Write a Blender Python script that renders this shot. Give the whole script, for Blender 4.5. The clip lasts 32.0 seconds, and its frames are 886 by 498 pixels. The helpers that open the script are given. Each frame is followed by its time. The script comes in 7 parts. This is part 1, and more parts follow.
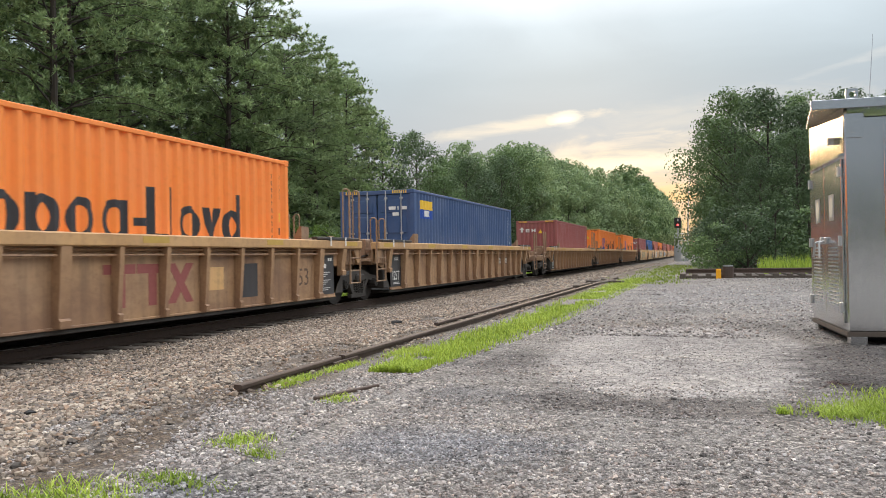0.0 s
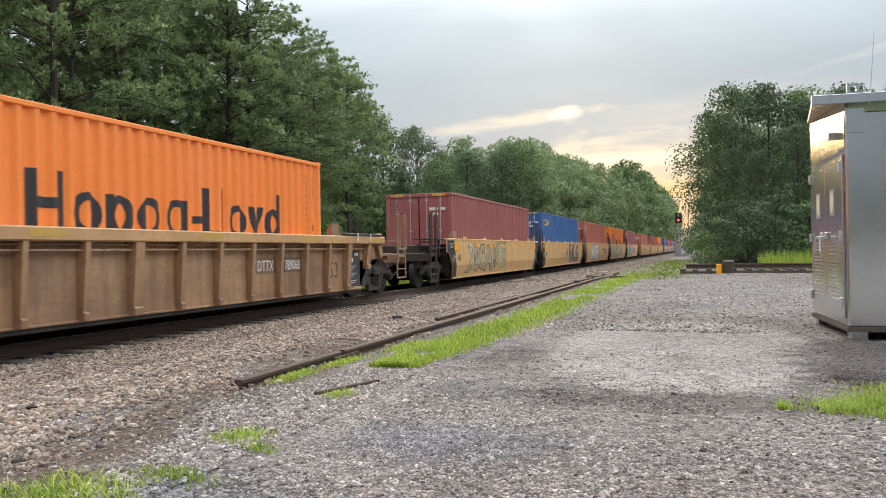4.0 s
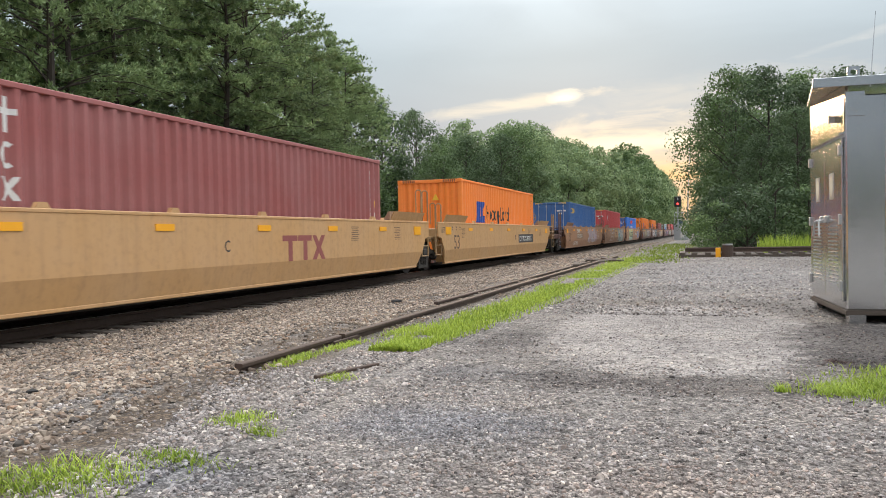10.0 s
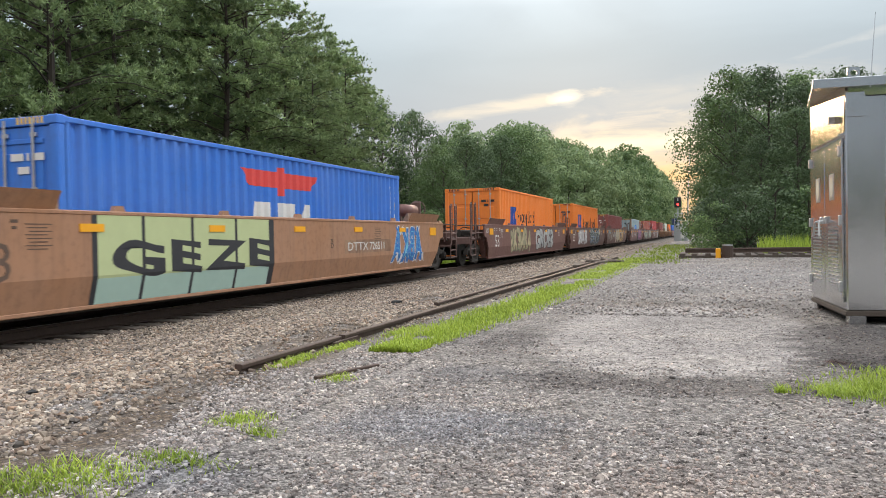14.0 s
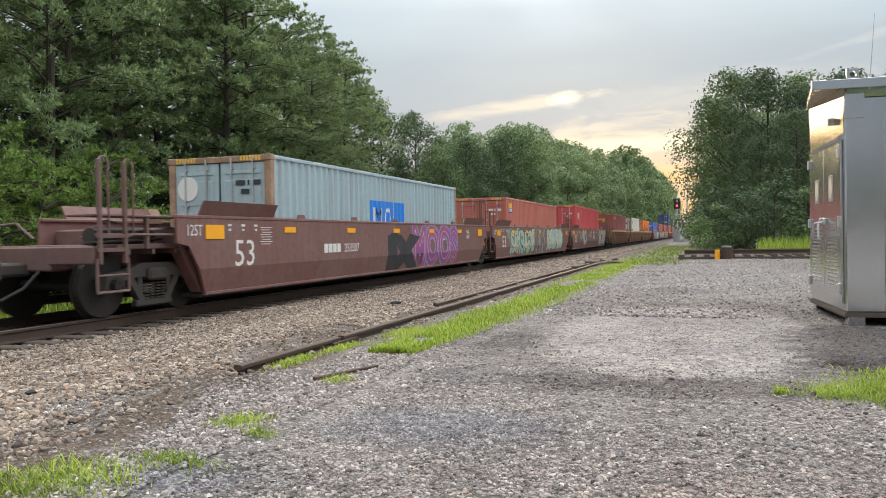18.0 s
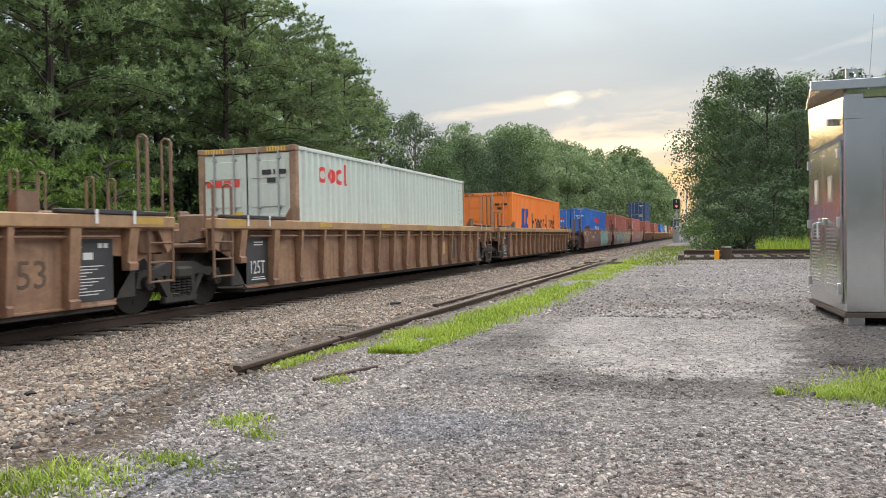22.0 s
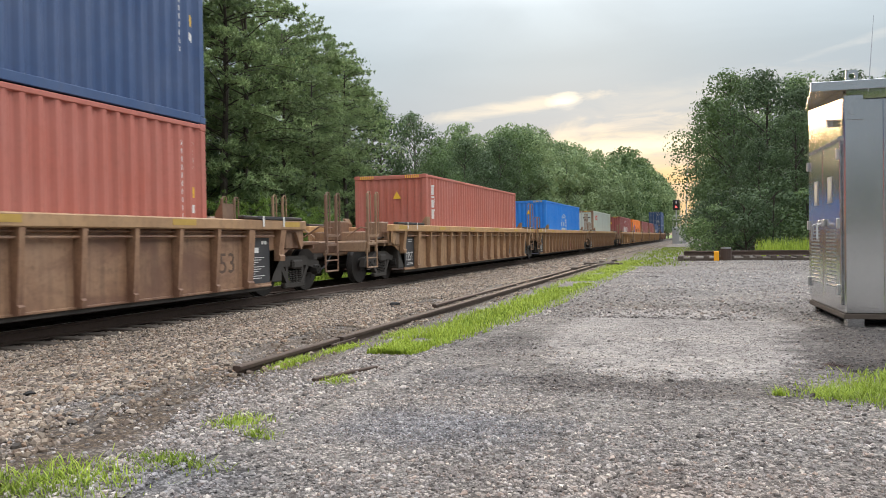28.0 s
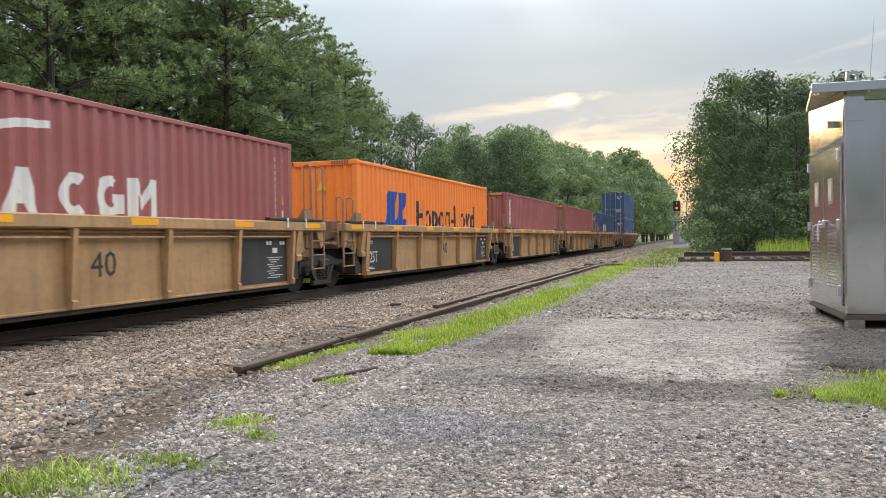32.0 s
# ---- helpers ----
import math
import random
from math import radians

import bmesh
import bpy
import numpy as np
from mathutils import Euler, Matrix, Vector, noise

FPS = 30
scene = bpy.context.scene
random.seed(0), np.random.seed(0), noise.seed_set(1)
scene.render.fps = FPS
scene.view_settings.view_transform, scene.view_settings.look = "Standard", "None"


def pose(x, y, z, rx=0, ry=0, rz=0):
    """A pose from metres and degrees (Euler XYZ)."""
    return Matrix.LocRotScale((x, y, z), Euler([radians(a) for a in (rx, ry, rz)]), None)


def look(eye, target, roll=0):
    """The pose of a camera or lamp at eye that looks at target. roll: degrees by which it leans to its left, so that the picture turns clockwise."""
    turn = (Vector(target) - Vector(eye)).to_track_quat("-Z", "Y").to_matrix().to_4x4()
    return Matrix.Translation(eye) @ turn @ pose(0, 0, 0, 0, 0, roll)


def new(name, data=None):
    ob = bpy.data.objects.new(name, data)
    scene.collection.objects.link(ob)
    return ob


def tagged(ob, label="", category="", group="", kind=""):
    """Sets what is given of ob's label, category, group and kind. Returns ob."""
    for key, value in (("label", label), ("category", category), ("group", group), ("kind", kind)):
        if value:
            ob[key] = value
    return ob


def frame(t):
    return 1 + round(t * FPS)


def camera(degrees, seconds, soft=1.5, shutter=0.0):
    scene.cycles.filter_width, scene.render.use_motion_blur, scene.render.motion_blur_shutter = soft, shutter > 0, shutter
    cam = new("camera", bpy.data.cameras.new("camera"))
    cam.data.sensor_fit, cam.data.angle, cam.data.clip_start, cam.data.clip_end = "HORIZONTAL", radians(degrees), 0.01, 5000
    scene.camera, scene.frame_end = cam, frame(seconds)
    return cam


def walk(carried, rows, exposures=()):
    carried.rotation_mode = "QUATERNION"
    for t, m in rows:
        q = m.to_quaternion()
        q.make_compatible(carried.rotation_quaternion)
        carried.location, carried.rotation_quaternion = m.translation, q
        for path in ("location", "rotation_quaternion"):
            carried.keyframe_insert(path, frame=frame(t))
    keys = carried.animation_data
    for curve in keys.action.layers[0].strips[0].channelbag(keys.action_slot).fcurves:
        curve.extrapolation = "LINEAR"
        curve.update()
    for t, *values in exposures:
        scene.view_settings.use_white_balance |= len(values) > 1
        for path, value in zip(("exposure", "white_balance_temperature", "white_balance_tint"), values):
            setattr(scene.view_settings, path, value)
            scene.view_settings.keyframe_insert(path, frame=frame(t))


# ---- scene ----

# World: z = 0 at the rail heads, y along the track away from the camera, x to the right of the track.
EYE = Vector((0.0, 0.0, 1.12))
cam = camera(59.63, 32.0, soft=0.7, shutter=0.07)


def aim(turn, tilt, roll):
    """The camera's pose: degrees that it turns left of +y, tilts up and leans."""
    a, b = radians(turn), radians(tilt)
    way = Vector((-math.sin(a) * math.cos(b), math.cos(a) * math.cos(b), math.sin(b)))
    return look(EYE, EYE + way, roll)


VIEW = [(0, 18.64, 0.56, -0.95), (1, 18.66, 0.535, -0.94), (2, 18.655, 0.53, -0.94), (2.5, 18.653, 0.46, -0.95),
        (3, 18.665, 0.365, -0.91), (3.5, 18.678, 0.355, -0.92), (5.5, 18.69, -0.749, -1.09), (6, 18.684, -0.876, -1.09),
        (6.5, 18.679, -0.966, -1.09), (7, 18.66, -1.0, -1.08), (8, 18.655, -1.0, -1.07), (9, 18.648, -0.991, -1.03),
        (10, 18.643, -0.985, -1.02), (11, 18.644, -0.929, -1.02), (14.5, 18.644, -0.929, -1.02), (16.5, 18.59, -0.871, -1.0),
        (18, 18.59, -0.857, -0.957), (20, 18.591, -0.848, -0.943), (22, 18.555, -0.819, -0.98), (24, 18.531, -0.812, -0.945),
        (25.5, 18.533, -0.793, -0.935), (27.5, 18.535, -0.775, -0.903), (29, 18.535, -0.762, -0.884), (30, 18.555, -0.73, -0.871),
        (32, 18.565, -0.72, -0.845)]
walk(cam, [(t, aim(*v)) for t, *v in VIEW])

# ---- light: a low sun behind thin evening cloud ----
SUN_AZ, SUN_EL = radians(9.0), radians(10.5)
sun_way = Vector((-math.sin(SUN_AZ) * math.cos(SUN_EL), math.cos(SUN_AZ) * math.cos(SUN_EL), math.sin(SUN_EL)))
sun = new("sun", bpy.data.lights.new("sun", "SUN"))
sun.data.energy, sun.data.angle, sun.data.color = 0.6, radians(14), (1.0, 0.68, 0.40)
sun.matrix_world = look(sun_way * 50, (0, 0, 0))
scene.view_settings.exposure = 1.0

world = bpy.data.worlds.new("evening_sky")
scene.world = world
world.use_nodes = True


class Nodes:
    """Short-hand for building node trees."""

    def __init__(self, tree):
        self.tree = tree

    def add(self, kind, values=(), operation=""):
        n = self.tree.nodes.new(kind)
        if operation:
            n.operation = operation
        if kind == "ShaderNodeMix":
            n.data_type = "RGBA"
        for k, v in dict(values).items():
            self.put(n, k, v)
        return n

    def put(self, n, k, v):
        if isinstance(v, bpy.types.NodeSocket):
            self.tree.links.new(v, n.inputs[k])
        else:
            n.inputs[k].default_value = v

    def math(self, op, a, b=0.0, clamp=False):
        n = self.add("ShaderNodeMath", {0: a, 1: b}, operation=op)
        n.use_clamp = clamp
        return n.outputs[0]

    def mix(self, f, a, b, mode="MIX"):
        n = self.add("ShaderNodeMix")
        n.blend_type = mode
        for k, v in ((0, f), (6, a), (7, b)):
            self.put(n, k, v if isinstance(v, bpy.types.NodeSocket) or k == 0 else (*v, 1)[:4])
        return n.outputs[2]

    def noise(self, vec, scale, detail=4.0, rough=0.55, warp=0.0):
        return self.add("ShaderNodeTexNoise", {"Vector": vec, "Scale": scale, "Detail": detail, "Roughness": rough, "Distortion": warp})

    def ramp(self, f, *stops):
        n = self.add("ShaderNodeValToRGB", {0: f})
        e = n.color_ramp.elements
        while len(e) > len(stops):
            e.remove(e[-1])
        while len(e) < len(stops):
            e.new(0.5)
        for el, (p, c) in zip(e, stops):
            el.position, el.color = p, (c, c, c, 1) if isinstance(c, (int, float)) else (*c, 1)
        return n.outputs[0]

    def scaled(self, vec, x, y, z):
        return self.add("ShaderNodeVectorMath", {0: vec, 1: (x, y, z)}, operation="MULTIPLY").outputs[0]


def make_sky():
    t = world.node_tree
    t.nodes.clear()
    n = Nodes(t)
    sky = n.add("ShaderNodeTexSky")
    sky.sky_type, sky.sun_disc, sky.sun_elevation, sky.sun_rotation, sky.dust_density = "NISHITA", False, SUN_EL, -SUN_AZ, 2.0
    way = n.add("ShaderNodeTexCoord").outputs["Generated"]
    up = n.add("ShaderNodeSeparateXYZ", {0: way}).outputs[2]
    # an overcast dome: the zenith about three times as bright as the horizon
    n1 = n.noise(n.scaled(way, 1.0, 1.0, 3.6), 2.4, 6.0, 0.55, 0.6).outputs[0]
    n2 = n.noise(n.scaled(way, 1.5, 1.5, 17.0), 3.2, 5.0, 0.55, 0.7).outputs[0]
    deck = n.ramp(up, (0.0, (0.25, 0.25, 0.25)), (0.10, (0.258, 0.278, 0.298)), (0.22, (0.30, 0.353, 0.378)), (0.28, (0.40, 0.465, 0.495)), (0.50, (1.50, 1.56, 1.58)), (1.0, (1.80, 1.86, 1.88)))
    # the evening side of the dome is the brighter one
    away = n.ramp(n.math("ADD", n.math("MULTIPLY", n.add("ShaderNodeSeparateXYZ", {0: way}).outputs[1], 0.5), 0.5), (0.0, 0.50), (0.42, 0.80), (0.62, 1.0))
    deck = n.mix(1.0, deck, away, "MULTIPLY")
    grey = n.mix(n.math("MULTIPLY", n.ramp(n1, (0.40, 0.0), (0.66, 1.0)), 0.30), deck, (0.24, 0.275, 0.295))
    axis = n.add("ShaderNodeSeparateXYZ", {0: way})
    bear = n.math("DIVIDE", axis.outputs[0], n.math("MAXIMUM", axis.outputs[1], 0.05))
    torn = n.noise(n.scaled(way, 1.0, 1.0, 9.0), 9.0, 6.0, 0.62, 0.5).outputs[0]
    fray = n.noise(n.scaled(way, 1.0, 1.0, 4.0), 14.0, 5.0, 0.6, 0.8).outputs[0]

    def streak(b0, z0, wide, tall, slope, ragged, solid=0.3):
        """1 along a thin tilted band of cloud at bearing b0 and height z0, falling to 0 with frayed edges."""
        u = n.math("SUBTRACT", bear, b0)
        v = n.math("SUBTRACT", n.math("SUBTRACT", up, z0), n.math("MULTIPLY", u, slope))
        u, v = n.math("DIVIDE", u, wide), n.math("DIVIDE", v, tall)
        r = n.math("SQRT", n.math("ADD", n.math("MULTIPLY", u, u), n.math("MULTIPLY", v, v)))
        r = n.math("ADD", r, n.math("MULTIPLY", n.math("SUBTRACT", fray, 0.5), ragged))
        front = n.math("GREATER_THAN", axis.outputs[1], 0.1)
        return n.math("MULTIPLY", n.ramp(r, (solid, 1.0), (1.0, 0.0)), front)

    clouds = grey
    for b0, z0, wide, tall, slope, ragged, amount, tone in (
            (-0.09, 0.085, 0.25, 0.065, 0.05, 1.2, 0.95, (0.58, 0.49, 0.345)),     # the glow low over the woods
            (-0.035, 0.050, 0.12, 0.060, 0.0, 0.7, 0.9, (0.60, 0.38, 0.17)),
            (-0.075, 0.112, 0.13, 0.014, 0.05, 1.1, 1.0, (0.69, 0.605, 0.43)),
            (-0.12, 0.136, 0.10, 0.007, 0.12, 1.5, 0.7, (0.52, 0.46, 0.37)),
            (-0.25, 0.162, 0.15, 0.011, 0.11, 1.5, 0.75, (0.50, 0.46, 0.38)),
            (-0.205, 0.166, 0.085, 0.010, 0.13, 1.9, 0.55, (0.52, 0.47, 0.38)),
            (-0.165, 0.170, 0.026, 0.0115, 0.06, 1.3, 1.0, (0.92, 0.80, 0.58)),
            (0.24, 0.225, 0.16, 0.006, 0.20, 1.5, 0.35, (0.50, 0.49, 0.45)),
            (0.02, 0.165, 0.22, 0.030, 0.05, 1.4, 0.45, (0.46, 0.43, 0.37))):
        wisp = n.math("MULTIPLY", streak(b0, z0, wide, tall, slope, ragged, 0.3 if wide > 0.05 else 0.0), n.ramp(torn, (0.34, 0.45), (0.58, 1.0)))
        clouds = n.mix(n.math("MULTIPLY", wisp, amount), clouds, tone)
    sky_dim = n.mix(1.0, sky.outputs[0], (0.015, 0.015, 0.015), "MULTIPLY")
    full = n.mix(1.0, n.mix(0.90, sky_dim, clouds), (0.995, 0.985, 1.005), "MULTIPLY")
    bg = n.add("ShaderNodeBackground", {"Color": full, "Strength": 1.0})
    out = n.add("ShaderNodeOutputWorld")
    t.links.new(bg.outputs[0], out.inputs[0])


make_sky()

# ---- materials ----


def material(name):
    m = bpy.data.materials.new(name)
    m.use_nodes = True
    t = m.node_tree
    t.nodes.clear()
    n = Nodes(t)
    bsdf = n.add("ShaderNodeBsdfPrincipled")
    out = n.add("ShaderNodeOutputMaterial")
    t.links.new(bsdf.outputs[0], out.inputs[0])
    return m, n, bsdf


def bumped(n, bsdf, height, strength, dist):
    b = n.add("ShaderNodeBump", {"Height": height, "Strength": strength, "Distance": dist})
    n.put(bsdf, "Normal", b.outputs[0])


def object_space(n):
    return n.add("ShaderNodeTexCoord").outputs["Object"]


def paint(name, base, dirt=(0.10, 0.07, 0.05), amount=0.35, rough=0.5, streak=0.5, fade=0.12, rust=0.0):
    """Weathered paint: faded patches, vertical dirt streaks, rust specks."""
    m, n, b = material(name)
    co = object_space(n)
    rnd = n.add("ShaderNodeObjectInfo").outputs["Random"]
    big = n.noise(co, 0.7, 3.0).outputs[0]
    fine = n.noise(co, 9.0, 5.0, 0.65).outputs[0]
    run = n.noise(n.scaled(co, 7.0, 7.0, 0.35), 1.0, 5.0, 0.7).outputs[0]
    pale = tuple(min(1, c * 0.8 + 0.12) for c in base)
    c = n.mix(n.ramp(big, (0.35, 0.0), (0.7, fade * 3)), base, pale)
    c = n.mix(n.math("MULTIPLY", n.ramp(run, (0.48, 0.0), (0.72, 1.0)), streak), c, dirt)
    c = n.mix(n.math("MULTIPLY", n.ramp(fine, (0.5, 0.0), (0.75, 1.0)), amount), c, dirt)
    if rust:
        blot = n.noise(n.scaled(co, 1.0, 0.55, 1.1), 1.3, 6.0, 0.62, 0.5).outputs[0]
        c = n.mix(n.math("MULTIPLY", n.ramp(blot, (0.42, 0.0), (0.62, 1.0)), rust), c, (0.17, 0.085, 0.055))
    c = n.mix(n.math("MULTIPLY", rnd, 0.10), c, tuple(x * 0.6 for x in base))
    n.put(b, "Base Color", c)
    n.put(b, "Roughness", n.math("ADD", n.math("MULTIPLY", fine, 0.35), rough - 0.15))
    bumped(n, b, fine, 0.12, 0.01)
    return m


def plain(name, base, rough=0.6, metal=0.0, vary=0.25, scale=12.0, bump=0.15):
    m, n, b = material(name)
    co = object_space(n)
    f = n.noise(co, scale, 5.0, 0.6).outputs[0]
    g = n.noise(co, scale * 0.13, 3.0).outputs[0]
    c = n.mix(n.math("MULTIPLY", f, vary), base, tuple(x * 0.35 for x in base))
    c = n.mix(n.math("MULTIPLY", g, vary), c, tuple(min(1, x * 1.25 + 0.02) for x in base))
    n.put(b, "Base Color", c)
    n.put(b, "Roughness", n.math("ADD", n.math("MULTIPLY", f, 0.3), rough - 0.15))
    b.inputs["Metallic"].default_value = metal
    bumped(n, b, f, bump, 0.01)
    return m


def leafy(name, dark, light, rough=0.55):
    m, n, b = material(name)
    isl = n.add("ShaderNodeNewGeometry").outputs["Random Per Island"]
    rnd = n.add("ShaderNodeObjectInfo").outputs["Random"]
    co = object_space(n)
    big = n.noise(co, 0.45, 3.0).outputs[0]
    c = n.mix(isl, dark, light)
    c = n.mix(n.math("MULTIPLY", n.ramp(big, (0.4, 0.0), (0.65, 1.0)), 0.5), c, light)
    c = n.mix(n.math("MULTIPLY", rnd, 0.55), c, tuple(x * 0.6 for x in dark))
    n.put(b, "Base Color", c)
    b.inputs["Roughness"].default_value = rough
    b.inputs["Specular IOR Level"].default_value = 0.25
    # thin leaves let some light through
    tr = n.add("ShaderNodeBsdfTranslucent", {"Color": c})
    mix = n.add("ShaderNodeMixShader", {0: 0.32})
    n.tree.links.new(b.outputs[0], mix.inputs[1])
    n.tree.links.new(tr.outputs[0], mix.inputs[2])
    out = [x for x in n.tree.nodes if x.type == "OUTPUT_MATERIAL"][0]
    n.tree.links.new(mix.outputs[0], out.inputs[0])
    return m


RUST = (0.10, 0.06, 0.04)
MAT = {
    "orange": paint("orange_paint", (0.95, 0.255, 0.036), amount=0.10, streak=0.08, fade=0.07),
    "maroon": paint("maroon_paint", (0.335, 0.095, 0.088), amount=0.15, streak=0.15),
    "brick": paint("brick_paint", (0.50, 0.148, 0.105), amount=0.15, streak=0.2),
    "red": paint("red_paint", (0.62, 0.085, 0.09), amount=0.12, streak=0.15),
    "navy": paint("navy_paint", (0.035, 0.08, 0.20), amount=0.12, streak=0.12),
    "steel_blue": paint("steel_blue_paint", (0.035, 0.13, 0.36), amount=0.15, streak=0.25),
    "royal": paint("royal_blue_paint", (0.035, 0.19, 0.68), amount=0.12, streak=0.2),
    "sky_blue": paint("sky_blue_paint", (0.012, 0.23, 0.76), amount=0.08, streak=0.1),
    "white": paint("white_paint", (0.62, 0.68, 0.62), amount=0.15, streak=0.25, dirt=(0.28, 0.22, 0.16)),
    "pale_blue": paint("pale_blue_paint", (0.36, 0.48, 0.52), amount=0.2, streak=0.4, dirt=(0.22, 0.13, 0.08)),
    "car_tan": paint("tan_car_paint", (0.41, 0.238, 0.118), amount=0.45, streak=0.7, dirt=(0.13, 0.08, 0.05), rust=0.55),
    "chord_tan": paint("tan_chord_paint", (0.58, 0.34, 0.145), amount=0.35, streak=0.25, dirt=(0.20, 0.12, 0.07), rust=0.25),
    "chord_dusty": paint("dusty_chord_paint", (0.46, 0.275, 0.135), amount=0.4, streak=0.3, dirt=(0.14, 0.09, 0.055), rust=0.35),
    "car_dusty": paint("dusty_car_paint", (0.36, 0.205, 0.115), amount=0.5, streak=0.75, dirt=(0.085, 0.05, 0.035), rust=0.85),
    "car_yellow": paint("yellow_car_paint", (0.68, 0.40, 0.16), amount=0.3, streak=0.3, dirt=(0.16, 0.10, 0.06)),
    "car_gold": paint("gold_car_paint", (0.57, 0.325, 0.135), amount=0.22, streak=0.2, dirt=(0.18, 0.11, 0.06)),
    "car_brown": paint("brown_car_paint", (0.40, 0.20, 0.105), amount=0.35, streak=0.4, dirt=(0.14, 0.08, 0.055)),
    "car_oxide": paint("oxide_car_paint", (0.19, 0.085, 0.07), amount=0.35, streak=0.35, dirt=(0.08, 0.05, 0.04)),
    "car_rose": paint("rose_brown_car_paint", (0.25, 0.11, 0.09), amount=0.35, streak=0.35, dirt=(0.09, 0.06, 0.05)),
    "car_sand": paint("sand_car_paint", (0.50, 0.295, 0.13), amount=0.35, streak=0.45, dirt=(0.14, 0.09, 0.055), rust=0.3),
    # paints of the end gear, each darker than its car's sides
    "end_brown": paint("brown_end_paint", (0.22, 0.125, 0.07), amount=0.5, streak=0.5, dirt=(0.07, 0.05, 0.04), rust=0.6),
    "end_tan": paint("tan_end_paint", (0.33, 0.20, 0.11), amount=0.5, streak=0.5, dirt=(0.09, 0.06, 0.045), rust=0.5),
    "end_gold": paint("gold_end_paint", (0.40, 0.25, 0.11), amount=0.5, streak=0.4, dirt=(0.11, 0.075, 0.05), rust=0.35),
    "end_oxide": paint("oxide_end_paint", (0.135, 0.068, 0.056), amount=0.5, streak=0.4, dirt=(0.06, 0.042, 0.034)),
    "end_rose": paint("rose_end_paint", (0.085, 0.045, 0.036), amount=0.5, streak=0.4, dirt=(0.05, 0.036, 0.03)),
    "end_dark": paint("dark_end_paint", (0.038, 0.027, 0.021), amount=0.5, streak=0.3, dirt=(0.055, 0.038, 0.028), fade=0.02),
    "frame_rust": paint("rusted_frame_paint", (0.42, 0.27, 0.17), amount=0.5, streak=0.5, rust=0.6),
    "black_panel": paint("black_panel_paint", (0.020, 0.020, 0.024), amount=0.35, streak=0.25, dirt=(0.09, 0.07, 0.06)),
    "truck": plain("grimy_cast_steel", (0.040, 0.033, 0.027), 0.75, 0.0, 0.6),
    "wheel": plain("worn_wheel_steel", (0.022, 0.018, 0.015), 0.6, 0.2, 0.5),
    "tread": plain("bright_tread", (0.5, 0.5, 0.5), 0.25, 0.95, 0.2),
    "rail": plain("rusty_rail", (0.075, 0.048, 0.036), 0.7, 0.3, 0.5, 20),
    "railhead": plain("polished_rail_head", (0.42, 0.40, 0.38), 0.35, 0.9, 0.3, 20),
    "tie": plain("weathered_tie", (0.085, 0.066, 0.052), 0.9, 0.0, 0.6, 14, 0.5),
    "white_mark": plain("white_lettering", (0.74, 0.73, 0.70), 0.6, 0, 0.25),
    "black_mark": plain("black_lettering", (0.03, 0.03, 0.035), 0.6, 0, 0.2),
    "grey_mark": plain("faded_lettering", (0.13, 0.08, 0.055), 0.7, 0, 0.4),
    "ghost_mark": plain("faded_red_lettering", (0.30, 0.085, 0.075), 0.7, 0, 0.4),
    "blue_mark": plain("blue_logo", (0.02, 0.075, 0.36), 0.55, 0, 0.2),
    "red_mark": plain("red_logo", (0.75, 0.07, 0.06), 0.55, 0, 0.2),
    "yellow_mark": plain("yellow_logo", (0.85, 0.52, 0.04), 0.55, 0, 0.2),
    "dash": plain("faded_yellow_dash", (0.52, 0.33, 0.07), 0.6, 0, 0.5),
    "reflector": plain("yellow_reflector", (0.95, 0.42, 0.01), 0.45, 0, 0.12),
    "lock_rod": plain("galvanised_rod", (0.5, 0.5, 0.5), 0.45, 0.6, 0.3),
    "galv": plain("galvanised_sheet", (0.52, 0.54, 0.56), 0.33, 0.85, 0.25, 3.0, 0.05),
    "dark": plain("dark_void", (0.02, 0.02, 0.02), 0.8, 0, 0.2),
    "bark": plain("pine_bark", (0.05, 0.038, 0.030), 0.9, 0, 0.6, 10, 0.6),
}
for nm, rgb in (("teal", (0.03, 0.36, 0.40)), ("pink", (0.62, 0.36, 0.44)), ("lilac", (0.40, 0.34, 0.40)), ("cyan", (0.20, 0.58, 0.70)),
                ("sand", (0.50, 0.40, 0.22)), ("lime", (0.52, 0.58, 0.30)), ("magenta", (0.36, 0.07, 0.28)), ("cobalt", (0.02, 0.16, 0.48)),
                ("silver", (0.48, 0.48, 0.47)), ("amber", (0.66, 0.40, 0.10)), ("mint", (0.42, 0.58, 0.50)), ("cream", (0.68, 0.62, 0.50)),
                ("ink", (0.03, 0.03, 0.035)), ("chalk", (0.72, 0.72, 0.72)), ("clay", (0.40, 0.24, 0.17)), ("moss", (0.16, 0.24, 0.14))):
    MAT["spray_" + nm] = plain("spray_" + nm, rgb, 0.6, 0, 0.3, 4.0, 0.05)



def mottled(name, a, b, scale=2.2):
    """Two sprayed colours that run into each other."""
    m, n, bsdf = material(name)
    co = object_space(n)
    f = n.noise(co, scale, 3.0, 0.5, 0.4).outputs[0]
    g = n.noise(co, 18.0, 4.0, 0.6).outputs[0]
    c = n.mix(n.ramp(f, (0.42, 0.0), (0.58, 1.0)), a, b)
    c = n.mix(n.math("MULTIPLY", n.ramp(g, (0.5, 0.0), (0.75, 1.0)), 0.35), c, tuple(x * 0.55 for x in a))
    n.put(bsdf, "Base Color", c)
    bsdf.inputs["Roughness"].default_value = 0.55
    return m


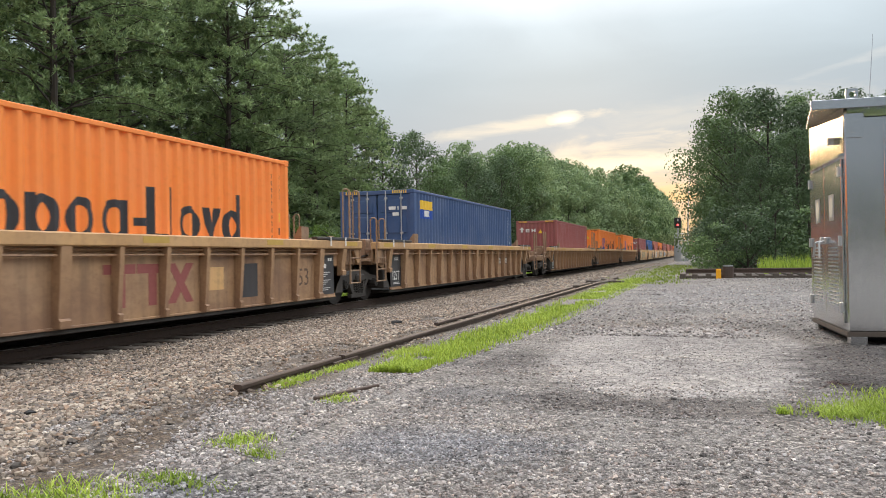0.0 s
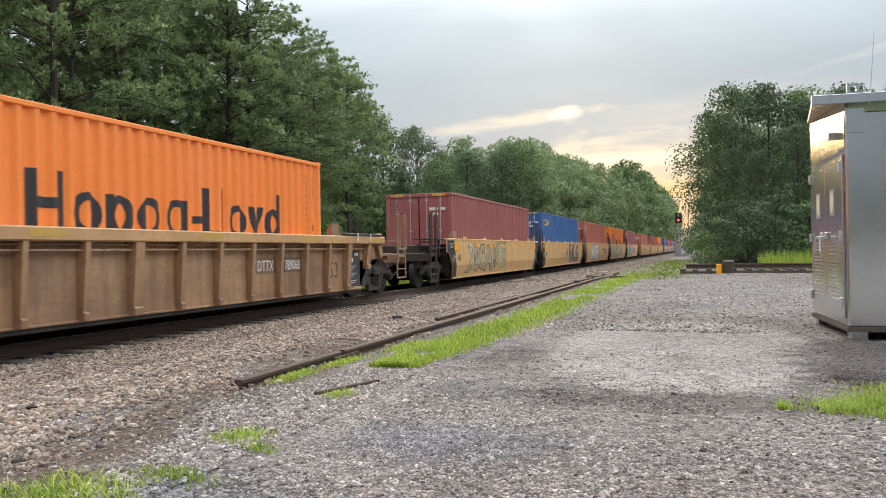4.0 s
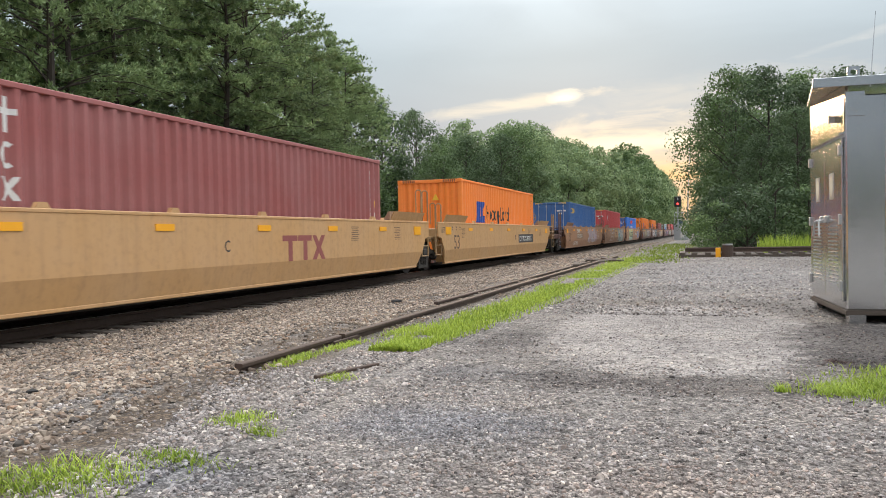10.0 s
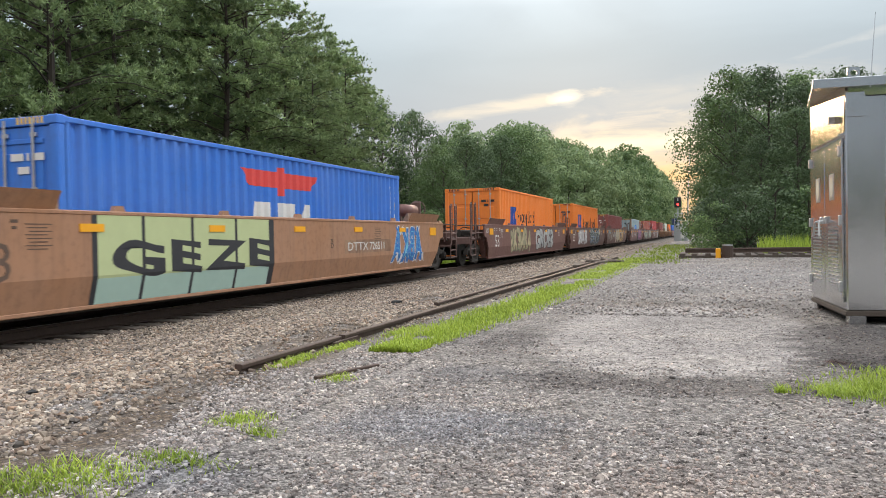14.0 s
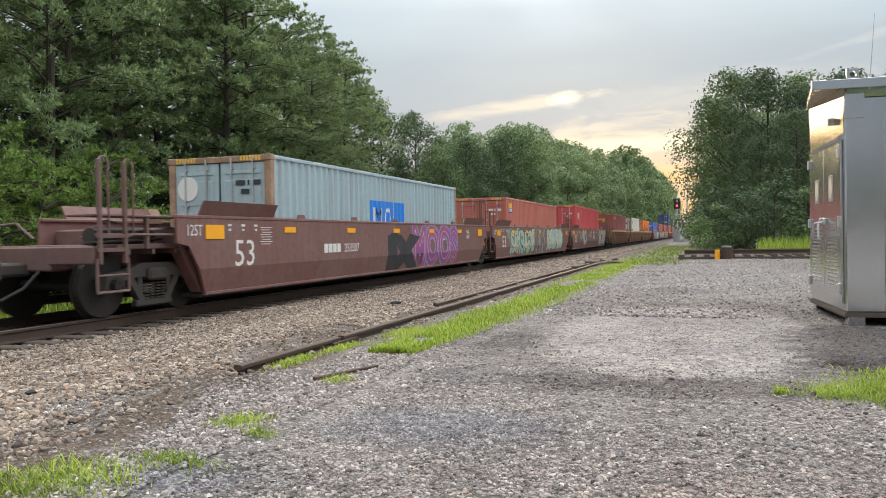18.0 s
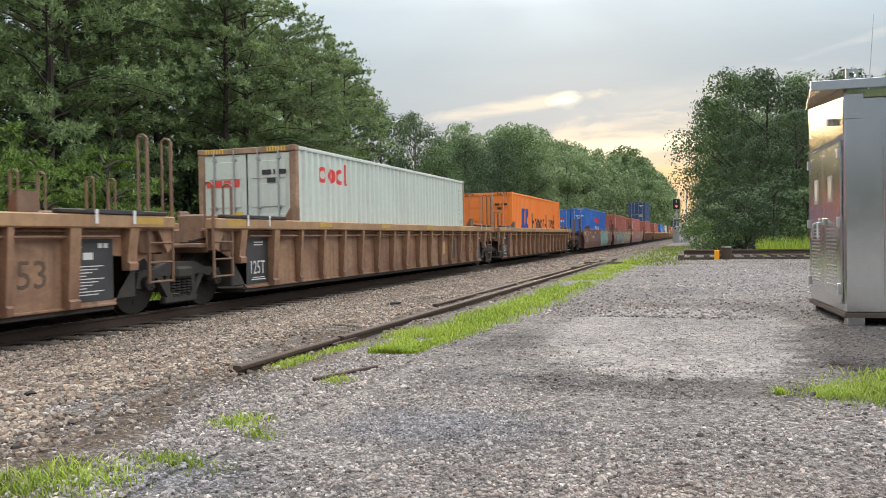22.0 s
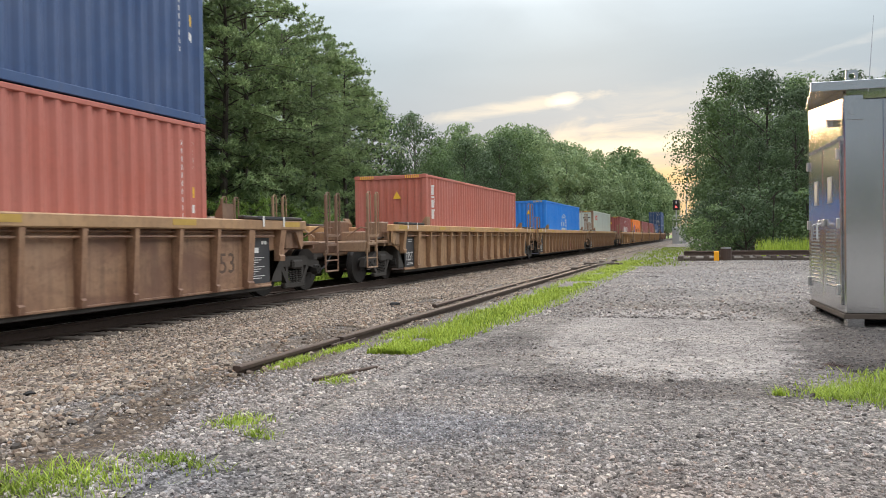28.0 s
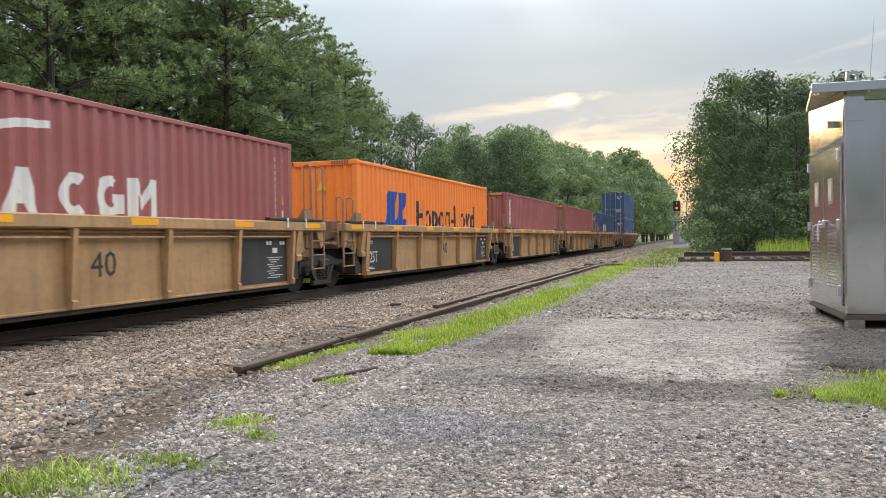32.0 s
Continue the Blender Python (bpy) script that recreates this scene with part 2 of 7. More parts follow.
MAT["mix_dusk"] = mottled("blue_brown_spray", (0.05, 0.09, 0.16), (0.24, 0.14, 0.07))
MAT["mix_cream"] = mottled("cream_teal_spray", (0.58, 0.52, 0.38), (0.30, 0.48, 0.47), 1.4)
MAT["mix_stone"] = mottled("grey_brown_spray", (0.26, 0.22, 0.19), (0.40, 0.30, 0.20))
MAT["mix_chrome"] = mottled("chrome_spray", (0.50, 0.50, 0.48), (0.36, 0.37, 0.37), 1.6)
MAT["mix_gold"] = mottled("gold_spray", (0.62, 0.38, 0.12), (0.70, 0.48, 0.20), 1.6)
MAT["mix_plum"] = mottled("plum_spray", (0.34, 0.09, 0.20), (0.26, 0.07, 0.24), 1.8)
MAT["mix_sea"] = mottled("sea_spray", (0.30, 0.55, 0.52), (0.42, 0.58, 0.36), 1.4)
MAT["mix_sand"] = mottled("sand_spray", (0.52, 0.43, 0.26), (0.36, 0.30, 0.20), 2.0)
MAT["needles"] = leafy("pine_needles", (0.105, 0.168, 0.080), (0.42, 0.535, 0.235))
MAT["leaves"] = leafy("broad_leaves", (0.070, 0.120, 0.052), (0.20, 0.29, 0.105))
# a darker leaf tone, also used where foliage lies in shade
MAT["leaves_dark"] = leafy("dark_leaves", (0.046, 0.080, 0.040), (0.128, 0.186, 0.084))
# lighter leaf colour that stands for the haze over the far woods
MAT["leaves_hazed"] = leafy("hazed_leaves", (0.150, 0.225, 0.115), (0.33, 0.42, 0.19))
MAT["young"] = leafy("young_pine_needles", (0.105, 0.190, 0.040), (0.30, 0.42, 0.10))
MAT["grass"] = leafy("grass_blades", (0.15, 0.24, 0.03), (0.48, 0.59, 0.09))

# ---- mesh helpers ----


class Shape:
    """Gathers vertices and faces for one mesh."""

    def __init__(self):
        self.v, self.f = [], []

    def add(self, verts, faces):
        k = len(self.v)
        self.v += [tuple(p) for p in verts]
        self.f += [tuple(i + k for i in q) for q in faces]
        return self

    def box(self, x0, x1, y0, y1, z0, z1, b=0.0):
        if b <= 0:
            v = [(x, y, z) for x in (x0, x1) for y in (y0, y1) for z in (z0, z1)]
            return self.add(v, [(0, 1, 3, 2), (4, 6, 7, 5), (0, 4, 5, 1), (2, 3, 7, 6), (0, 2, 6, 4), (1, 5, 7, 3)])
        b = min(b, (x1 - x0) * 0.45, (y1 - y0) * 0.45, (z1 - z0) * 0.45)
        lo, hi = (x0, y0, z0), (x1, y1, z1)
        v, at = [], {}
        for cx in (0, 1):
            for cy in (0, 1):
                for cz in (0, 1):
                    c = (cx, cy, cz)
                    for ax in range(3):
                        at[c, ax] = len(v)
                        v.append(tuple((hi if c[k] else lo)[k] + (0 if k == ax else (-b if c[k] else b)) for k in range(3)))
        f = []
        for ax in range(3):
            p, q = [k for k in range(3) if k != ax]
            for s in (0, 1):
                loop = []
                for a, d in ((0, 0), (1, 0), (1, 1), (0, 1)):
                    c = [0, 0, 0]
                    c[ax], c[p], c[q] = s, a, d
                    loop.append(at[tuple(c), ax])
                f.append(tuple(loop if (s == 1) == (ax != 1) else loop[::-1]))
        for ax in range(3):
            p, q = [k for k in range(3) if k != ax]
            for a in (0, 1):
                for d in (0, 1):
                    c0, c1 = [0, 0, 0], [0, 0, 0]
                    c0[p], c0[q], c1[p], c1[q], c1[ax] = a, d, a, d, 1
                    loop = [at[tuple(c0), p], at[tuple(c1), p], at[tuple(c1), q], at[tuple(c0), q]]
                    flip = (a == d) == (ax != 1)
                    f.append(tuple(loop[::-1] if flip else loop))
        for c in [(a, d, e) for a in (0, 1) for d in (0, 1) for e in (0, 1)]:
            loop = [at[c, 0], at[c, 1], at[c, 2]]
            f.append(tuple(loop if sum(c) % 2 else loop[::-1]))
        return self.add(v, f)

    def tube(self, a, b, r, r2=None, n=8, caps=True):
        a, b = Vector(a), Vector(b)
        r2 = r if r2 is None else r2
        d = (b - a).normalized()
        s = d.orthogonal().normalized()
        u = d.cross(s)
        ring = [(math.cos(k * 2 * math.pi / n), math.sin(k * 2 * math.pi / n)) for k in range(n)]
        v = [a + (s * c + u * w) * r for c, w in ring] + [b + (s * c + u * w) * r2 for c, w in ring]
        f = [(k, (k + 1) % n, n + (k + 1) % n, n + k) for k in range(n)]
        if caps:
            f += [tuple(range(n))[::-1], tuple(range(n, 2 * n))]
        return self.add(v, f)

    def path(self, pts, r, n=6):
        for a, b in zip(pts, pts[1:]):
            self.tube(a, b, r, n=n)
        return self

    def prism(self, poly, axis, a, b):
        """A polygon in the plane across axis ('x': (y, z); 'y': (x, z); 'z': (x, y)), extruded from a to b."""
        def at(p, w):
            return {"x": (w, p[0], p[1]), "y": (p[0], w, p[1]), "z": (p[0], p[1], w)}[axis]
        n = len(poly)
        v = [at(p, a) for p in poly] + [at(p, b) for p in poly]
        f = [(k, (k + 1) % n, n + (k + 1) % n, n + k) for k in range(n)] + [tuple(range(n))[::-1], tuple(range(n, 2 * n))]
        return self.add(v, f)

    def mesh(self, name, mat, smooth=False):
        me = bpy.data.meshes.new(name)
        me.from_pydata(self.v, [], self.f)
        me.materials.append(mat if not isinstance(mat, str) else MAT[mat])
        bm = bmesh.new()
        bm.from_mesh(me)
        bmesh.ops.recalc_face_normals(bm, faces=bm.faces)
        bm.to_mesh(me)
        bm.free()
        if smooth:
            me.shade_smooth()
        return me


def part(name, shape, mat, parent=None, label="", smooth=False):
    """One mesh object, under a thing or a part."""
    me = shape if isinstance(shape, bpy.types.Mesh) else shape.mesh(name, mat, smooth)
    ob = new(name, me)
    ob.parent = parent
    if label:
        ob["label"] = label
    return ob


def thing(name, label, category, group="", kind=""):
    return tagged(new(name), label, category, group, kind)


SIDE = Matrix(((0, 0, 1, 0), (1, 0, 0, 0), (0, 1, 0, 0), (0, 0, 0, 1)))    # letters on a face that looks along +x
GLYPHS = {}


def letters(parent, text, size, mat, place, face=SIDE, squeeze=1.0, name="lettering", align="LEFT"):
    """Writing in the built-in font, as a thin mesh."""
    key = (text, mat, align)
    if key not in GLYPHS:
        cu = bpy.data.curves.new("writing", "FONT")
        cu.body, cu.size, cu.extrude, cu.align_x, cu.resolution_u = text, 1.0, 0.002, align, 2
        ob = bpy.data.objects.new("writing", cu)
        me = bpy.data.meshes.new_from_object(ob)
        bpy.data.objects.remove(ob)
        me.materials.clear()
        me.materials.append(MAT[mat])
        GLYPHS[key] = me
    ob = part(name, GLYPHS[key], mat, parent)
    ob.matrix_basis = Matrix.Translation(place) @ face @ Matrix.Diagonal((size * squeeze, size, 1, 1))
    return ob


def marks(parent, name, mat, rects, x, face="x"):
    """Flat bars (y0, y1, z0, z1) painted on the face at x."""
    s = Shape()
    for y0, y1, z0, z1 in rects:
        if face == "x":
            s.box(x, x + 0.004, y0, y1, z0, z1)
        else:
            s.box(y0, y1, x - 0.004, x, z0, z1)
    ob = part(name, s, mat, parent)
    return tagged(ob, kind="stuff") if len(rects) > 1 else ob


# ---- ground ----
XC = -9.358     # centre line of the main track
LOT = 0.02      # level of the gravel lot


def ground_z(x, y):
    """Height of the ground: lot, ballast bed, low verge beyond the track."""
    n = noise.noise(Vector((x * 0.35, y * 0.35, 0))) * 0.03 + noise.noise(Vector((x * 1.3, y * 1.3, 7))) * 0.012
    d = x - XC
    if d > 5.6:
        z = LOT + (0.02 if d < 7 else 0)
    elif d > 1.5:
        k = (d - 1.5) / 4.1
        z = -0.20 + (LOT + 0.20) * (k * k * (3 - 2 * k))
    elif d > -1.6:
        return -0.21
    elif d > -4.5:
        k = (-d - 1.6) / 2.9
        z = -0.21 - 0.45 * k
    elif d > -9:
        z = -0.66
    else:
        z = -0.66 + min(1.5, (-d - 9) * 0.12)
    return z + n


def lot_patches(n, co, c, strength=1.0):
    """Dark, tinted, dusty and worn patches of the lot, laid over a colour."""
    xyz = n.add("ShaderNodeSeparateXYZ", {0: co})
    flat = n.scaled(co, 1, 1, 0)
    edge = n.noise(flat, 2.4, 6.0, 0.68).outputs[0]
    broad = n.noise(flat, 0.55, 4.0, 0.6).outputs[0]

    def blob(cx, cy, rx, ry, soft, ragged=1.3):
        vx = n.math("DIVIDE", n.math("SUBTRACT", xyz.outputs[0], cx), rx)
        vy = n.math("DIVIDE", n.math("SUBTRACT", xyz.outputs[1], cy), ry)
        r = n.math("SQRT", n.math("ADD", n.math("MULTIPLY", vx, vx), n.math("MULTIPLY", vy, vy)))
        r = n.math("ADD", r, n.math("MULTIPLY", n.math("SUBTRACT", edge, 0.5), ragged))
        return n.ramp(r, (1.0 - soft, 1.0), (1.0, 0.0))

    c = n.mix(1.0, c, n.ramp(broad, (0.30, (0.74, 0.73, 0.73)), (0.50, (1.0, 0.99, 0.98)), (0.70, (1.14, 1.10, 1.05))), "MULTIPLY")
    speck = n.noise(flat, 11.0, 6.0, 0.82).outputs[0]
    c = n.mix(1.0, c, n.ramp(speck, (0.38, (0.55, 0.54, 0.54)), (0.50, (1.0, 1.0, 1.0)), (0.62, (1.42, 1.39, 1.35))), "MULTIPLY")
    c = n.mix(1.0, c, n.ramp(edge, (0.30, (0.78, 0.77, 0.77)), (0.52, (1.0, 1.0, 1.0)), (0.72, (1.12, 1.11, 1.09))), "MULTIPLY")
    for cx, cy, rx, ry, soft, amount, tone in (
            # the first is a dark pool on the ground before the equipment case
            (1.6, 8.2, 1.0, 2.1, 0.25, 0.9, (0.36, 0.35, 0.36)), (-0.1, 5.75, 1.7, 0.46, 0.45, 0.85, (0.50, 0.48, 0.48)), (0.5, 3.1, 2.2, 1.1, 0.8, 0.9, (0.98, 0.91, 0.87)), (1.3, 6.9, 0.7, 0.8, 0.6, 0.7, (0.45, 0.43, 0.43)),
            (-1.95, 7.9, 0.5, 1.3, 0.7, 0.7, (0.50, 0.49, 0.50)), (-0.9, 12.6, 1.4, 0.8, 0.7, 0.6, (0.62, 0.60, 0.58)), (0.9, 12.4, 0.9, 1.0, 0.7, 0.6, (0.60, 0.58, 0.57)),
            (-1.5, 4.25, 1.0, 0.6, 0.7, 0.85, (0.78, 0.85, 0.96)), (-2.3, 3.0, 0.5, 0.4, 0.7, 0.8, (0.75, 0.81, 0.92)), (-1.7, 5.9, 0.6, 0.5, 0.7, 0.6, (0.66, 0.70, 0.78)),
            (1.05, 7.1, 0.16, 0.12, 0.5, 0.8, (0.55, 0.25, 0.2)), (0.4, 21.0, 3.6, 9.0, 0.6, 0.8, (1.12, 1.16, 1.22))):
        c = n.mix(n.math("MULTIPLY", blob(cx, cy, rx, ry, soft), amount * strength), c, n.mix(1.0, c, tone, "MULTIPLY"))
    return c


def ground_material():
    m, n, b = material("gravel_ground")
    co = object_space(n)
    xyz = n.add("ShaderNodeSeparateXYZ", {0: co})
    wob = n.noise(co, 0.9, 4.0).outputs[0]
    wob2 = n.noise(n.scaled(co, 1, 1, 0), 2.6, 5.0, 0.65).outputs[0]
    x = n.math("ADD", xyz.outputs[0], n.math("MULTIPLY", n.math("SUBTRACT", wob, 0.5), 1.6))
    peb = n.add("ShaderNodeTexVoronoi", {"Vector": co, "Scale": 34.0})
    small = n.add("ShaderNodeTexVoronoi", {"Vector": co, "Scale": 90.0})
    val = n.add("ShaderNodeSeparateXYZ", {0: peb.outputs["Color"]}).outputs[0]
    val2 = n.add("ShaderNodeSeparateXYZ", {0: small.outputs["Color"]}).outputs[0]
    # dark tone painted into the pebble gaps for the shade between stones
    gap = n.ramp(peb.outputs[0], (0.35, 0.0), (0.62, 0.85))
    stone = n.mix(gap, n.mix(val, (0.15, 0.135, 0.125), (0.46, 0.425, 0.395)), (0.05, 0.045, 0.042))
    fines = n.mix(n.ramp(small.outputs[0], (0.4, 0.0), (0.7, 0.7)), n.mix(val2, (0.13, 0.122, 0.118), (0.40, 0.375, 0.355)), (0.06, 0.055, 0.052))
    c = n.mix(n.ramp(wob2, (0.40, 0.0), (0.58, 1.0)), stone, fines)
    # the worn apron: packed pale fines, cracked along its near edge
    def inside(cx, cy, rx, ry, soft):
        vx = n.math("DIVIDE", n.math("SUBTRACT", xyz.outputs[0], cx), rx)
        vy = n.math("DIVIDE", n.math("SUBTRACT", xyz.outputs[1], cy), ry)
        r = n.math("SQRT", n.math("ADD", n.math("MULTIPLY", vx, vx), n.math("MULTIPLY", vy, vy)))
        r = n.math("ADD", r, n.math("MULTIPLY", n.math("SUBTRACT", wob2, 0.5), 0.6))
        return n.ramp(r, (1.0 - soft, 1.0), (1.0, 0.0))
    c = n.mix(n.math("MULTIPLY", inside(-0.25, 9.1, 1.5, 3.2, 0.12), 0.80), c, n.mix(val2, (0.23, 0.215, 0.205), (0.44, 0.415, 0.40)))
    crack = n.add("ShaderNodeTexVoronoi", {"Vector": n.add("ShaderNodeVectorMath", {0: n.scaled(co, 1.0, 0.7, 0.0), 1: n.scaled(n.noise(co, 4.0, 4.0).outputs[1], 0.6, 0.6, 0)}, operation="ADD").outputs[0], "Scale": 2.6})
    crack.feature = "DISTANCE_TO_EDGE"
    lines = n.math("MULTIPLY", n.ramp(crack.outputs[0], (0.0, 1.0), (0.030, 0.0)), n.ramp(wob2, (0.42, 0.0), (0.55, 1.0)))
    c = n.mix(n.math("MULTIPLY", lines, n.math("MULTIPLY", inside(-0.3, 7.6, 1.9, 2.2, 0.5), 0.85)), c, (0.05, 0.045, 0.042))
    c = lot_patches(n, co, c)
    # brown silt beside the old rail
    silt = n.math("MULTIPLY", n.ramp(n.math("ABSOLUTE", n.math("ADD", n.math("ADD", xyz.outputs[0], n.math("MULTIPLY", n.math("SUBTRACT", wob, 0.5), 0.9)), n.math("ADD", 2.75, n.math("MULTIPLY", n.math("MINIMUM", xyz.outputs[1], 7.0), 0.16)))), (0.30, 1.0), (0.75, 0.0)), n.ramp(wob2, (0.36, 0.3), (0.52, 1.0)))
    c = n.mix(n.math("MULTIPLY", silt, 0.9), c, n.mix(gap, n.mix(val2, (0.070, 0.046, 0.028), (0.20, 0.140, 0.088)), (0.04, 0.027, 0.018)))
    # ballast, and a much darker band along the middle of the track
    # bed colour kept low, its gaps near black, as shade under loose stones
    bed = n.mix(gap, n.mix(val, (0.075, 0.058, 0.047), (0.30, 0.245, 0.20)), (0.02, 0.017, 0.014))
    inb = n.math("LESS_THAN", x, -4.5)
    c = n.mix(inb, c, bed)
    mid_track = n.math("LESS_THAN", n.math("ABSOLUTE", n.math("SUBTRACT", xyz.outputs[0], XC)), 1.25)
    c = n.mix(mid_track, c, n.mix(val, (0.03, 0.026, 0.023), (0.10, 0.085, 0.07)))
    # verge grass colour behind the track
    ver = n.math("LESS_THAN", x, -12.4)
    c = n.mix(ver, c, n.mix(wob2, (0.06, 0.11, 0.02), (0.16, 0.24, 0.05)))
    n.put(b, "Base Color", c)
    b.inputs["Roughness"].default_value = 0.92
    h = n.math("SUBTRACT", n.math("MULTIPLY", peb.outputs[0], -0.8), n.math("MULTIPLY", small.outputs[0], 0.4))
    h = n.math("SUBTRACT", h, n.math("MULTIPLY", lines, 0.5))
    bumped(n, b, h, 0.9, 0.025)
    return m


def build_ground():
    def axis(lo, hi, near_lo, near_hi, step):
        out = list(np.arange(near_lo, near_hi + 1e-6, step))
        a, d = near_hi, step
        while a < hi:
            d *= 1.35
            a += d
            out.append(a)
        a, d = near_lo, step
        while a > lo:
            d *= 1.35
            a -= d
            out.insert(0, a)
        return out
    xs, ys = axis(-2500, 2500, -18, 8, 0.2), axis(-600, 4500, -2, 40, 0.25)
    v = [(x, y, ground_z(x, y) if abs(x) < 60 and -20 < y < 300 else (ground_z(max(-60, min(60, x)), 300))) for y in ys for x in xs]
    k = len(xs)
    f = [(j * k + i, j * k + i + 1, (j + 1) * k + i + 1, (j + 1) * k + i) for j in range(len(ys) - 1) for i in range(k - 1)]
    me = bpy.data.meshes.new("ground")
    me.from_pydata(v, [], f)
    me.materials.append(ground_material())
    me.shade_smooth()
    tagged(new("ground", me), "grey gravel lot and ballast beside a railway", "ground", kind="structure")


build_ground()


def rail_profile(top, h=0.17):
    """Half-symmetric rail section as (x, z), standing on top - h."""
    b = top - h
    right = [(0.070, b), (0.070, b + 0.012), (0.012, b + 0.035), (0.009, top - 0.045), (0.037, top - 0.034), (0.037, top - 0.008), (0.028, top)]
    return right + [(-x, z) for x, z in right[::-1]]


def build_track():
    bed = thing("railway_track", "main railway track with rusty rails on dark timber sleepers", "railway track", kind="structure")
    for sx in (-0.755, 0.755):
        s = Shape().prism([(XC + sx + x, z) for x, z in rail_profile(0)], "y", -30, 700)
        r = part("rail", s, "rail", bed, "worn steel rail with a bright head")
        part("rail_head", Shape().box(XC + sx - 0.026, XC + sx + 0.026, -30, 700, 0.0, 0.002), "railhead", r)
    tie = Shape().box(-1.3, 1.3, -0.115, 0.115, -0.34, -0.165, 0.015).mesh("tie", "tie")
    for k in range(150):
        t = part("tie", tie, "tie", bed)
        t.location = (XC + random.uniform(-0.04, 0.04), -6 + k * 0.5, random.uniform(-0.01, 0.005))
        t.rotation_euler = (0, 0, random.uniform(-0.01, 0.01))


build_track()

# ---- the train ----
BASE_X = 1.42   # half width over the car sides
SKIN = 1.235    # half width over the sunk sheets of the ribbed cars


def side_shape(poly, x0, x1):
    return Shape().prism(poly, "x", x0, x1)


MESHES = {}


def cached(key, make):
    if key not in MESHES:
        MESHES[key] = make()
    return MESHES[key]


def truck_meshes():
    out = {}
    # cast side frame with two openings, seen from the side
    out["side_frame"] = Shape()
    s = out["side_frame"]
    s.prism([(-1.12, 0.42), (-1.05, 0.66), (-0.62, 0.70), (-0.35, 0.80), (0.35, 0.80), (0.62, 0.70), (1.05, 0.66), (1.12, 0.42), (0.98, 0.40), (0.80, 0.52), (0.55, 0.58), (-0.55, 0.58), (-0.80, 0.52), (-0.98, 0.40)], "x", -0.07, 0.07)
    s.prism([(-0.62, 0.58), (-0.48, 0.58), (-0.20, 0.20), (-0.30, 0.14)], "x", -0.06, 0.06)
    s.prism([(0.62, 0.58), (0.48, 0.58), (0.20, 0.20), (0.30, 0.14)], "x", -0.06, 0.06)
    s.box(-0.06, 0.06, -0.42, 0.42, 0.12, 0.23, 0.02)
    s.box(-0.05, 0.05, -0.38, -0.28, 0.2, 0.62).box(-0.05, 0.05, 0.28, 0.38, 0.2, 0.62)
    out["side_frame"] = s.mesh("side_frame", "truck")
    sp = Shape()
    for y in (-0.2, -0.07, 0.07, 0.2):
        for k in range(6):
            sp.tube((0.02, y, 0.235 + k * 0.045), (0.02, y, 0.26 + k * 0.045), 0.058, n=8)
    out["spring"] = sp.mesh("spring_nest", "truck")
    out["bolster"] = Shape().box(-1.15, 1.15, -0.22, 0.22, 0.52, 0.72, 0.04).mesh("bolster", "truck")
    w = Shape()
    w.tube((-1.12, 0, 0), (1.12, 0, 0), 0.08, n=10)
    for sx in (-1, 1):
        a = sx * 0.69
        w.tube((a, 0, 0), (a + sx * 0.03, 0, 0), 0.51, n=28)
        w.tube((a + sx * 0.03, 0, 0), (a + sx * 0.14, 0, 0), 0.485, 0.475, n=28)
        w.tube((a + sx * 0.14, 0, 0), (a + sx * 0.17, 0, 0), 0.17, 0.13, n=14)
        w.tube((sx * 1.02, 0, 0), (sx * 1.16, 0, 0), 0.13, 0.11, n=10)
        for k in range(3):
            c, d = math.cos(k * 2.094), math.sin(k * 2.094)
            w.tube((sx * 1.16, 0.06 * c, 0.06 * d), (sx * 1.18, 0.06 * c, 0.06 * d), 0.02, n=6)
        for k in range(4):
            c, d = math.cos(k * 1.571), math.sin(k * 1.571)
            w.tube((a + sx * 0.14, 0.3 * c, 0.3 * d), (a + sx * 0.145, 0.3 * c, 0.3 * d), 0.05, n=8)
    out["wheelset"] = w.mesh("wheelset", "wheel", False)
    rim = Shape()
    for sx in (-1, 1):
        rim.tube((sx * 0.73, 0, 0), (sx * 0.815, 0, 0), 0.487, 0.4785, n=28, caps=False)
    out["tread"] = rim.mesh("tread", "tread")
    return out


TRUCK = truck_meshes()
WHEELSETS = []      # (wheelset, the car's centre along the train, the axle's place on the car)


def truck(car, y, centre):
    t = new("truck")
    t.parent, t.location = car, (0, y, 0)
    t["label"] = "grimy black cast steel freight truck"
    for sx in (-1, 1):
        a = part("side_frame", TRUCK["side_frame"], "truck", t)
        a.location = (sx * 1.0, 0, 0)
        b = tagged(part("spring_nest", TRUCK["spring"], "truck", t), kind="stuff")
        b.location = (sx * 1.0, 0, 0)
    part("bolster", TRUCK["bolster"], "truck", t)
    for dy in (-0.89, 0.89):
        w = part("wheelset", TRUCK["wheelset"], "wheel", t, "steel wheelset with worn treads")
        w.matrix_basis = pose(0, dy, 0.48)
        WHEELSETS.append((w, centre, y + dy, dy))


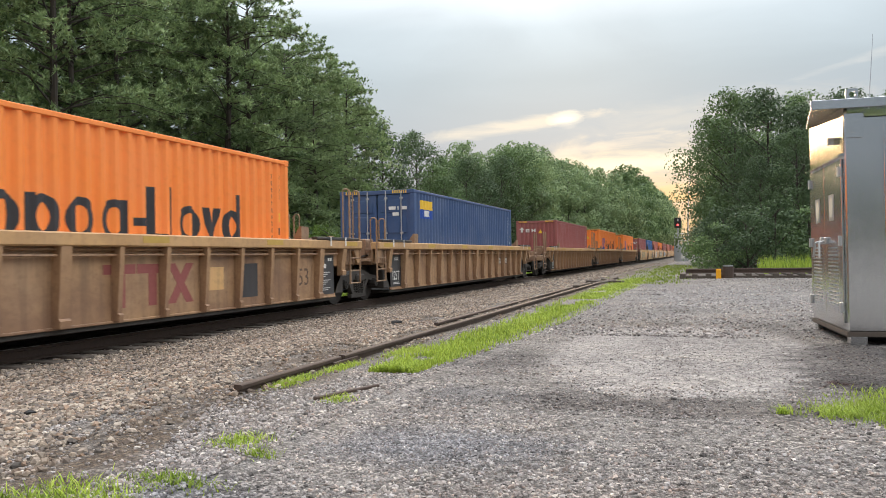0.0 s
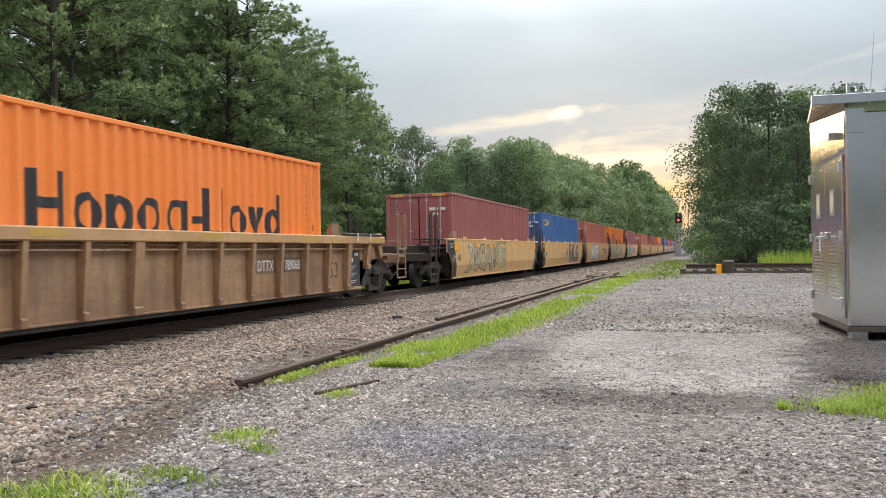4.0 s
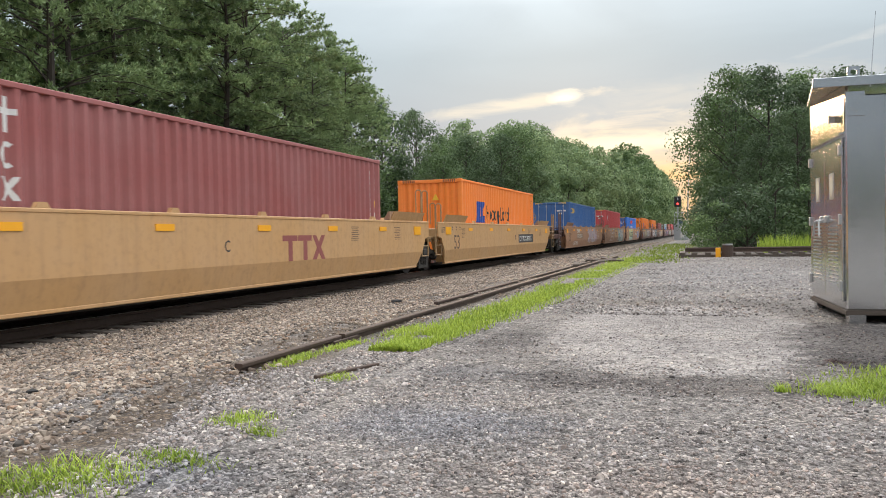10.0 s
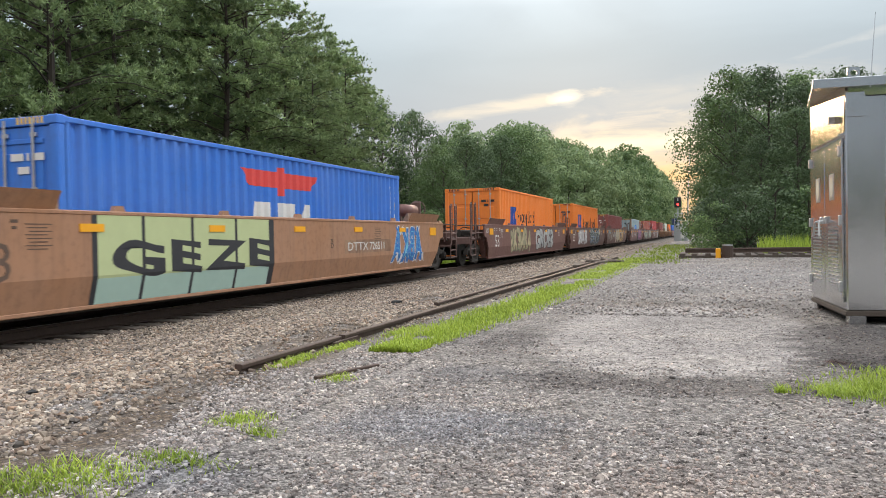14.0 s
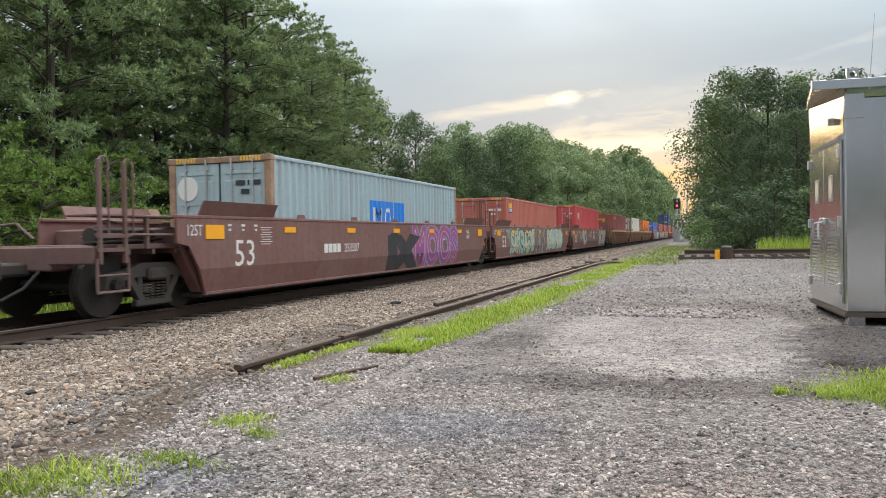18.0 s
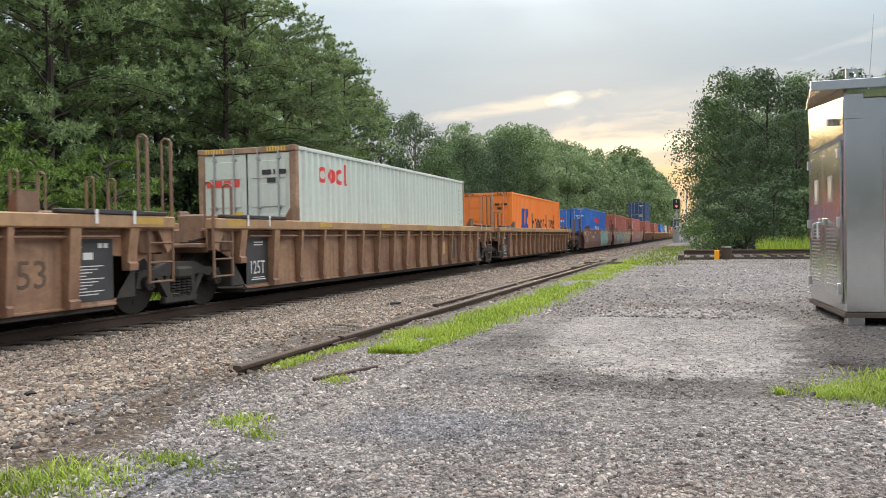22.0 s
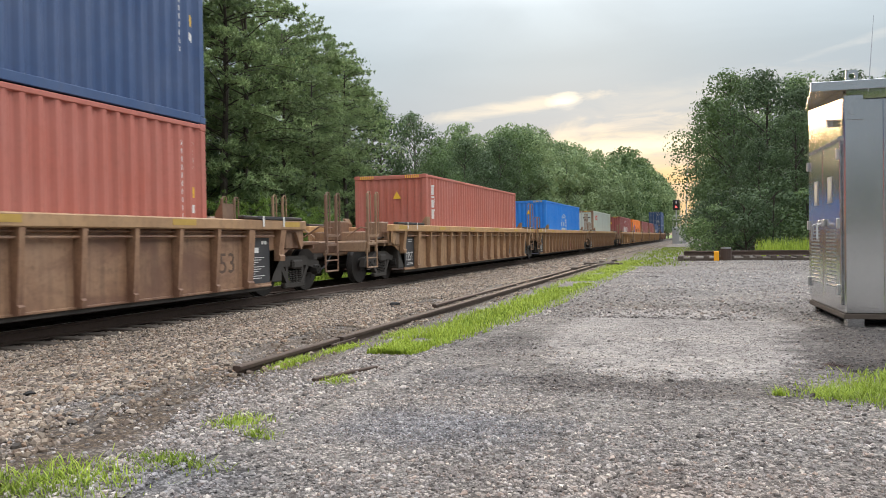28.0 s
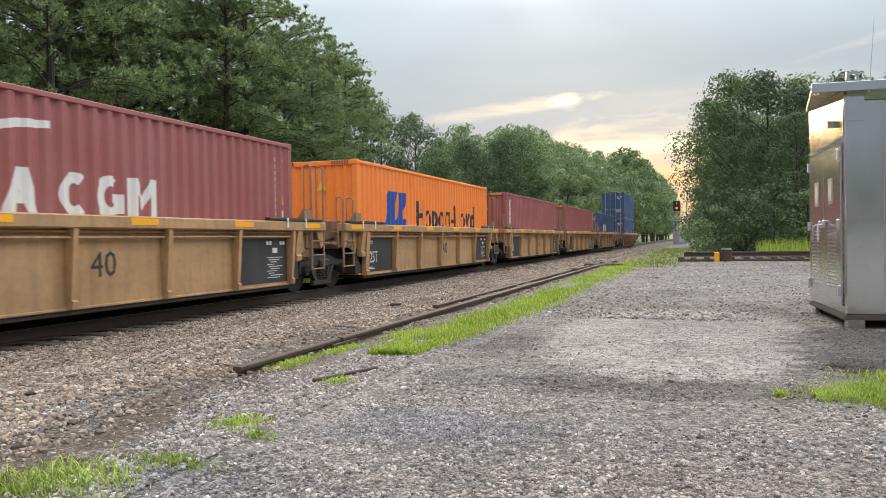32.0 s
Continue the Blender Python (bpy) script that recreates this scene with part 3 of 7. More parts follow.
def rails_and_ladder(car, y, mat, hi=2.72, sx=1, gap=0.55, name="ladder", posts=False):
    """Two uprights with bent grab irons, rungs or a hanging stirrup below. posts: square uprights at a coupled end."""
    s = Shape()
    x = sx * 1.36
    for dy in (0, gap):
        if posts:
            s.box(x - 0.03, x + 0.03, y + dy - 0.03, y + dy + 0.03, 0.82, hi, 0.008)
            s.path([(x, y + dy, hi - 0.02), (x, y + dy + 0.06, hi + 0.05), (x, y + dy + 0.15, hi + 0.04), (x, y + dy + 0.18, hi - 0.05), (x, y + dy + 0.18, 1.25), (x, y + dy + 0.05, 1.2)], 0.016)
        else:
            s.tube((x, y + dy, 0.5), (x, y + dy, hi), 0.026, n=6)
            s.path([(x, y + dy, hi), (x - sx * 0.05, y + dy, hi + 0.05), (x - sx * 0.12, y + dy, hi + 0.05), (x - sx * 0.17, y + dy, hi), (x - sx * 0.17, y + dy, 1.5)], 0.018)
    if posts:
        for z in (1.22, 1.02):
            s.box(x - 0.02, x + 0.02, y - 0.05, y + gap + 0.05, z - 0.03, z + 0.03, 0.005)
        s.path([(x, y - 0.06, 0.9), (x, y - 0.06, 0.42), (x, y + gap + 0.06, 0.42), (x, y + gap + 0.06, 0.9)], 0.022)
        s.tube((x, y - 0.06, 0.66), (x, y + gap + 0.06, 0.66), 0.018, n=6)
        s.path([(x - sx * 0.1, y + gap, 1.4), (x - sx * 0.5, y + gap + 0.15, 1.45), (x - sx * 0.9, y + gap + 0.1, 1.2)], 0.02)
    else:
        for z in (0.52, 0.82, 1.12, 1.42):
            s.tube((x, y, z), (x, y + gap, z), 0.018, n=6)
    return part(name, s, mat, car)


def end_gear(car, sgn, side_end, kind, coupled, mat, half):
    """Platform, bulkhead, handrails and rigging past one end of the well. sgn: -1 front, +1 rear."""
    tip = half if not coupled else half - 0.75
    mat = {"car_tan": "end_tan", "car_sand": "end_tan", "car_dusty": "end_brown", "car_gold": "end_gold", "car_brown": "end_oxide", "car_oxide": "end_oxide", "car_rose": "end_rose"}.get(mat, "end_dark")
    y0, y1 = sorted((sgn * (side_end - 1.5), sgn * tip))
    s = Shape()
    s.box(-0.55, 0.55, y0, y1, 0.72, 1.02, 0.03)
    s.box(-1.30, 1.30, min(sgn * (side_end - 0.55), sgn * (side_end - 0.25)), max(sgn * (side_end - 0.55), sgn * (side_end - 0.25)), 0.95, 1.36, 0.03)
    part("centre_sill", s, mat, car)
    d = Shape()
    a, b = sorted((sgn * (side_end - 1.6), sgn * (side_end + (0.25 if not coupled else 1.1))))
    d.box(-1.2, 1.2, a, b, 1.02, 1.10, 0.015)
    for k in range(5):
        yy = a + (b - a) * (k + 0.5) / 5
        d.box(-1.2, 1.2, yy - 0.03, yy + 0.03, 0.94, 1.02)
    part("platform", d, mat, car)
    if coupled:
        c = Shape()
        ye = sgn * (tip - 0.1)
        c.box(-1.32, 1.32, ye - 0.1, ye + 0.1, 0.82, 1.08, 0.02)
        part("end_sill", c, mat, car)
        k = Shape()
        k.box(-0.14, 0.14, min(ye, sgn * (half + 0.03)), max(ye, sgn * (half + 0.03)), 0.66, 0.86, 0.04)
        k.box(-0.24, 0.24, min(sgn * (half - 0.28), sgn * half), max(sgn * (half - 0.28), sgn * half), 0.60, 0.92, 0.05)
        part("coupler", k, "truck", car)
        h = Shape()
        h.path([(0.35, ye, 0.8), (0.38, sgn * (half - 0.45), 0.5), (0.36, sgn * (half - 0.1), 0.36), (0.30, sgn * half, 0.42)], 0.022)
        part("air_hose", h, "dark", car)
        for sx in (-1, 1):
            rails_and_ladder(car, min(ye, ye - sgn * 0.6), mat, 2.15 if sgn > 0 else 2.3, sx, 0.5, "handrail", True)
        if kind != "rib":
            a2, b2 = sorted((sgn * (side_end - 0.5), sgn * (tip - 0.05)))
            part("side_walkway", Shape().box(0.82, 1.36, a2, b2, 1.50, 1.535, 0.008), mat, car)
            part("grab_rail", Shape().tube((1.33, a2, 1.24), (1.33, b2, 1.24), 0.022, n=6).tube((1.33, b2, 0.9), (1.33, b2, 1.5), 0.022, n=6), mat, car)
            part("brace", Shape().box(1.27, 1.34, (a2 + b2) / 2 - 0.03, (a2 + b2) / 2 + 0.03, 1.02, 1.5, 0.008), mat, car)
            part("brake_cylinder", Shape().tube((0.75, a2 + 0.5, 1.22), (0.75, b2 - 0.35, 1.22), 0.13, n=12), "truck", car)
            part("brake_rod", Shape().path([(1.1, a2, 1.12), (1.15, (a2 + b2) / 2, 1.16), (1.05, b2, 0.95)], 0.02), "truck", car)
        if sgn > 0 and kind != "rib":
            t = Shape().tube((0.25, sgn * (side_end - 0.6), 1.98), (0.25, sgn * (side_end + 0.4), 1.98), 0.2, n=14)
            part("air_tank", t, "car_oxide", car, "rusty brown air reservoir", True)
            w = Shape()
            yc = sgn * (side_end + 0.95)
            pts = [(0.2 + 0.28 * math.cos(i * math.pi / 8), yc, 2.05 + 0.28 * math.sin(i * math.pi / 8)) for i in range(17)]
            w.path(pts, 0.018)
            for i in range(0, 16, 4):
                w.tube((0.2, yc, 2.05), pts[i], 0.012)
            w.box(0.05, 0.35, yc - 0.12, yc - 0.02, 1.1, 2.3, 0.02)
            part("brake_wheel", w, mat, car)
    else:
        rails_and_ladder(car, sgn * side_end - (0.45 if sgn > 0 else 0.1), mat, (2.72 if kind == "rib" else 2.45) if sgn > 0 else 2.1, 1, 0.55)
        rails_and_ladder(car, sgn * side_end - (0.45 if sgn > 0 else 0.1), mat, 2.3, -1, 0.55)
    for sx in (-1, 1):
        yc = sgn * 6.45
        g = Shape()
        g.prism([(sx * 1.40, 1.5), (sx * 1.24, 1.5), (sx * 1.24, 1.62), (sx * 1.36, 1.80), (sx * 1.40, 1.80)], "y", yc - 0.16, yc + 0.16)
        part("guide", g, mat if kind == "rib" else "frame_rust", car)
    hp = Shape()
    hp.path([(0.9, sgn * (side_end - 1.2), 1.16), (0.95, sgn * (side_end - 0.6), 1.22), (0.9, sgn * (side_end + 0.15), 1.14)], 0.025)
    part("brake_pipe", hp, "truck", car)


def ribbed_car(size, mat, panel, front, rear, label, yellow=False):
    """A well car with outside posts. size: 53 or 40."""
    car = thing("well_car", label, "rail car", "cars of the freight train")
    half = 9.75 if size == 53 else 7.72
    top, low = half - 0.5, half - (1.65 if size == 53 else 1.87)
    skin = SKIN
    outline = [(-low, 0.26), (low, 0.26), (low + 0.12, 0.45), (low + 0.42, 0.80), (low + 0.8, 0.96), (top, 0.98), (top, 1.36), (-top, 1.36), (-top, 0.98), (-low - 0.8, 0.96), (-low - 0.42, 0.80), (-low - 0.12, 0.45)]
    for sx in (-1, 1):
        a, b = sorted((sx * (skin - 0.03), sx * skin))
        p = part("side_sheet", cached(("sheet", size, mat, sx), lambda: side_shape(outline, a, b).mesh("side_sheet", mat)), mat, car)
        c = Shape()
        a, b = sorted((sx * (skin - 0.05), sx * (BASE_X + 0.015)))
        c.box(a, b, -top, top, 1.34, 1.53, 0.02)
        chord = {"car_tan": "chord_tan", "car_dusty": "chord_dusty"}.get(mat, mat)
        part("top_chord", cached(("chord", size, mat, sx), lambda: c.mesh("top_chord", chord)), chord, car)
        c2 = Shape()
        a, b = sorted((sx * (skin - 0.02), sx * (skin + 0.03)))
        c2.box(a, b, -low, low, 0.23, 0.27, 0.008)
        part("bottom_chord", cached(("bchord", size, mat, sx), lambda: c2.mesh("bottom_chord", mat)), mat, car)
        pipe = Shape()
        pipe.tube((sx * 1.33, -low, 1.22), (sx * 1.33, low, 1.22), 0.022, n=6).tube((sx * 1.31, -low, 1.30), (sx * 1.31, low, 1.30), 0.016, n=6)
        part("pipe", cached(("pipe", size, mat, sx), lambda: pipe.mesh("pipe", mat)), mat, car)
        step = 1.03 if size == 53 else 1.95
        count = 15 if size == 53 else 7
        ys = [(k - (count - 1) / 2) * step for k in range(count)] + [-low - 0.25, low + 0.25]
        for k, y in enumerate(ys):
            wide = 0.045 if k % 7 and k < count else 0.095
            deep = k < count
            def rib(w=wide, d=deep, q=sx):
                z0 = 0.25 if d else 0.72
                return Shape().prism([(q * skin, z0), (q * (BASE_X - 0.05), z0), (q * (BASE_X - 0.04), z0 + 0.10), (q * (BASE_X - 0.075), z0 + 0.13), (q * (BASE_X - 0.06), z0 + 0.3), (q * (BASE_X - 0.005), 1.345), (q * skin, 1.345)], "y", -w, w).mesh("rib", mat)
            r = part("rib", cached(("rib", mat, wide, deep, sx), rib), mat, car)
            r.location.y = y
    sx = 1
    # dark stencil panels near the ends of the near side
    wp = 0.98 if size == 53 else 1.9
    for y0, y1 in ((-low + 0.03, -low + wp), (low - wp, low - 0.03)):
        part("stencil_panel", Shape().box(skin, skin + 0.003, y0, y1, 0.31, 1.19), panel, car, "black stencil panel")
    s = Shape()
    s.box(-1.22, 1.22, -low, low, 0.16, 0.235, 0.01)
    part("floor", cached(("floor", size, mat), lambda: s.mesh("floor", "truck")), "truck", car)
    for sgn, coupled in ((-1, front), (1, rear)):
        end_gear(car, sgn, top - 0.1, "rib", coupled == "C", mat, half + 2.0 if coupled == "C" and size == 53 else half + (1.9 if coupled == "C" else 0))
        y0, y1 = sorted((sgn * (top - 2.35), sgn * (top - 0.2)))
        for sx in (-1, 1):
            x0, x1 = sorted((sx * (BASE_X - 0.12), sx * (BASE_X + 0.02)))
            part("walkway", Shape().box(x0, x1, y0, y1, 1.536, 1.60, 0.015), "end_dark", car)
        ya, yb = sorted((sgn * (top - 1.9), sgn * (top - 0.75)))
        part("stencil_panel", Shape().box(BASE_X + 0.021, BASE_X + 0.025, ya, yb, 1.545, 1.595), panel, car)
        for yy in (ya + 0.2, yb - 0.2):
            marks(car, "band", "white_mark", [(yy - 0.03, yy + 0.03, 1.40, 1.60)], BASE_X + 0.0255)
        y0, y1 = sorted((sgn * (top - 0.85), sgn * (top - 0.3)))
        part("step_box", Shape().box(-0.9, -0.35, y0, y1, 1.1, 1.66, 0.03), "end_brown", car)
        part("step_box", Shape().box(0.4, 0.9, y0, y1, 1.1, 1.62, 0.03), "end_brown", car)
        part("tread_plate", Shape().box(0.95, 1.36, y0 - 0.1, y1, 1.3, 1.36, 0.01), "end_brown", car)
        ya2, yb2 = sorted((sgn * (low - 0.1), sgn * (low + 0.45)))
        part("well_end", Shape().box(-1.225, 1.235, ya2, yb2, 0.30, 0.96, 0.02), "truck", car)
        part("gusset", Shape().prism([(sgn * (top - 0.35), 1.36), (sgn * (top - 0.02), 1.36), (sgn * (top - 0.02), 1.02), (sgn * (top - 0.12), 0.96)], "x", 1.30, 1.36), mat, car)
    # marks
    L = low
    if size == 53:
        letters(car, "125T", 0.36, "white_mark", (skin + 0.005, -L + 0.13, 0.50), squeeze=0.72)
        letters(car, "53", 0.52, "grey_mark", (skin + 0.004, L - 1.72, 0.56), squeeze=1.0)
    else:
        letters(car, "125T", 0.42, "white_mark", (skin + 0.004, -L + 0.25, 0.55), squeeze=0.75)
        letters(car, "40", 0.52, "black_mark", (skin + 0.004, 0.42, 0.66))
    rects = [(L - 0.80 + 0.06 * (k % 3), L - 0.22 - 0.11 * (k % 4), 0.80 - k * 0.044, 0.814 - k * 0.044) for k in range(10)]
    rects += [(L - 0.82, L - 0.74, 1.06, 1.13), (L - 0.71, L - 0.63, 1.06, 1.13), (L - 0.32, L - 0.24, 1.06, 1.13), (L - 0.21, L - 0.13, 1.06, 1.13), (L - 0.6, L - 0.42, 0.90, 1.0)]
    marks(car, "small_print", "white_mark", rects + [(-L + 0.2, -L + 0.7, 0.38, 0.40), (-L + 0.25, -L + 0.65, 0.42, 0.435), (-L + 0.3, -L + 0.6, 1.04, 1.06), (-L + 0.3, -L + 0.62, 1.09, 1.11)], skin + 0.003)
    for k in range(6):
        y = -top + 0.6 + k * (2 * top - 1.2) / 5
        marks(car, "reflector", "reflector" if yellow else "dash", [(y - 0.3, y + 0.3, 1.40, 1.50)], BASE_X + 0.015)
    return car


def smooth_car(size, mat, front, rear, label, white="grey_mark", tag=""):
    """A well car with smooth, slightly folded sides."""
    car = thing("well_car", label, "rail car", "cars of the freight train")
    half = 9.75 if size == 53 else 7.72
    top = half - 0.45
    low = half - 1.30
    fold = 0.66
    for sx in (-1, 1):
        def sheet(q=sx):
            s = Shape()
            upper = [(-top, 1.10), (-low - 0.55, 1.05), (-low - 0.28, fold), (low + 0.28, fold), (low + 0.55, 1.05), (top, 1.10), (top, 1.54), (-top, 1.54)]
            s.prism(upper, "x", q * (BASE_X - 0.05), q * BASE_X)
            v = [(q * BASE_X, -low - 0.28, fold), (q * BASE_X, low + 0.28, fold), (q * (BASE_X - 0.10), low, 0.24), (q * (BASE_X - 0.10), -low, 0.24)]
            w = [(x - q * 0.05, y, z) for x, y, z in v]
            s.add(v + w, [(0, 1, 2, 3), (7, 6, 5, 4), (0, 4, 5, 1), (2, 6, 7, 3), (0, 3, 7, 4), (1, 5, 6, 2)])
            return s.mesh("side_sheet", mat)
        part("side_sheet", cached(("ssheet", size, mat, sx), sheet), mat, car)
        a, b = sorted((sx * (BASE_X - 0.11), sx * (BASE_X + 0.012)))
        part("top_chord", cached(("schord", size, mat, sx), lambda: Shape().box(a, b, -top, top, 1.50, 1.56, 0.012).mesh("top_chord", mat)), mat, car)
        a2, b2 = sorted((sx * (BASE_X - 0.17), sx * (BASE_X - 0.088)))
        part("bottom_chord", cached(("sbchord", size, mat, sx), lambda: Shape().box(a2, b2, -low, low, 0.20, 0.26, 0.01).mesh("bottom_chord", mat)), mat, car)
        for sgn in (-1, 1):
            y0, y1 = sorted((sgn * (top - 0.6), sgn * 6.35)) if size == 53 else sorted((sgn * (top - 0.5), sgn * 6.3))
            fl = Shape().prism([(sx * (BASE_X - 0.02), 1.56), (sx * (BASE_X - 0.05), 1.56), (sx * (BASE_X + 0.07), 1.80), (sx * (BASE_X + 0.10), 1.80)], "y", y0, y1)
            if size == 53:
                part("guide_flap", cached(("flap", mat, sx, sgn), lambda: fl.mesh("guide_flap", mat)), mat, car)
        # small cast lugs along the top edge
        for k in range(5):
            y = -5.2 + k * 2.6
            lug = part("lug", cached(("lug", mat, sx), lambda: Shape().prism([(-0.12, 1.56), (0.12, 1.56), (0.07, 1.64), (-0.07, 1.64)], "x", sx * BASE_X - 0.08, sx * BASE_X).mesh("lug", mat)), mat, car)
            lug.location.y = y
    s = Shape()
    s.box(-1.22, 1.22, -low, low, 0.16, 0.235, 0.01)
    part("floor", cached(("floor2", size), lambda: s.mesh("floor", "truck")), "truck", car)
    for sgn, coupled in ((-1, front), (1, rear)):
        end_gear(car, sgn, top, "smooth", coupled == "C", mat if coupled == "C" else mat, half + 2.0 if coupled == "C" and size == 53 else half + (1.9 if coupled == "C" else 0))
        # wedge plate under the end of the side
        w = Shape()
        y0 = sgn * (low + 0.05)
        w.prism([(y0, 0.26), (sgn * (low + 0.62), 1.06), (sgn * (low - 0.5), 1.06), (sgn * (low - 0.5), 0.26)], "x", 1.05, 1.25)
        part("wedge_plate", w, "black_panel" if size == 40 else mat, car)
        part("reflector", Shape().box(BASE_X, BASE_X + 0.018, sgn * (low - 0.15) - 0.26, sgn * (low - 0.15) + 0.26, 1.16, 1.40), "reflector", car)
        if size == 40:
            ep = Shape().prism([(sgn * (top - 0.01), 1.105), (sgn * (low + 0.55), 1.055), (sgn * (low + 0.28), fold), (sgn * (low - 0.12), fold), (sgn * (low + 0.12), 1.49), (sgn * (top - 0.01), 1.49)], "x", BASE_X, BASE_X + 0.002)
            ep.add([(BASE_X + 0.002, sgn * (low + 0.28), fold), (BASE_X + 0.002, sgn * (low - 0.12), fold), (BASE_X - 0.098, sgn * (low - 0.3), 0.245), (BASE_X - 0.098, sgn * low, 0.245)], [(0, 1, 2, 3)])
            part("end_plate", ep, "black_panel", car, "scuffed black end plate")
            tag_scrawl(car, sgn * (low + 0.1) - 0.2, sgn * (low + 0.1) + 0.22, 0.75, 1.0, "spray_silver" if sgn < 0 else "spray_lilac", 31 + sgn, BASE_X + 0.001, 0.016)
    for k in range(5):
        y = -low + 2.7 + k * (2 * low - 5.4) / 4
        part("reflector", Shape().box(BASE_X, BASE_X + 0.018, y - 0.22, y + 0.22, 1.27, 1.38), "reflector", car)
    if size == 53:
        letters(car, "53", 0.68, white, (BASE_X + 0.001, -low + 0.72, 0.67), squeeze=1.05)
        letters(car, "125T", 0.26, "white_mark" if white != "grey_mark" else "grey_mark", (BASE_X + 0.001, -low - 0.62, 1.22), squeeze=0.8)
    else:
        letters(car, "125-T", 0.24, "white_mark", (BASE_X + 0.004, -low - 0.62, 1.24), squeeze=0.85)
        letters(car, "40", 0.36, "black_mark", (BASE_X + 0.001, -low + 0.25, 0.78))
    small = []
    for b0 in (-low + 1.6, low - 1.9, low - 4.6):
        small += [(b0 + 0.03 * (k % 3), b0 + 0.42 - 0.07 * (k % 2), 1.36 - k * 0.045, 1.373 - k * 0.045) for k in range(8)]
    for k in range(3):
        small += [(-low + 0.55 + k * 0.42, -low + 0.66 + k * 0.42, 1.38, 1.42), (-low + 0.57 + k * 0.42, -low + 0.64 + k * 0.42, 1.30, 1.34)]
    marks(car, "small_print", "white_mark" if white != "grey_mark" else "grey_mark", small, BASE_X)
    return car


def wall_depth(y):
    """How deep the corrugated wall lies at y."""
    u = ((y + CL / 2 - 0.15) / ((CL - 0.3) / 42)) % 1.0
    return 0.054 * float(np.interp(u, (0, 0.27, 0.5, 0.77, 1.0), (0, 0, 1, 1, 0)))


def drape(shape, poly, lift=0.0):
    """Lays a convex polygon of (y, z) on the ribbed side wall of a container."""
    p = (CL - 0.3) / 42
    ys = [q[0] for q in poly]
    cuts = sorted({min(ys), max(ys), *[c for k in range(-1, 44) for c in ((-CL / 2 + 0.15) + p * (k + u) for u in (0, 0.27, 0.5, 0.77)) if min(ys) < c < max(ys)]})
    for a, b in zip(cuts, cuts[1:]):
        q = poly
        for lim, sg in ((a, 1), (b, -1)):
            out = []
            for m, n in zip(q, q[1:] + q[:1]):
                dm, dn = sg * (m[0] - lim), sg * (n[0] - lim)
                if dm >= 0:
                    out.append(m)
                if (dm > 0) != (dn > 0) and abs(dm - dn) > 1e-9:
                    t = dm / (dm - dn)
                    out.append((m[0] + (n[0] - m[0]) * t, m[1] + (n[1] - m[1]) * t))
            q = out
            if len(q) < 3:
                break
        if len(q) >= 3:
            shape.add([(CW / 2 - 0.009 + lift - wall_depth(min(max(y, a + 1e-5), b - 1e-5)), y, z) for y, z in q], [tuple(range(len(q)))])


def wall_marks(parent, name, mat, polys):
    s = Shape()
    for k, q in enumerate(polys):
        drape(s, q if len(q) > 2 and not isinstance(q[0], (int, float)) else [(q[0], q[2]), (q[1], q[2]), (q[1], q[3]), (q[0], q[3])], (k % 4) * 0.0006)
    ob = part(name, s, mat, parent)
    return tagged(ob, kind="stuff") if len(polys) > 1 else ob


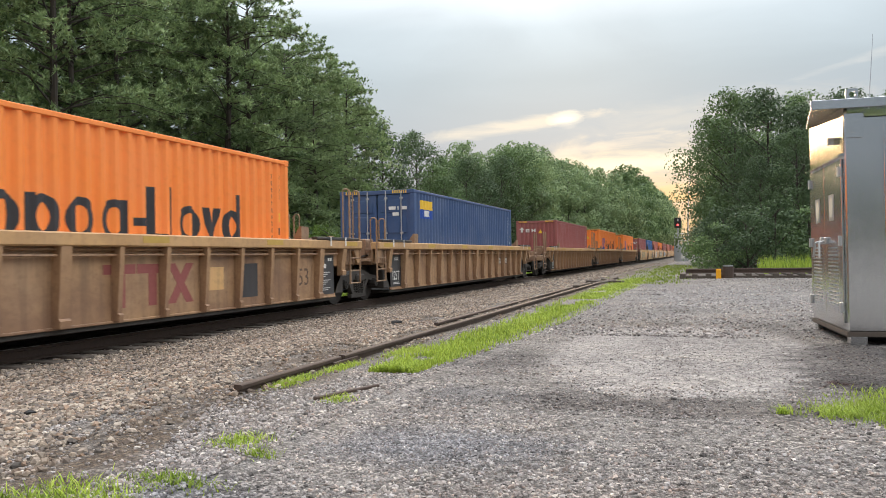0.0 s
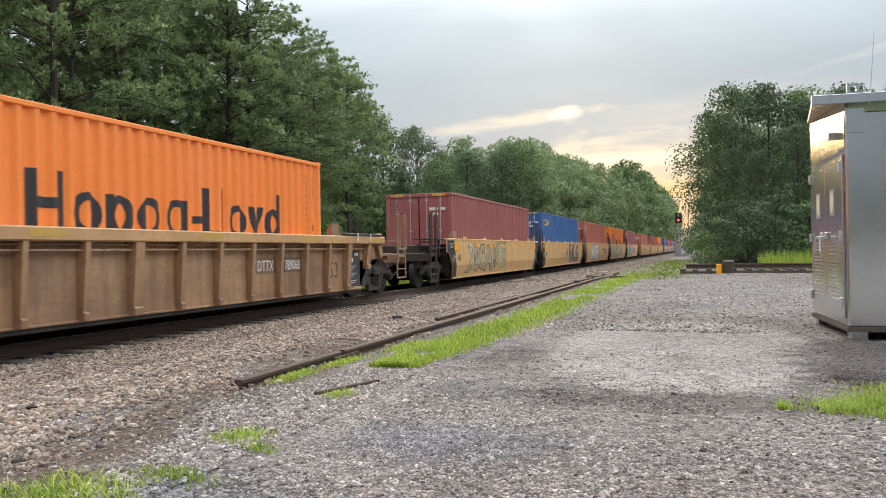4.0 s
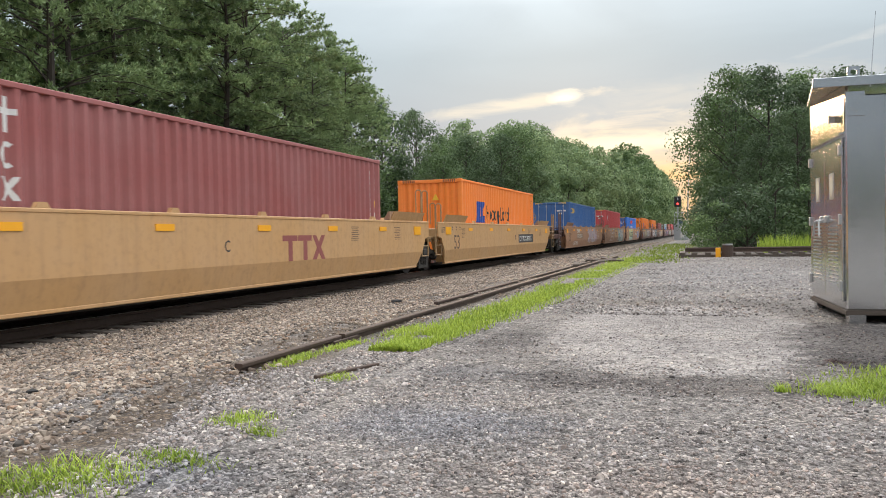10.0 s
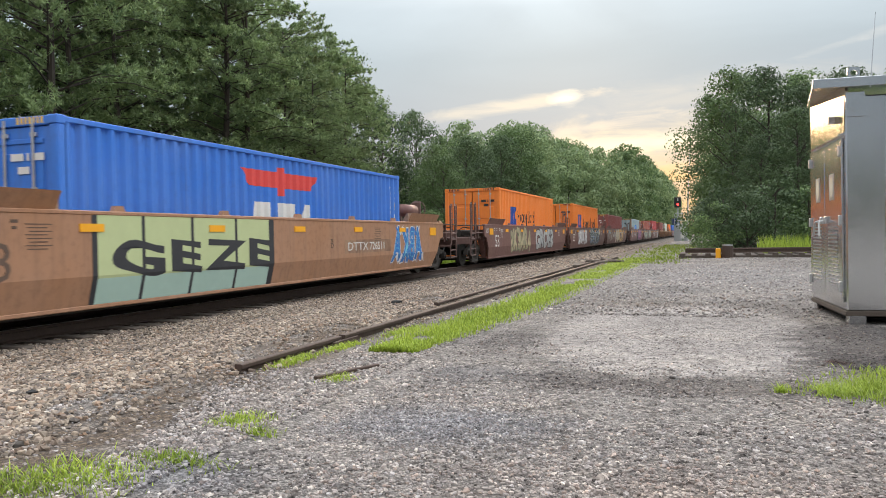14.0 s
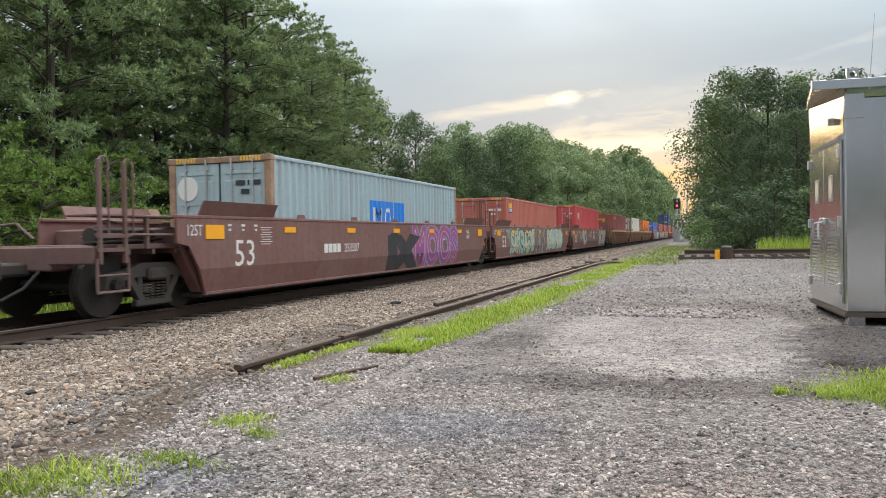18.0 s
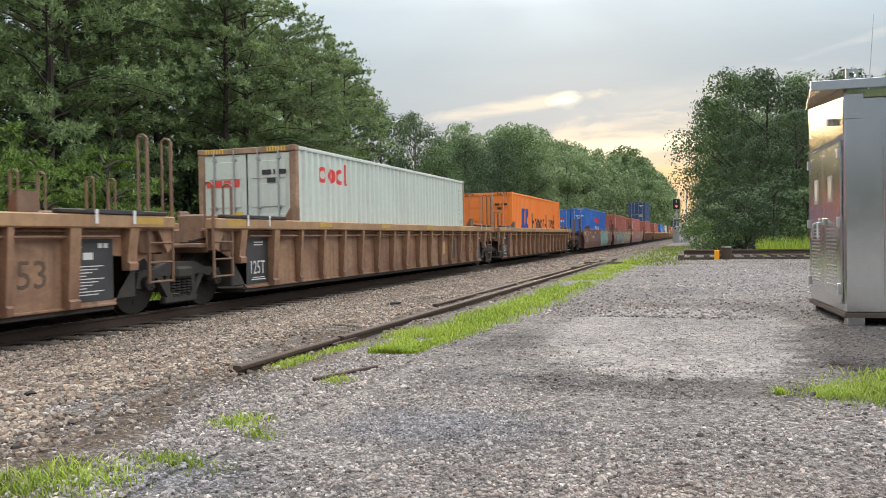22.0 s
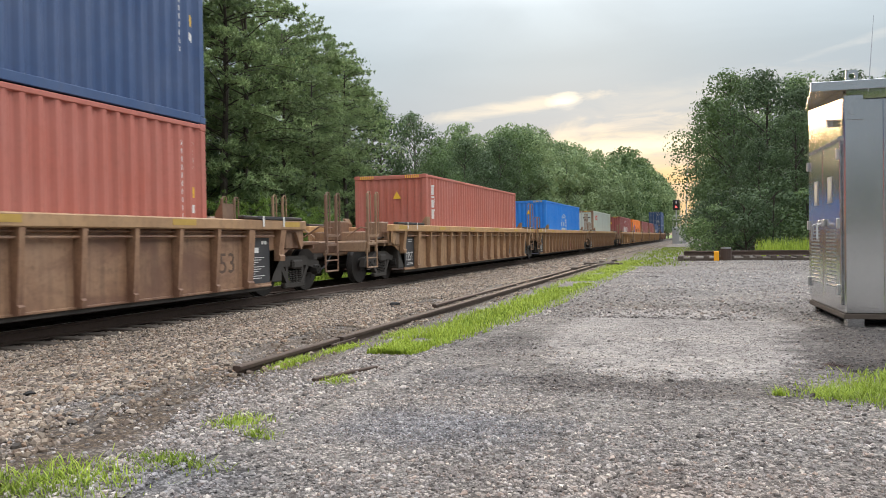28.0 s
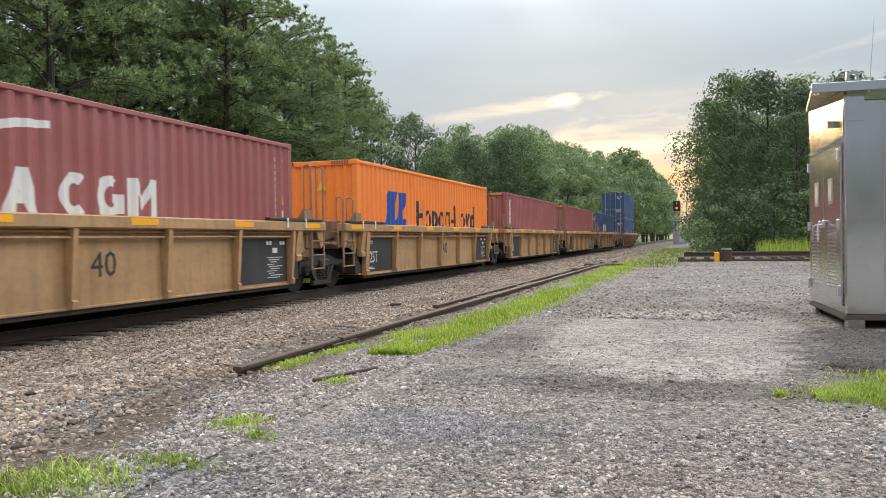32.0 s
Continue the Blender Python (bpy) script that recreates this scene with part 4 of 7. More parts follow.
def word_bars(parent, y, z, h, widths, mat, x, shapes="", name="logo_lettering", wall=True, weight=1.0):
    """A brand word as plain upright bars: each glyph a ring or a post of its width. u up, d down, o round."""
    s = Shape()
    at = y
    for k, w in enumerate(widths):
        c = shapes[k] if k < len(shapes) else "o"
        t = min(0.3 * w, 0.2 * h + 0.02) * weight
        z0, z1 = z, z + h
        if c == "l":
            z1 = z + h * 1.45
            rects = [(at, at + t * 1.1, z0, z1)]
        elif c == "L":
            rects = [(at, at + t * 1.1, z0, z + h * 1.4), (at + t * 1.1, at + w, z0, z0 + t)]
        elif c == "y":
            rects = []
            drape(s, [(at, z1), (at + t, z1), (at + w * 0.5 + t * 0.6, z0), (at + w * 0.5 - t * 0.4, z0)], 0.001)
            drape(s, [(at + w - t, z1), (at + w, z1), (at + w * 0.5 - t * 0.3, z0 - h * 0.4), (at + w * 0.5 - t * 1.3, z0 - h * 0.4)], 0.0018)
        elif c == "-":
            rects = [(at, at + w, z + h * 0.40, z + h * 0.60)]
        elif c == "H":
            z1 = z + h * 1.4
            rects = [(at, at + t, z0, z1), (at + w - t, at + w, z0, z1), (at, at + w, (z0 + z1) / 2 - t / 2, (z0 + z1) / 2 + t / 2)]
        elif c == "n":
            rects = [(at, at + t, z0, z1), (at + w - t, at + w, z0, z1), (at, at + w, z1 - t, z1)]
        elif c == "p":
            rects = [(at, at + t, z0 - h * 0.4, z1), (at + w - t, at + w, z0, z1), (at, at + w, z1 - t, z1), (at, at + w, z0, z0 + t)]
        elif c == "g":
            rects = [(at, at + t, z0, z1), (at + w - t, at + w, z0 - h * 0.4, z1), (at, at + w, z1 - t, z1), (at, at + w, z0, z0 + t)]
        elif c == "d":
            rects = [(at, at + t, z0, z1), (at + w - t, at + w, z0, z + h * 1.45), (at, at + w, z1 - t, z1), (at, at + w, z0, z0 + t)]
        elif c == "c":
            rects = [(at, at + t, z0, z1), (at, at + w, z1 - t, z1), (at, at + w, z0, z0 + t)]
        elif c == "A":
            rects = []
            for q in (0, 1):
                p0, p1 = (at, at + w / 2) if q == 0 else (at + w, at + w / 2)
                d = t if q == 0 else -t
                poly = [(p0, z0), (p0 + d, z0), (p1 + d / 2, z1), (p1 - d / 2, z1)]
                drape(s, poly, q * 0.0006)
            rects.append((at + w * 0.25, at + w * 0.75, z0 + h * 0.25, z0 + h * 0.25 + t * 0.8))
        elif c == "M":
            rects = [(at, at + t, z0, z1), (at + w - t, at + w, z0, z1)]
            drape(s, [(at + t * 0.3, z1), (at + w / 2, z0 + h * 0.2), (at + w / 2, z0 + h * 0.55), (at + t, z1)])
            drape(s, [(at + w - t * 0.3, z1), (at + w / 2, z0 + h * 0.2), (at + w / 2, z0 + h * 0.55), (at + w - t, z1)])
        elif c == " ":
            rects = []
        elif c == "i":
            rects = [(at, at + w, z0, z1)]
        else:
            rects = [(at, at + t, z0, z1), (at + w - t, at + w, z0, z1), (at, at + w, z1 - t, z1), (at, at + w, z0, z0 + t)]
        if wall and c in "opgdcG":
            # a round bowl, with the stem that the glyph has
            oy, oz, q = w / 2, h / 2, 20
            for j in range(q):
                a0, a1 = 2 * math.pi * j / q, 2 * math.pi * (j + 1) / q
                if c in "cG" and (a0 < 0.7 or a1 > 2 * math.pi - 0.7):
                    continue
                ring = [(at + oy + r * math.cos(a) * oy, z + oz + math.sin(a) * (oz - (0 if r == 1 else t * 0.8))) for r, a in ((1, a0), (1, a1), (1 - t / oy, a1), (1 - t / oy, a0))]
                drape(s, ring, 0.001)
            rects = [e for e in rects if e[3] - e[2] > h * 1.1] if c != "G" else [(at + w * 0.55, at + w, z + h * 0.36, z + h * 0.36 + t * 0.7), (at + w - t, at + w, z + h * 0.1, z + h * 0.36)]
        for j, (y0, y1, a, b) in enumerate(rects):
            if wall:
                drape(s, [(y0, a), (y1, a), (y1, b), (y0, b)], 0.0018 + j * 0.0008)
            else:
                s.box(x, x + 0.004 + j * 0.0007, y0, y1, a, b)
        at += w * 1.22
    return tagged(part(name, s, mat, parent), kind="stuff")


def corrugated(y0, y1, z0, z1, n, depth, axis_x, sgn):
    """A trapezoid-ribbed steel wall in the plane x = axis_x, ribs upright, sunk towards -sgn."""
    s = Shape()
    p = (y1 - y0) / n
    line = []
    for k in range(n):
        a = y0 + k * p
        line += [(a, 0), (a + p * 0.27, 0), (a + p * 0.5, depth), (a + p * 0.77, depth)]
    line += [(y1, 0)]
    v = [(axis_x - sgn * d, y, z) for y, d in line for z in (z0, z1)]
    v += [(axis_x - sgn * (depth + 0.03), y, z) for y, z in ((y0, z0), (y0, z1), (y1, z0), (y1, z1))]
    m = len(line)
    f = [(2 * k, 2 * k + 2, 2 * k + 3, 2 * k + 1) for k in range(m - 1)]
    f.append((2 * m, 2 * m + 1, 2 * m + 3, 2 * m + 2))
    s.v, s.f = v, f
    return s


CL, CW = 12.192, 2.438


def container(mat, height, face, label, group="containers on the freight train"):
    """A forty-foot box. face: D doors to the front, E a ribbed end wall. Its base is at z = 0, centre at the origin."""
    box = thing("shipping_container", label, "container", group)
    h, hl, hw = height, CL / 2, CW / 2
    trim = "frame_rust" if mat in ("white", "pale_blue") else mat
    for sx in (-1, 1):
        part("side_wall", cached(("wall", mat, h, sx), lambda: corrugated(-hl + 0.15, hl - 0.15, 0.14, h - 0.08, 42, 0.054, sx * (hw - 0.012), sx).mesh("side_wall", mat)), mat, box)
        a, b = sorted((sx * (hw - 0.07), sx * hw))
        part("top_rail", cached(("trail", mat, h, sx), lambda: Shape().box(a, b, -hl + 0.1, hl - 0.1, h - 0.09, h - 0.01, 0.01).mesh("top_rail", mat)), mat, box)
        part("bottom_rail", cached(("brail", mat, h, sx), lambda: Shape().box(a, b, -hl + 0.1, hl - 0.1, 0.01, 0.15, 0.01).mesh("bottom_rail", mat)), mat, box)
        for sy in (-1, 1):
            def post(q=sx, w=sy):
                x0, x1 = sorted((q * (hw - 0.16), q * hw))
                y0, y1 = sorted((w * (hl - 0.14), w * hl))
                s = Shape().box(x0, x1, y0, y1, 0.12, h - 0.12, 0.015)
                s.box(x0 - 0.004, x1 + 0.004, y0 - 0.012, y1 + 0.012, 0, 0.12, 0.012)
                s.box(x0 - 0.004, x1 + 0.004, y0 - 0.012, y1 + 0.012, h - 0.12, h + 0.004, 0.012)
                return s.mesh("corner_post", trim)
            part("corner_post", cached(("post", mat, h, sx, sy), post), mat, box)
    def roof():
        s = Shape()
        n = 44
        y0, y1 = -hl + 0.12, hl - 0.12
        p = (y1 - y0) / n
        line = []
        for k in range(n):
            a = y0 + k * p
            line += [(a, 0), (a + p * 0.3, 0), (a + p * 0.5, -0.02), (a + p * 0.8, -0.02)]
        line.append((y1, 0))
        s.v = [(x, y, h - 0.02 + z) for y, z in line for x in (-hw + 0.05, hw - 0.05)]
        s.f = [(2 * k, 2 * k + 1, 2 * k + 3, 2 * k + 2) for k in range(len(line) - 1)]
        return s.mesh("roof", mat)
    part("roof", cached(("roof", mat, h), roof), mat, box)
    part("base", cached(("base", h), lambda: Shape().box(-hw + 0.05, hw - 0.05, -hl + 0.1, hl - 0.1, 0.03, 0.13).mesh("base", "truck")), "truck", box)
    for sy, kind in ((-1, face), (1, "E" if face == "D" else "D")):
        for nm, z0, z1 in (("header", h - 0.13, h - 0.005), ("sill", 0.01, 0.14)):
            head = Shape().box(-hw + 0.1, hw - 0.1, min(sy * (hl - 0.09), sy * hl), max(sy * (hl - 0.09), sy * hl), z0, z1, 0.01)
            part(nm, cached((nm, mat, h, sy), lambda: head.mesh(nm, trim)), mat, box)
        if kind == "E":
            def wall(w=sy):
                s = corrugated(-hw + 0.14, hw - 0.14, 0.13, h - 0.12, 9, 0.045, w * (hl - 0.02), w)
                s.v = [(y, x, z) for x, y, z in s.v]
                return s.mesh("end_wall", mat)
            part("end_wall", cached(("ewall", mat, h, sy), wall), mat, box)
            if sy < 0:
                tri = Shape().prism([(0.1, h - 0.75), (0.36, h - 0.75), (0.23, h - 0.52)], "y", -hl - 0.004, -hl + 0.012)
                part("warning_label", cached(("tri", h), lambda: tri.mesh("warning_label", "yellow_mark")), "yellow_mark", box)
        else:
            for dx in (-1, 1):
                def leaf(d=dx, w=sy):
                    s = Shape()
                    x0, x1 = sorted((d * 0.02, d * (hw - 0.14)))
                    yo = w * (hl - 0.03)
                    a, b = sorted((yo, yo - w * 0.04))
                    s.box(x0, x1, a, b, 0.15, h - 0.14, 0.01)
                    return s.mesh("door", mat)
                door = part("door", cached(("door", mat, h, dx, sy), leaf), mat, box)
                for z0, z1 in ((0.32, 0.8), (0.95, 1.45), (1.6, 2.1), (2.22, h - 0.3)):
                    if sy > 0:
                        break
                    x0, x1 = sorted((dx * 0.14, dx * (hw - 0.26)))
                    yo = -hl + 0.03
                    part("door_panel", cached(("panel", mat, h, dx, z0), lambda: Shape().box(x0, x1, yo - 0.018, yo, z0, z1, 0.016).mesh("door_panel", mat)), mat, door)
                for rx in (0.30, 0.80):
                    def rod(d=dx * rx, w=sy):
                        s = Shape()
                        y = w * (hl + 0.012)
                        s.tube((d, y, 0.06), (d, y, h - 0.04), 0.019, n=8)
                        for z in (0.25, 0.9, 1.6, h - 0.25):
                            s.box(d - 0.05, d + 0.05, min(y, y - w * 0.04), max(y, y - w * 0.04), z - 0.03, z + 0.03, 0.006)
                        s.box(min(d, d - 0.35 * (1 if d > 0 else -1)), max(d, d - 0.35 * (1 if d > 0 else -1)), y - 0.012, y + 0.012, 1.0, 1.04)
                        return s.mesh("lock_rod", "lock_rod")
                    part("lock_rod", cached(("rod", h, dx, rx, sy), rod), "lock_rod", door)
    # serial number and size code, as plain bars; small plates near the rear edge of the near side
    x = hw - 0.008
    col = "white_mark" if mat not in ("white", "pale_blue", "orange") else "black_mark"
    rects = [(hl - 0.66, hl - 0.61, h - 0.42 - k * 0.135, h - 0.33 - k * 0.135) for k in range(11)]
    rects += [(hl - 0.36, hl - 0.31, h - 0.42 - k * 0.135, h - 0.33 - k * 0.135) for k in range(4)]
    wall_marks(box, "serial_number", col, rects)
    wall_marks(box, "data_plate", "yellow_mark", [(hl - 0.38, hl - 0.26, 1.62, 1.80)])
    wall_marks(box, "data_plate", col, [(hl - 0.40, hl - 0.26, 1.36, 1.50)])
    if face == "D":
        y = -hl + 0.02
        marks(box, "serial_number", col, [(0.40, 0.62, h - 0.60, h - 0.50), (0.68, 0.72, h - 0.60, h - 0.50), (0.82, 0.98, h - 0.60, h - 0.50), (0.52, 0.72, h - 0.78, h - 0.68)] +
              [(0.35, 0.9 - 0.1 * (k % 2), 0.95 - k * 0.07, 0.985 - k * 0.07) for k in range(5)], y - 0.02, "y")
    hz = [(-hw + 0.2 + k * 0.07, -hw + 0.235 + k * 0.07, h - 0.105, h - 0.012) for k in range(7)] + [(hw - 0.7 + k * 0.07, hw - 0.665 + k * 0.07, h - 0.105, h - 0.012) for k in range(7)]
    marks(box, "hazard_stripes", "yellow_mark" if mat != "orange" else "black_mark", hz, -hl, "y")
    return box


BLOBS = {}


def glyph_sheet(ch, grow):
    """The flat outline of one character, swollen by grow: corners and faces."""
    key = (ch, grow)
    if key not in BLOBS:
        cu = bpy.data.curves.new("writing", "FONT")
        cu.body, cu.size, cu.offset, cu.resolution_u = ch, 1.0, grow, 6
        ob = bpy.data.objects.new("writing", cu)
        me = bpy.data.meshes.new_from_object(ob)
        bpy.data.objects.remove(ob)
        BLOBS[key] = ([(p.co.x, p.co.y) for p in me.vertices], [tuple(q.vertices) for q in me.polygons])
        bpy.data.meshes.remove(me)
    return BLOBS[key]


def on_side(shape, poly, lift):
    """Lays a convex polygon of (y, z) on the folded side of a smooth car."""
    fold, x = 0.66, BASE_X + lift
    poly = [(y, max(0.25, min(1.545, z))) for y, z in poly]
    for sg in (1, -1):
        out = []
        for m, n in zip(poly, poly[1:] + poly[:1]):
            dm, dn = sg * (m[1] - fold), sg * (n[1] - fold)
            if dm >= 0:
                out.append(m)
            if (dm > 0) != (dn > 0) and abs(dm - dn) > 1e-9:
                out.append((m[0] + (n[0] - m[0]) * dm / (dm - dn), fold))
        if len(out) > 2:
            shape.add([(x - (0.10 * (fold - z) / (fold - 0.24) if z < fold else 0.0), y, z) for y, z in out], [tuple(range(len(out)))])


def sprayed(car, text, y0, y1, z0, z1, layers, seed, cloud="", wild=0.12, lap=0.10, mirrored=False, spikes=0):
    """A sprayed piece: fat letters that lean and overlap. layers: (swelling, material) from the outer edge inwards."""
    rng = random.Random(seed)
    if cloud:
        s = Shape()
        n = max(3, int((y1 - y0) / 0.42))
        for k in range(n):
            cy, cz, r = y0 + (y1 - y0) * k / (n - 1), rng.uniform(z0 + 0.2, z1 - 0.2), rng.uniform(0.42, 0.62)
            on_side(s, [(cy + r * math.cos(a * 0.5236) * 0.8, cz + r * math.sin(a * 0.5236) * rng.uniform(0.85, 1.1)) for a in range(12)], 0.0006 + 0.0003 * (k % 4))
        tagged(part("graffiti_cloud", s, cloud, car), kind="stuff")
    sheets = [Shape() for _ in layers]
    spans = []
    for ch in text:
        base, _ = glyph_sheet(ch, 0.0)
        spans.append((min(p[0] for p in base), max(p[0] for p in base), min(p[1] for p in base), max(p[1] for p in base)))
    gap = 0.16
    sy = (y1 - y0) / sum(q[1] - q[0] + gap for q in spans)
    centre = y0
    for k, (ch, (u0, u1, v0, v1)) in enumerate(zip(text, spans)):
        cw = (u1 - u0 + gap) * sy
        mid, centre = centre + cw / 2, centre + cw
        lean, up, tilt = rng.uniform(-wild, wild), rng.uniform(-0.5, 0.5) * wild, rng.uniform(-1, 1) * wild
        zz0, zz1 = z0 + 0.09 + up * 0.4, z1 - 0.09 + up * 0.6
        sz = (zz1 - zz0) / (v1 - v0)
        fat = 1 + lap * 0.35 * rng.uniform(0.7, 1.2)
        flip = -1 if mirrored and rng.random() < 0.6 else 1

        def at(u, v):
            a = (u - (u0 + u1) / 2) * sy * fat * flip
            b = (v - v0) * sz
            return mid + a + lean * (b - (zz1 - zz0) / 2), zz0 + b + tilt * a + 0.04 * math.sin(5 * a + seed)
        for j, (grow, _) in enumerate(layers):
            pts, faces = glyph_sheet(ch, grow)
            for q in faces:
                on_side(sheets[j], [at(*pts[i]) for i in q], 0.003 + k * 0.0014 + j * 0.0003)
        for _ in range(spikes):
            cy, top = mid + cw * (rng.random() - 0.5), rng.random() < 0.5
            cz, tip = ((z1 - 0.25, z1 + 0.05) if top else (z0 + 0.25, z0 - 0.05))
            for j in range(min(2, len(layers))):
                g = 0.13 - 0.045 * j
                on_side(sheets[j], [(cy - g, cz), (cy + g, cz), (cy + rng.choice((-0.3, 0.3)), tip)], 0.0028 + k * 0.0014 + j * 0.0003)
    for j, ((_, mat), s) in enumerate(zip(layers, sheets)):
        tagged(part("graffiti_outline" if j < len(layers) - 1 else "graffiti_fill", s, mat, car), kind="stuff")


def tag_scrawl(car, y0, y1, z0, z1, mat, seed, x=None, r=0.012):
    """A thin sprayed scribble of loops and hooks."""
    rng = random.Random(seed)
    x = (BASE_X if x is None else x) + 0.003
    loops = max(3, int((y1 - y0) / 0.22))
    pts = []
    for k in range(loops):
        cy, wide = y0 + (y1 - y0) * (k + 0.5) / loops, (y1 - y0) / loops * rng.uniform(0.45, 0.8)
        lo, hi = z0 + (z1 - z0) * rng.uniform(0.0, 0.25), z1 - (z1 - z0) * rng.uniform(0.0, 0.45)
        start, sweep = rng.uniform(2.0, 4.2), rng.choice((1, -1)) * rng.uniform(3.2, 6.6)
        for q in range(9):
            a = start + sweep * q / 8
            pts.append((cy + wide * math.cos(a) + 0.12 * (hi - lo) * math.sin(a), (lo + hi) / 2 + (hi - lo) / 2 * math.sin(a)))
    s = Shape()
    for k, (a, b) in enumerate(zip(pts, pts[1:])):
        dy, dz = b[0] - a[0], b[1] - a[1]
        ln = math.hypot(dy, dz) or 1e-3
        w = r * (0.8 + 0.4 * math.sin(k))
        oy, oz = -dz / ln * w, dy / ln * w
        s.add([(x, a[0] - oy, a[1] - oz), (x, b[0] - oy, b[1] - oz), (x, b[0] + oy, b[1] + oz), (x, a[0] + oy, a[1] + oz)], [(0, 1, 2, 3)])
    tagged(part("graffiti_tag", s, mat, car), kind="stuff")


FRAMES = [1.97, 21.52, 45.11, 64.74, 84.31, 106.04, 121.51, 136.88, 152.21, 167.78, 189.47, 208.89, 228.41, 251.85, 271.33, 290.94, 314.52, 334.13,
          353.59, 377.33, 396.8, 416.29, 439.83, 459.43, 479.1, 502.86, 522.4, 541.98, 565.17, 588.65, 608.23, 627.75, 649.24, 664.68, 680.19,
          695.65, 711.1, 734.2]
# box colour, front face, low box, car kind, car paint, front and rear joints
LOADS = [("orange", "E", 0, "rib", "car_tan", "A", "A"), ("navy", "D", 0, "rib", "car_tan", "A", "C"),
         ("maroon", "E", 0, "rib", "car_tan", "C", "A"), ("orange", "E", 0, "rib", "car_tan", "A", "A"), ("orange", "E", 0, "rib", "car_tan", "A", "C"),
         ("maroon", "D", 0, "s40", "car_yellow", "C", "A"), ("steel_blue", "D", 0, "s40", "car_yellow", "A", "A"), ("brick", "D", 0, "s40", "car_yellow", "A", "A"),
         ("orange", "E", 0, "s40", "car_yellow", "A", "A"), ("maroon", "E", 0, "s40", "car_yellow", "A", "C"),
         ("brick", "D", 0, "s53", "car_gold", "C", "A"), ("maroon", "E", 0, "s53", "car_gold", "A", "A"), ("orange", "E", 0, "s53", "car_gold", "A", "C"),
         ("steel_blue", "D", 0, "s53", "car_brown", "C", "A"), ("red", "D", 0, "s53", "car_brown", "A", "A"), ("royal", "D", 1, "s53", "car_brown", "A", "C"),
         ("orange", "D", 0, "s53", "car_oxide", "C", "A"), ("orange", "D", 0, "s53", "car_oxide", "A", "A"), ("maroon", "D", 1, "s53", "car_oxide", "A", "C"),
         ("pale_blue", "D", 1, "s53", "car_oxide", "C", "A"), ("brick", "D", 1, "s53", "car_oxide", "A", "A"), ("red", "D", 0, "s53", "car_oxide", "A", "C"),
         ("maroon", "E", 0, "rib", "car_dusty", "C", "A"), ("white", "D", 0, "rib", "car_dusty", "A", "A"), ("orange", "D", 0, "rib", "car_dusty", "A", "C"),
         ("royal", "D", 0, "s53", "car_rose", "C", "A"), ("brick", "E", 0, "s53", "car_rose", "A", "A"), ("brick", "E", 0, "s53", "car_rose", "A", "C"),
         ("brick", "E", 0, "rib", "car_dusty", "C", "C"), ("brick", "E", 0, "rib", "car_tan", "C", "A"), ("sky_blue", "E", 0, "rib", "car_tan", "A", "A"),
         ("white", "D", 0, "rib", "car_tan", "A", "C"), ("maroon", "E", 0, "r40", "car_sand", "C", "A"), ("orange", "E", 0, "r40", "car_sand", "A", "A"),
         ("maroon", "E", 0, "r40", "car_sand", "A", "A"), ("maroon", "E", 0, "r40", "car_sand", "A", "A"), ("navy", "D", 0, "r40", "car_sand", "A", "C"),
         ("navy", "D", 0, "rib", "car_dusty", "C", "C")]
COLOUR = {"orange": "bright orange", "maroon": "dull maroon", "brick": "faded brick-red", "red": "red", "navy": "dark navy blue", "steel_blue": "steel blue",
          "royal": "royal blue", "sky_blue": "bright blue", "white": "dirty white", "pale_blue": "pale blue-grey"}
CAR_WORD = {"car_tan": "tan", "car_dusty": "dusty brown", "car_yellow": "yellow", "car_gold": "golden tan", "car_sand": "sandy tan", "car_brown": "orange-brown", "car_oxide": "dark oxide-brown", "car_rose": "rose-brown"}
FLOOR = 0.255
MOVERS = []     # (thing, its place along the train at 0 s, its height)
CARS, BOXES = [], []


def build_train():
    for k, (first, load) in enumerate(zip(FRAMES, LOADS)):
        colour, face, low, kind, mat, front, rear = load
        mid = first + CL / 2
        if kind in ("rib", "r40"):
            lab = CAR_WORD[mat] + " steel well car with upright side posts and grime"
            car = ribbed_car(53 if kind == "rib" else 40, mat, "black_panel", front, rear, lab, kind == "r40")
            half = 9.75 if kind == "rib" else 7.72
        else:
            lab = CAR_WORD[mat] + " smooth-sided well car" + (" covered in sprayed graffiti" if k not in (10, 11, 12) else " with clean painted sides")
            car = smooth_car(53 if kind == "s53" else 40, mat, front, rear, lab, "grey_mark" if mat in ("car_gold", "car_brown") else "white_mark")
            half = 9.75 if kind == "s53" else 7.72
        wide = kind in ("rib", "s53")
        truck(car, -half if front == "A" else -half + (0.35 if wide else 0.2), mid)
        if rear == "C":
            truck(car, half - (0.35 if wide else 0.2), mid)
        CARS.append(car)
        MOVERS.append((car, mid, 0.0))
        h = 2.591 if low else 2.896
        lab = COLOUR[colour] + " corrugated shipping container " + ("with doors facing forward" if face == "D" else "with a ribbed end wall")
        b = container(colour, h, face, lab)
        BOXES.append(b)
        MOVERS.append((b, mid, FLOOR))
        if k in (28, 37):
            u = container("navy", 2.896, "D", "dark navy blue shipping container stacked on another container")
            BOXES.append(u)
            MOVERS.append((u, mid, FLOOR + 2.9))


build_train()


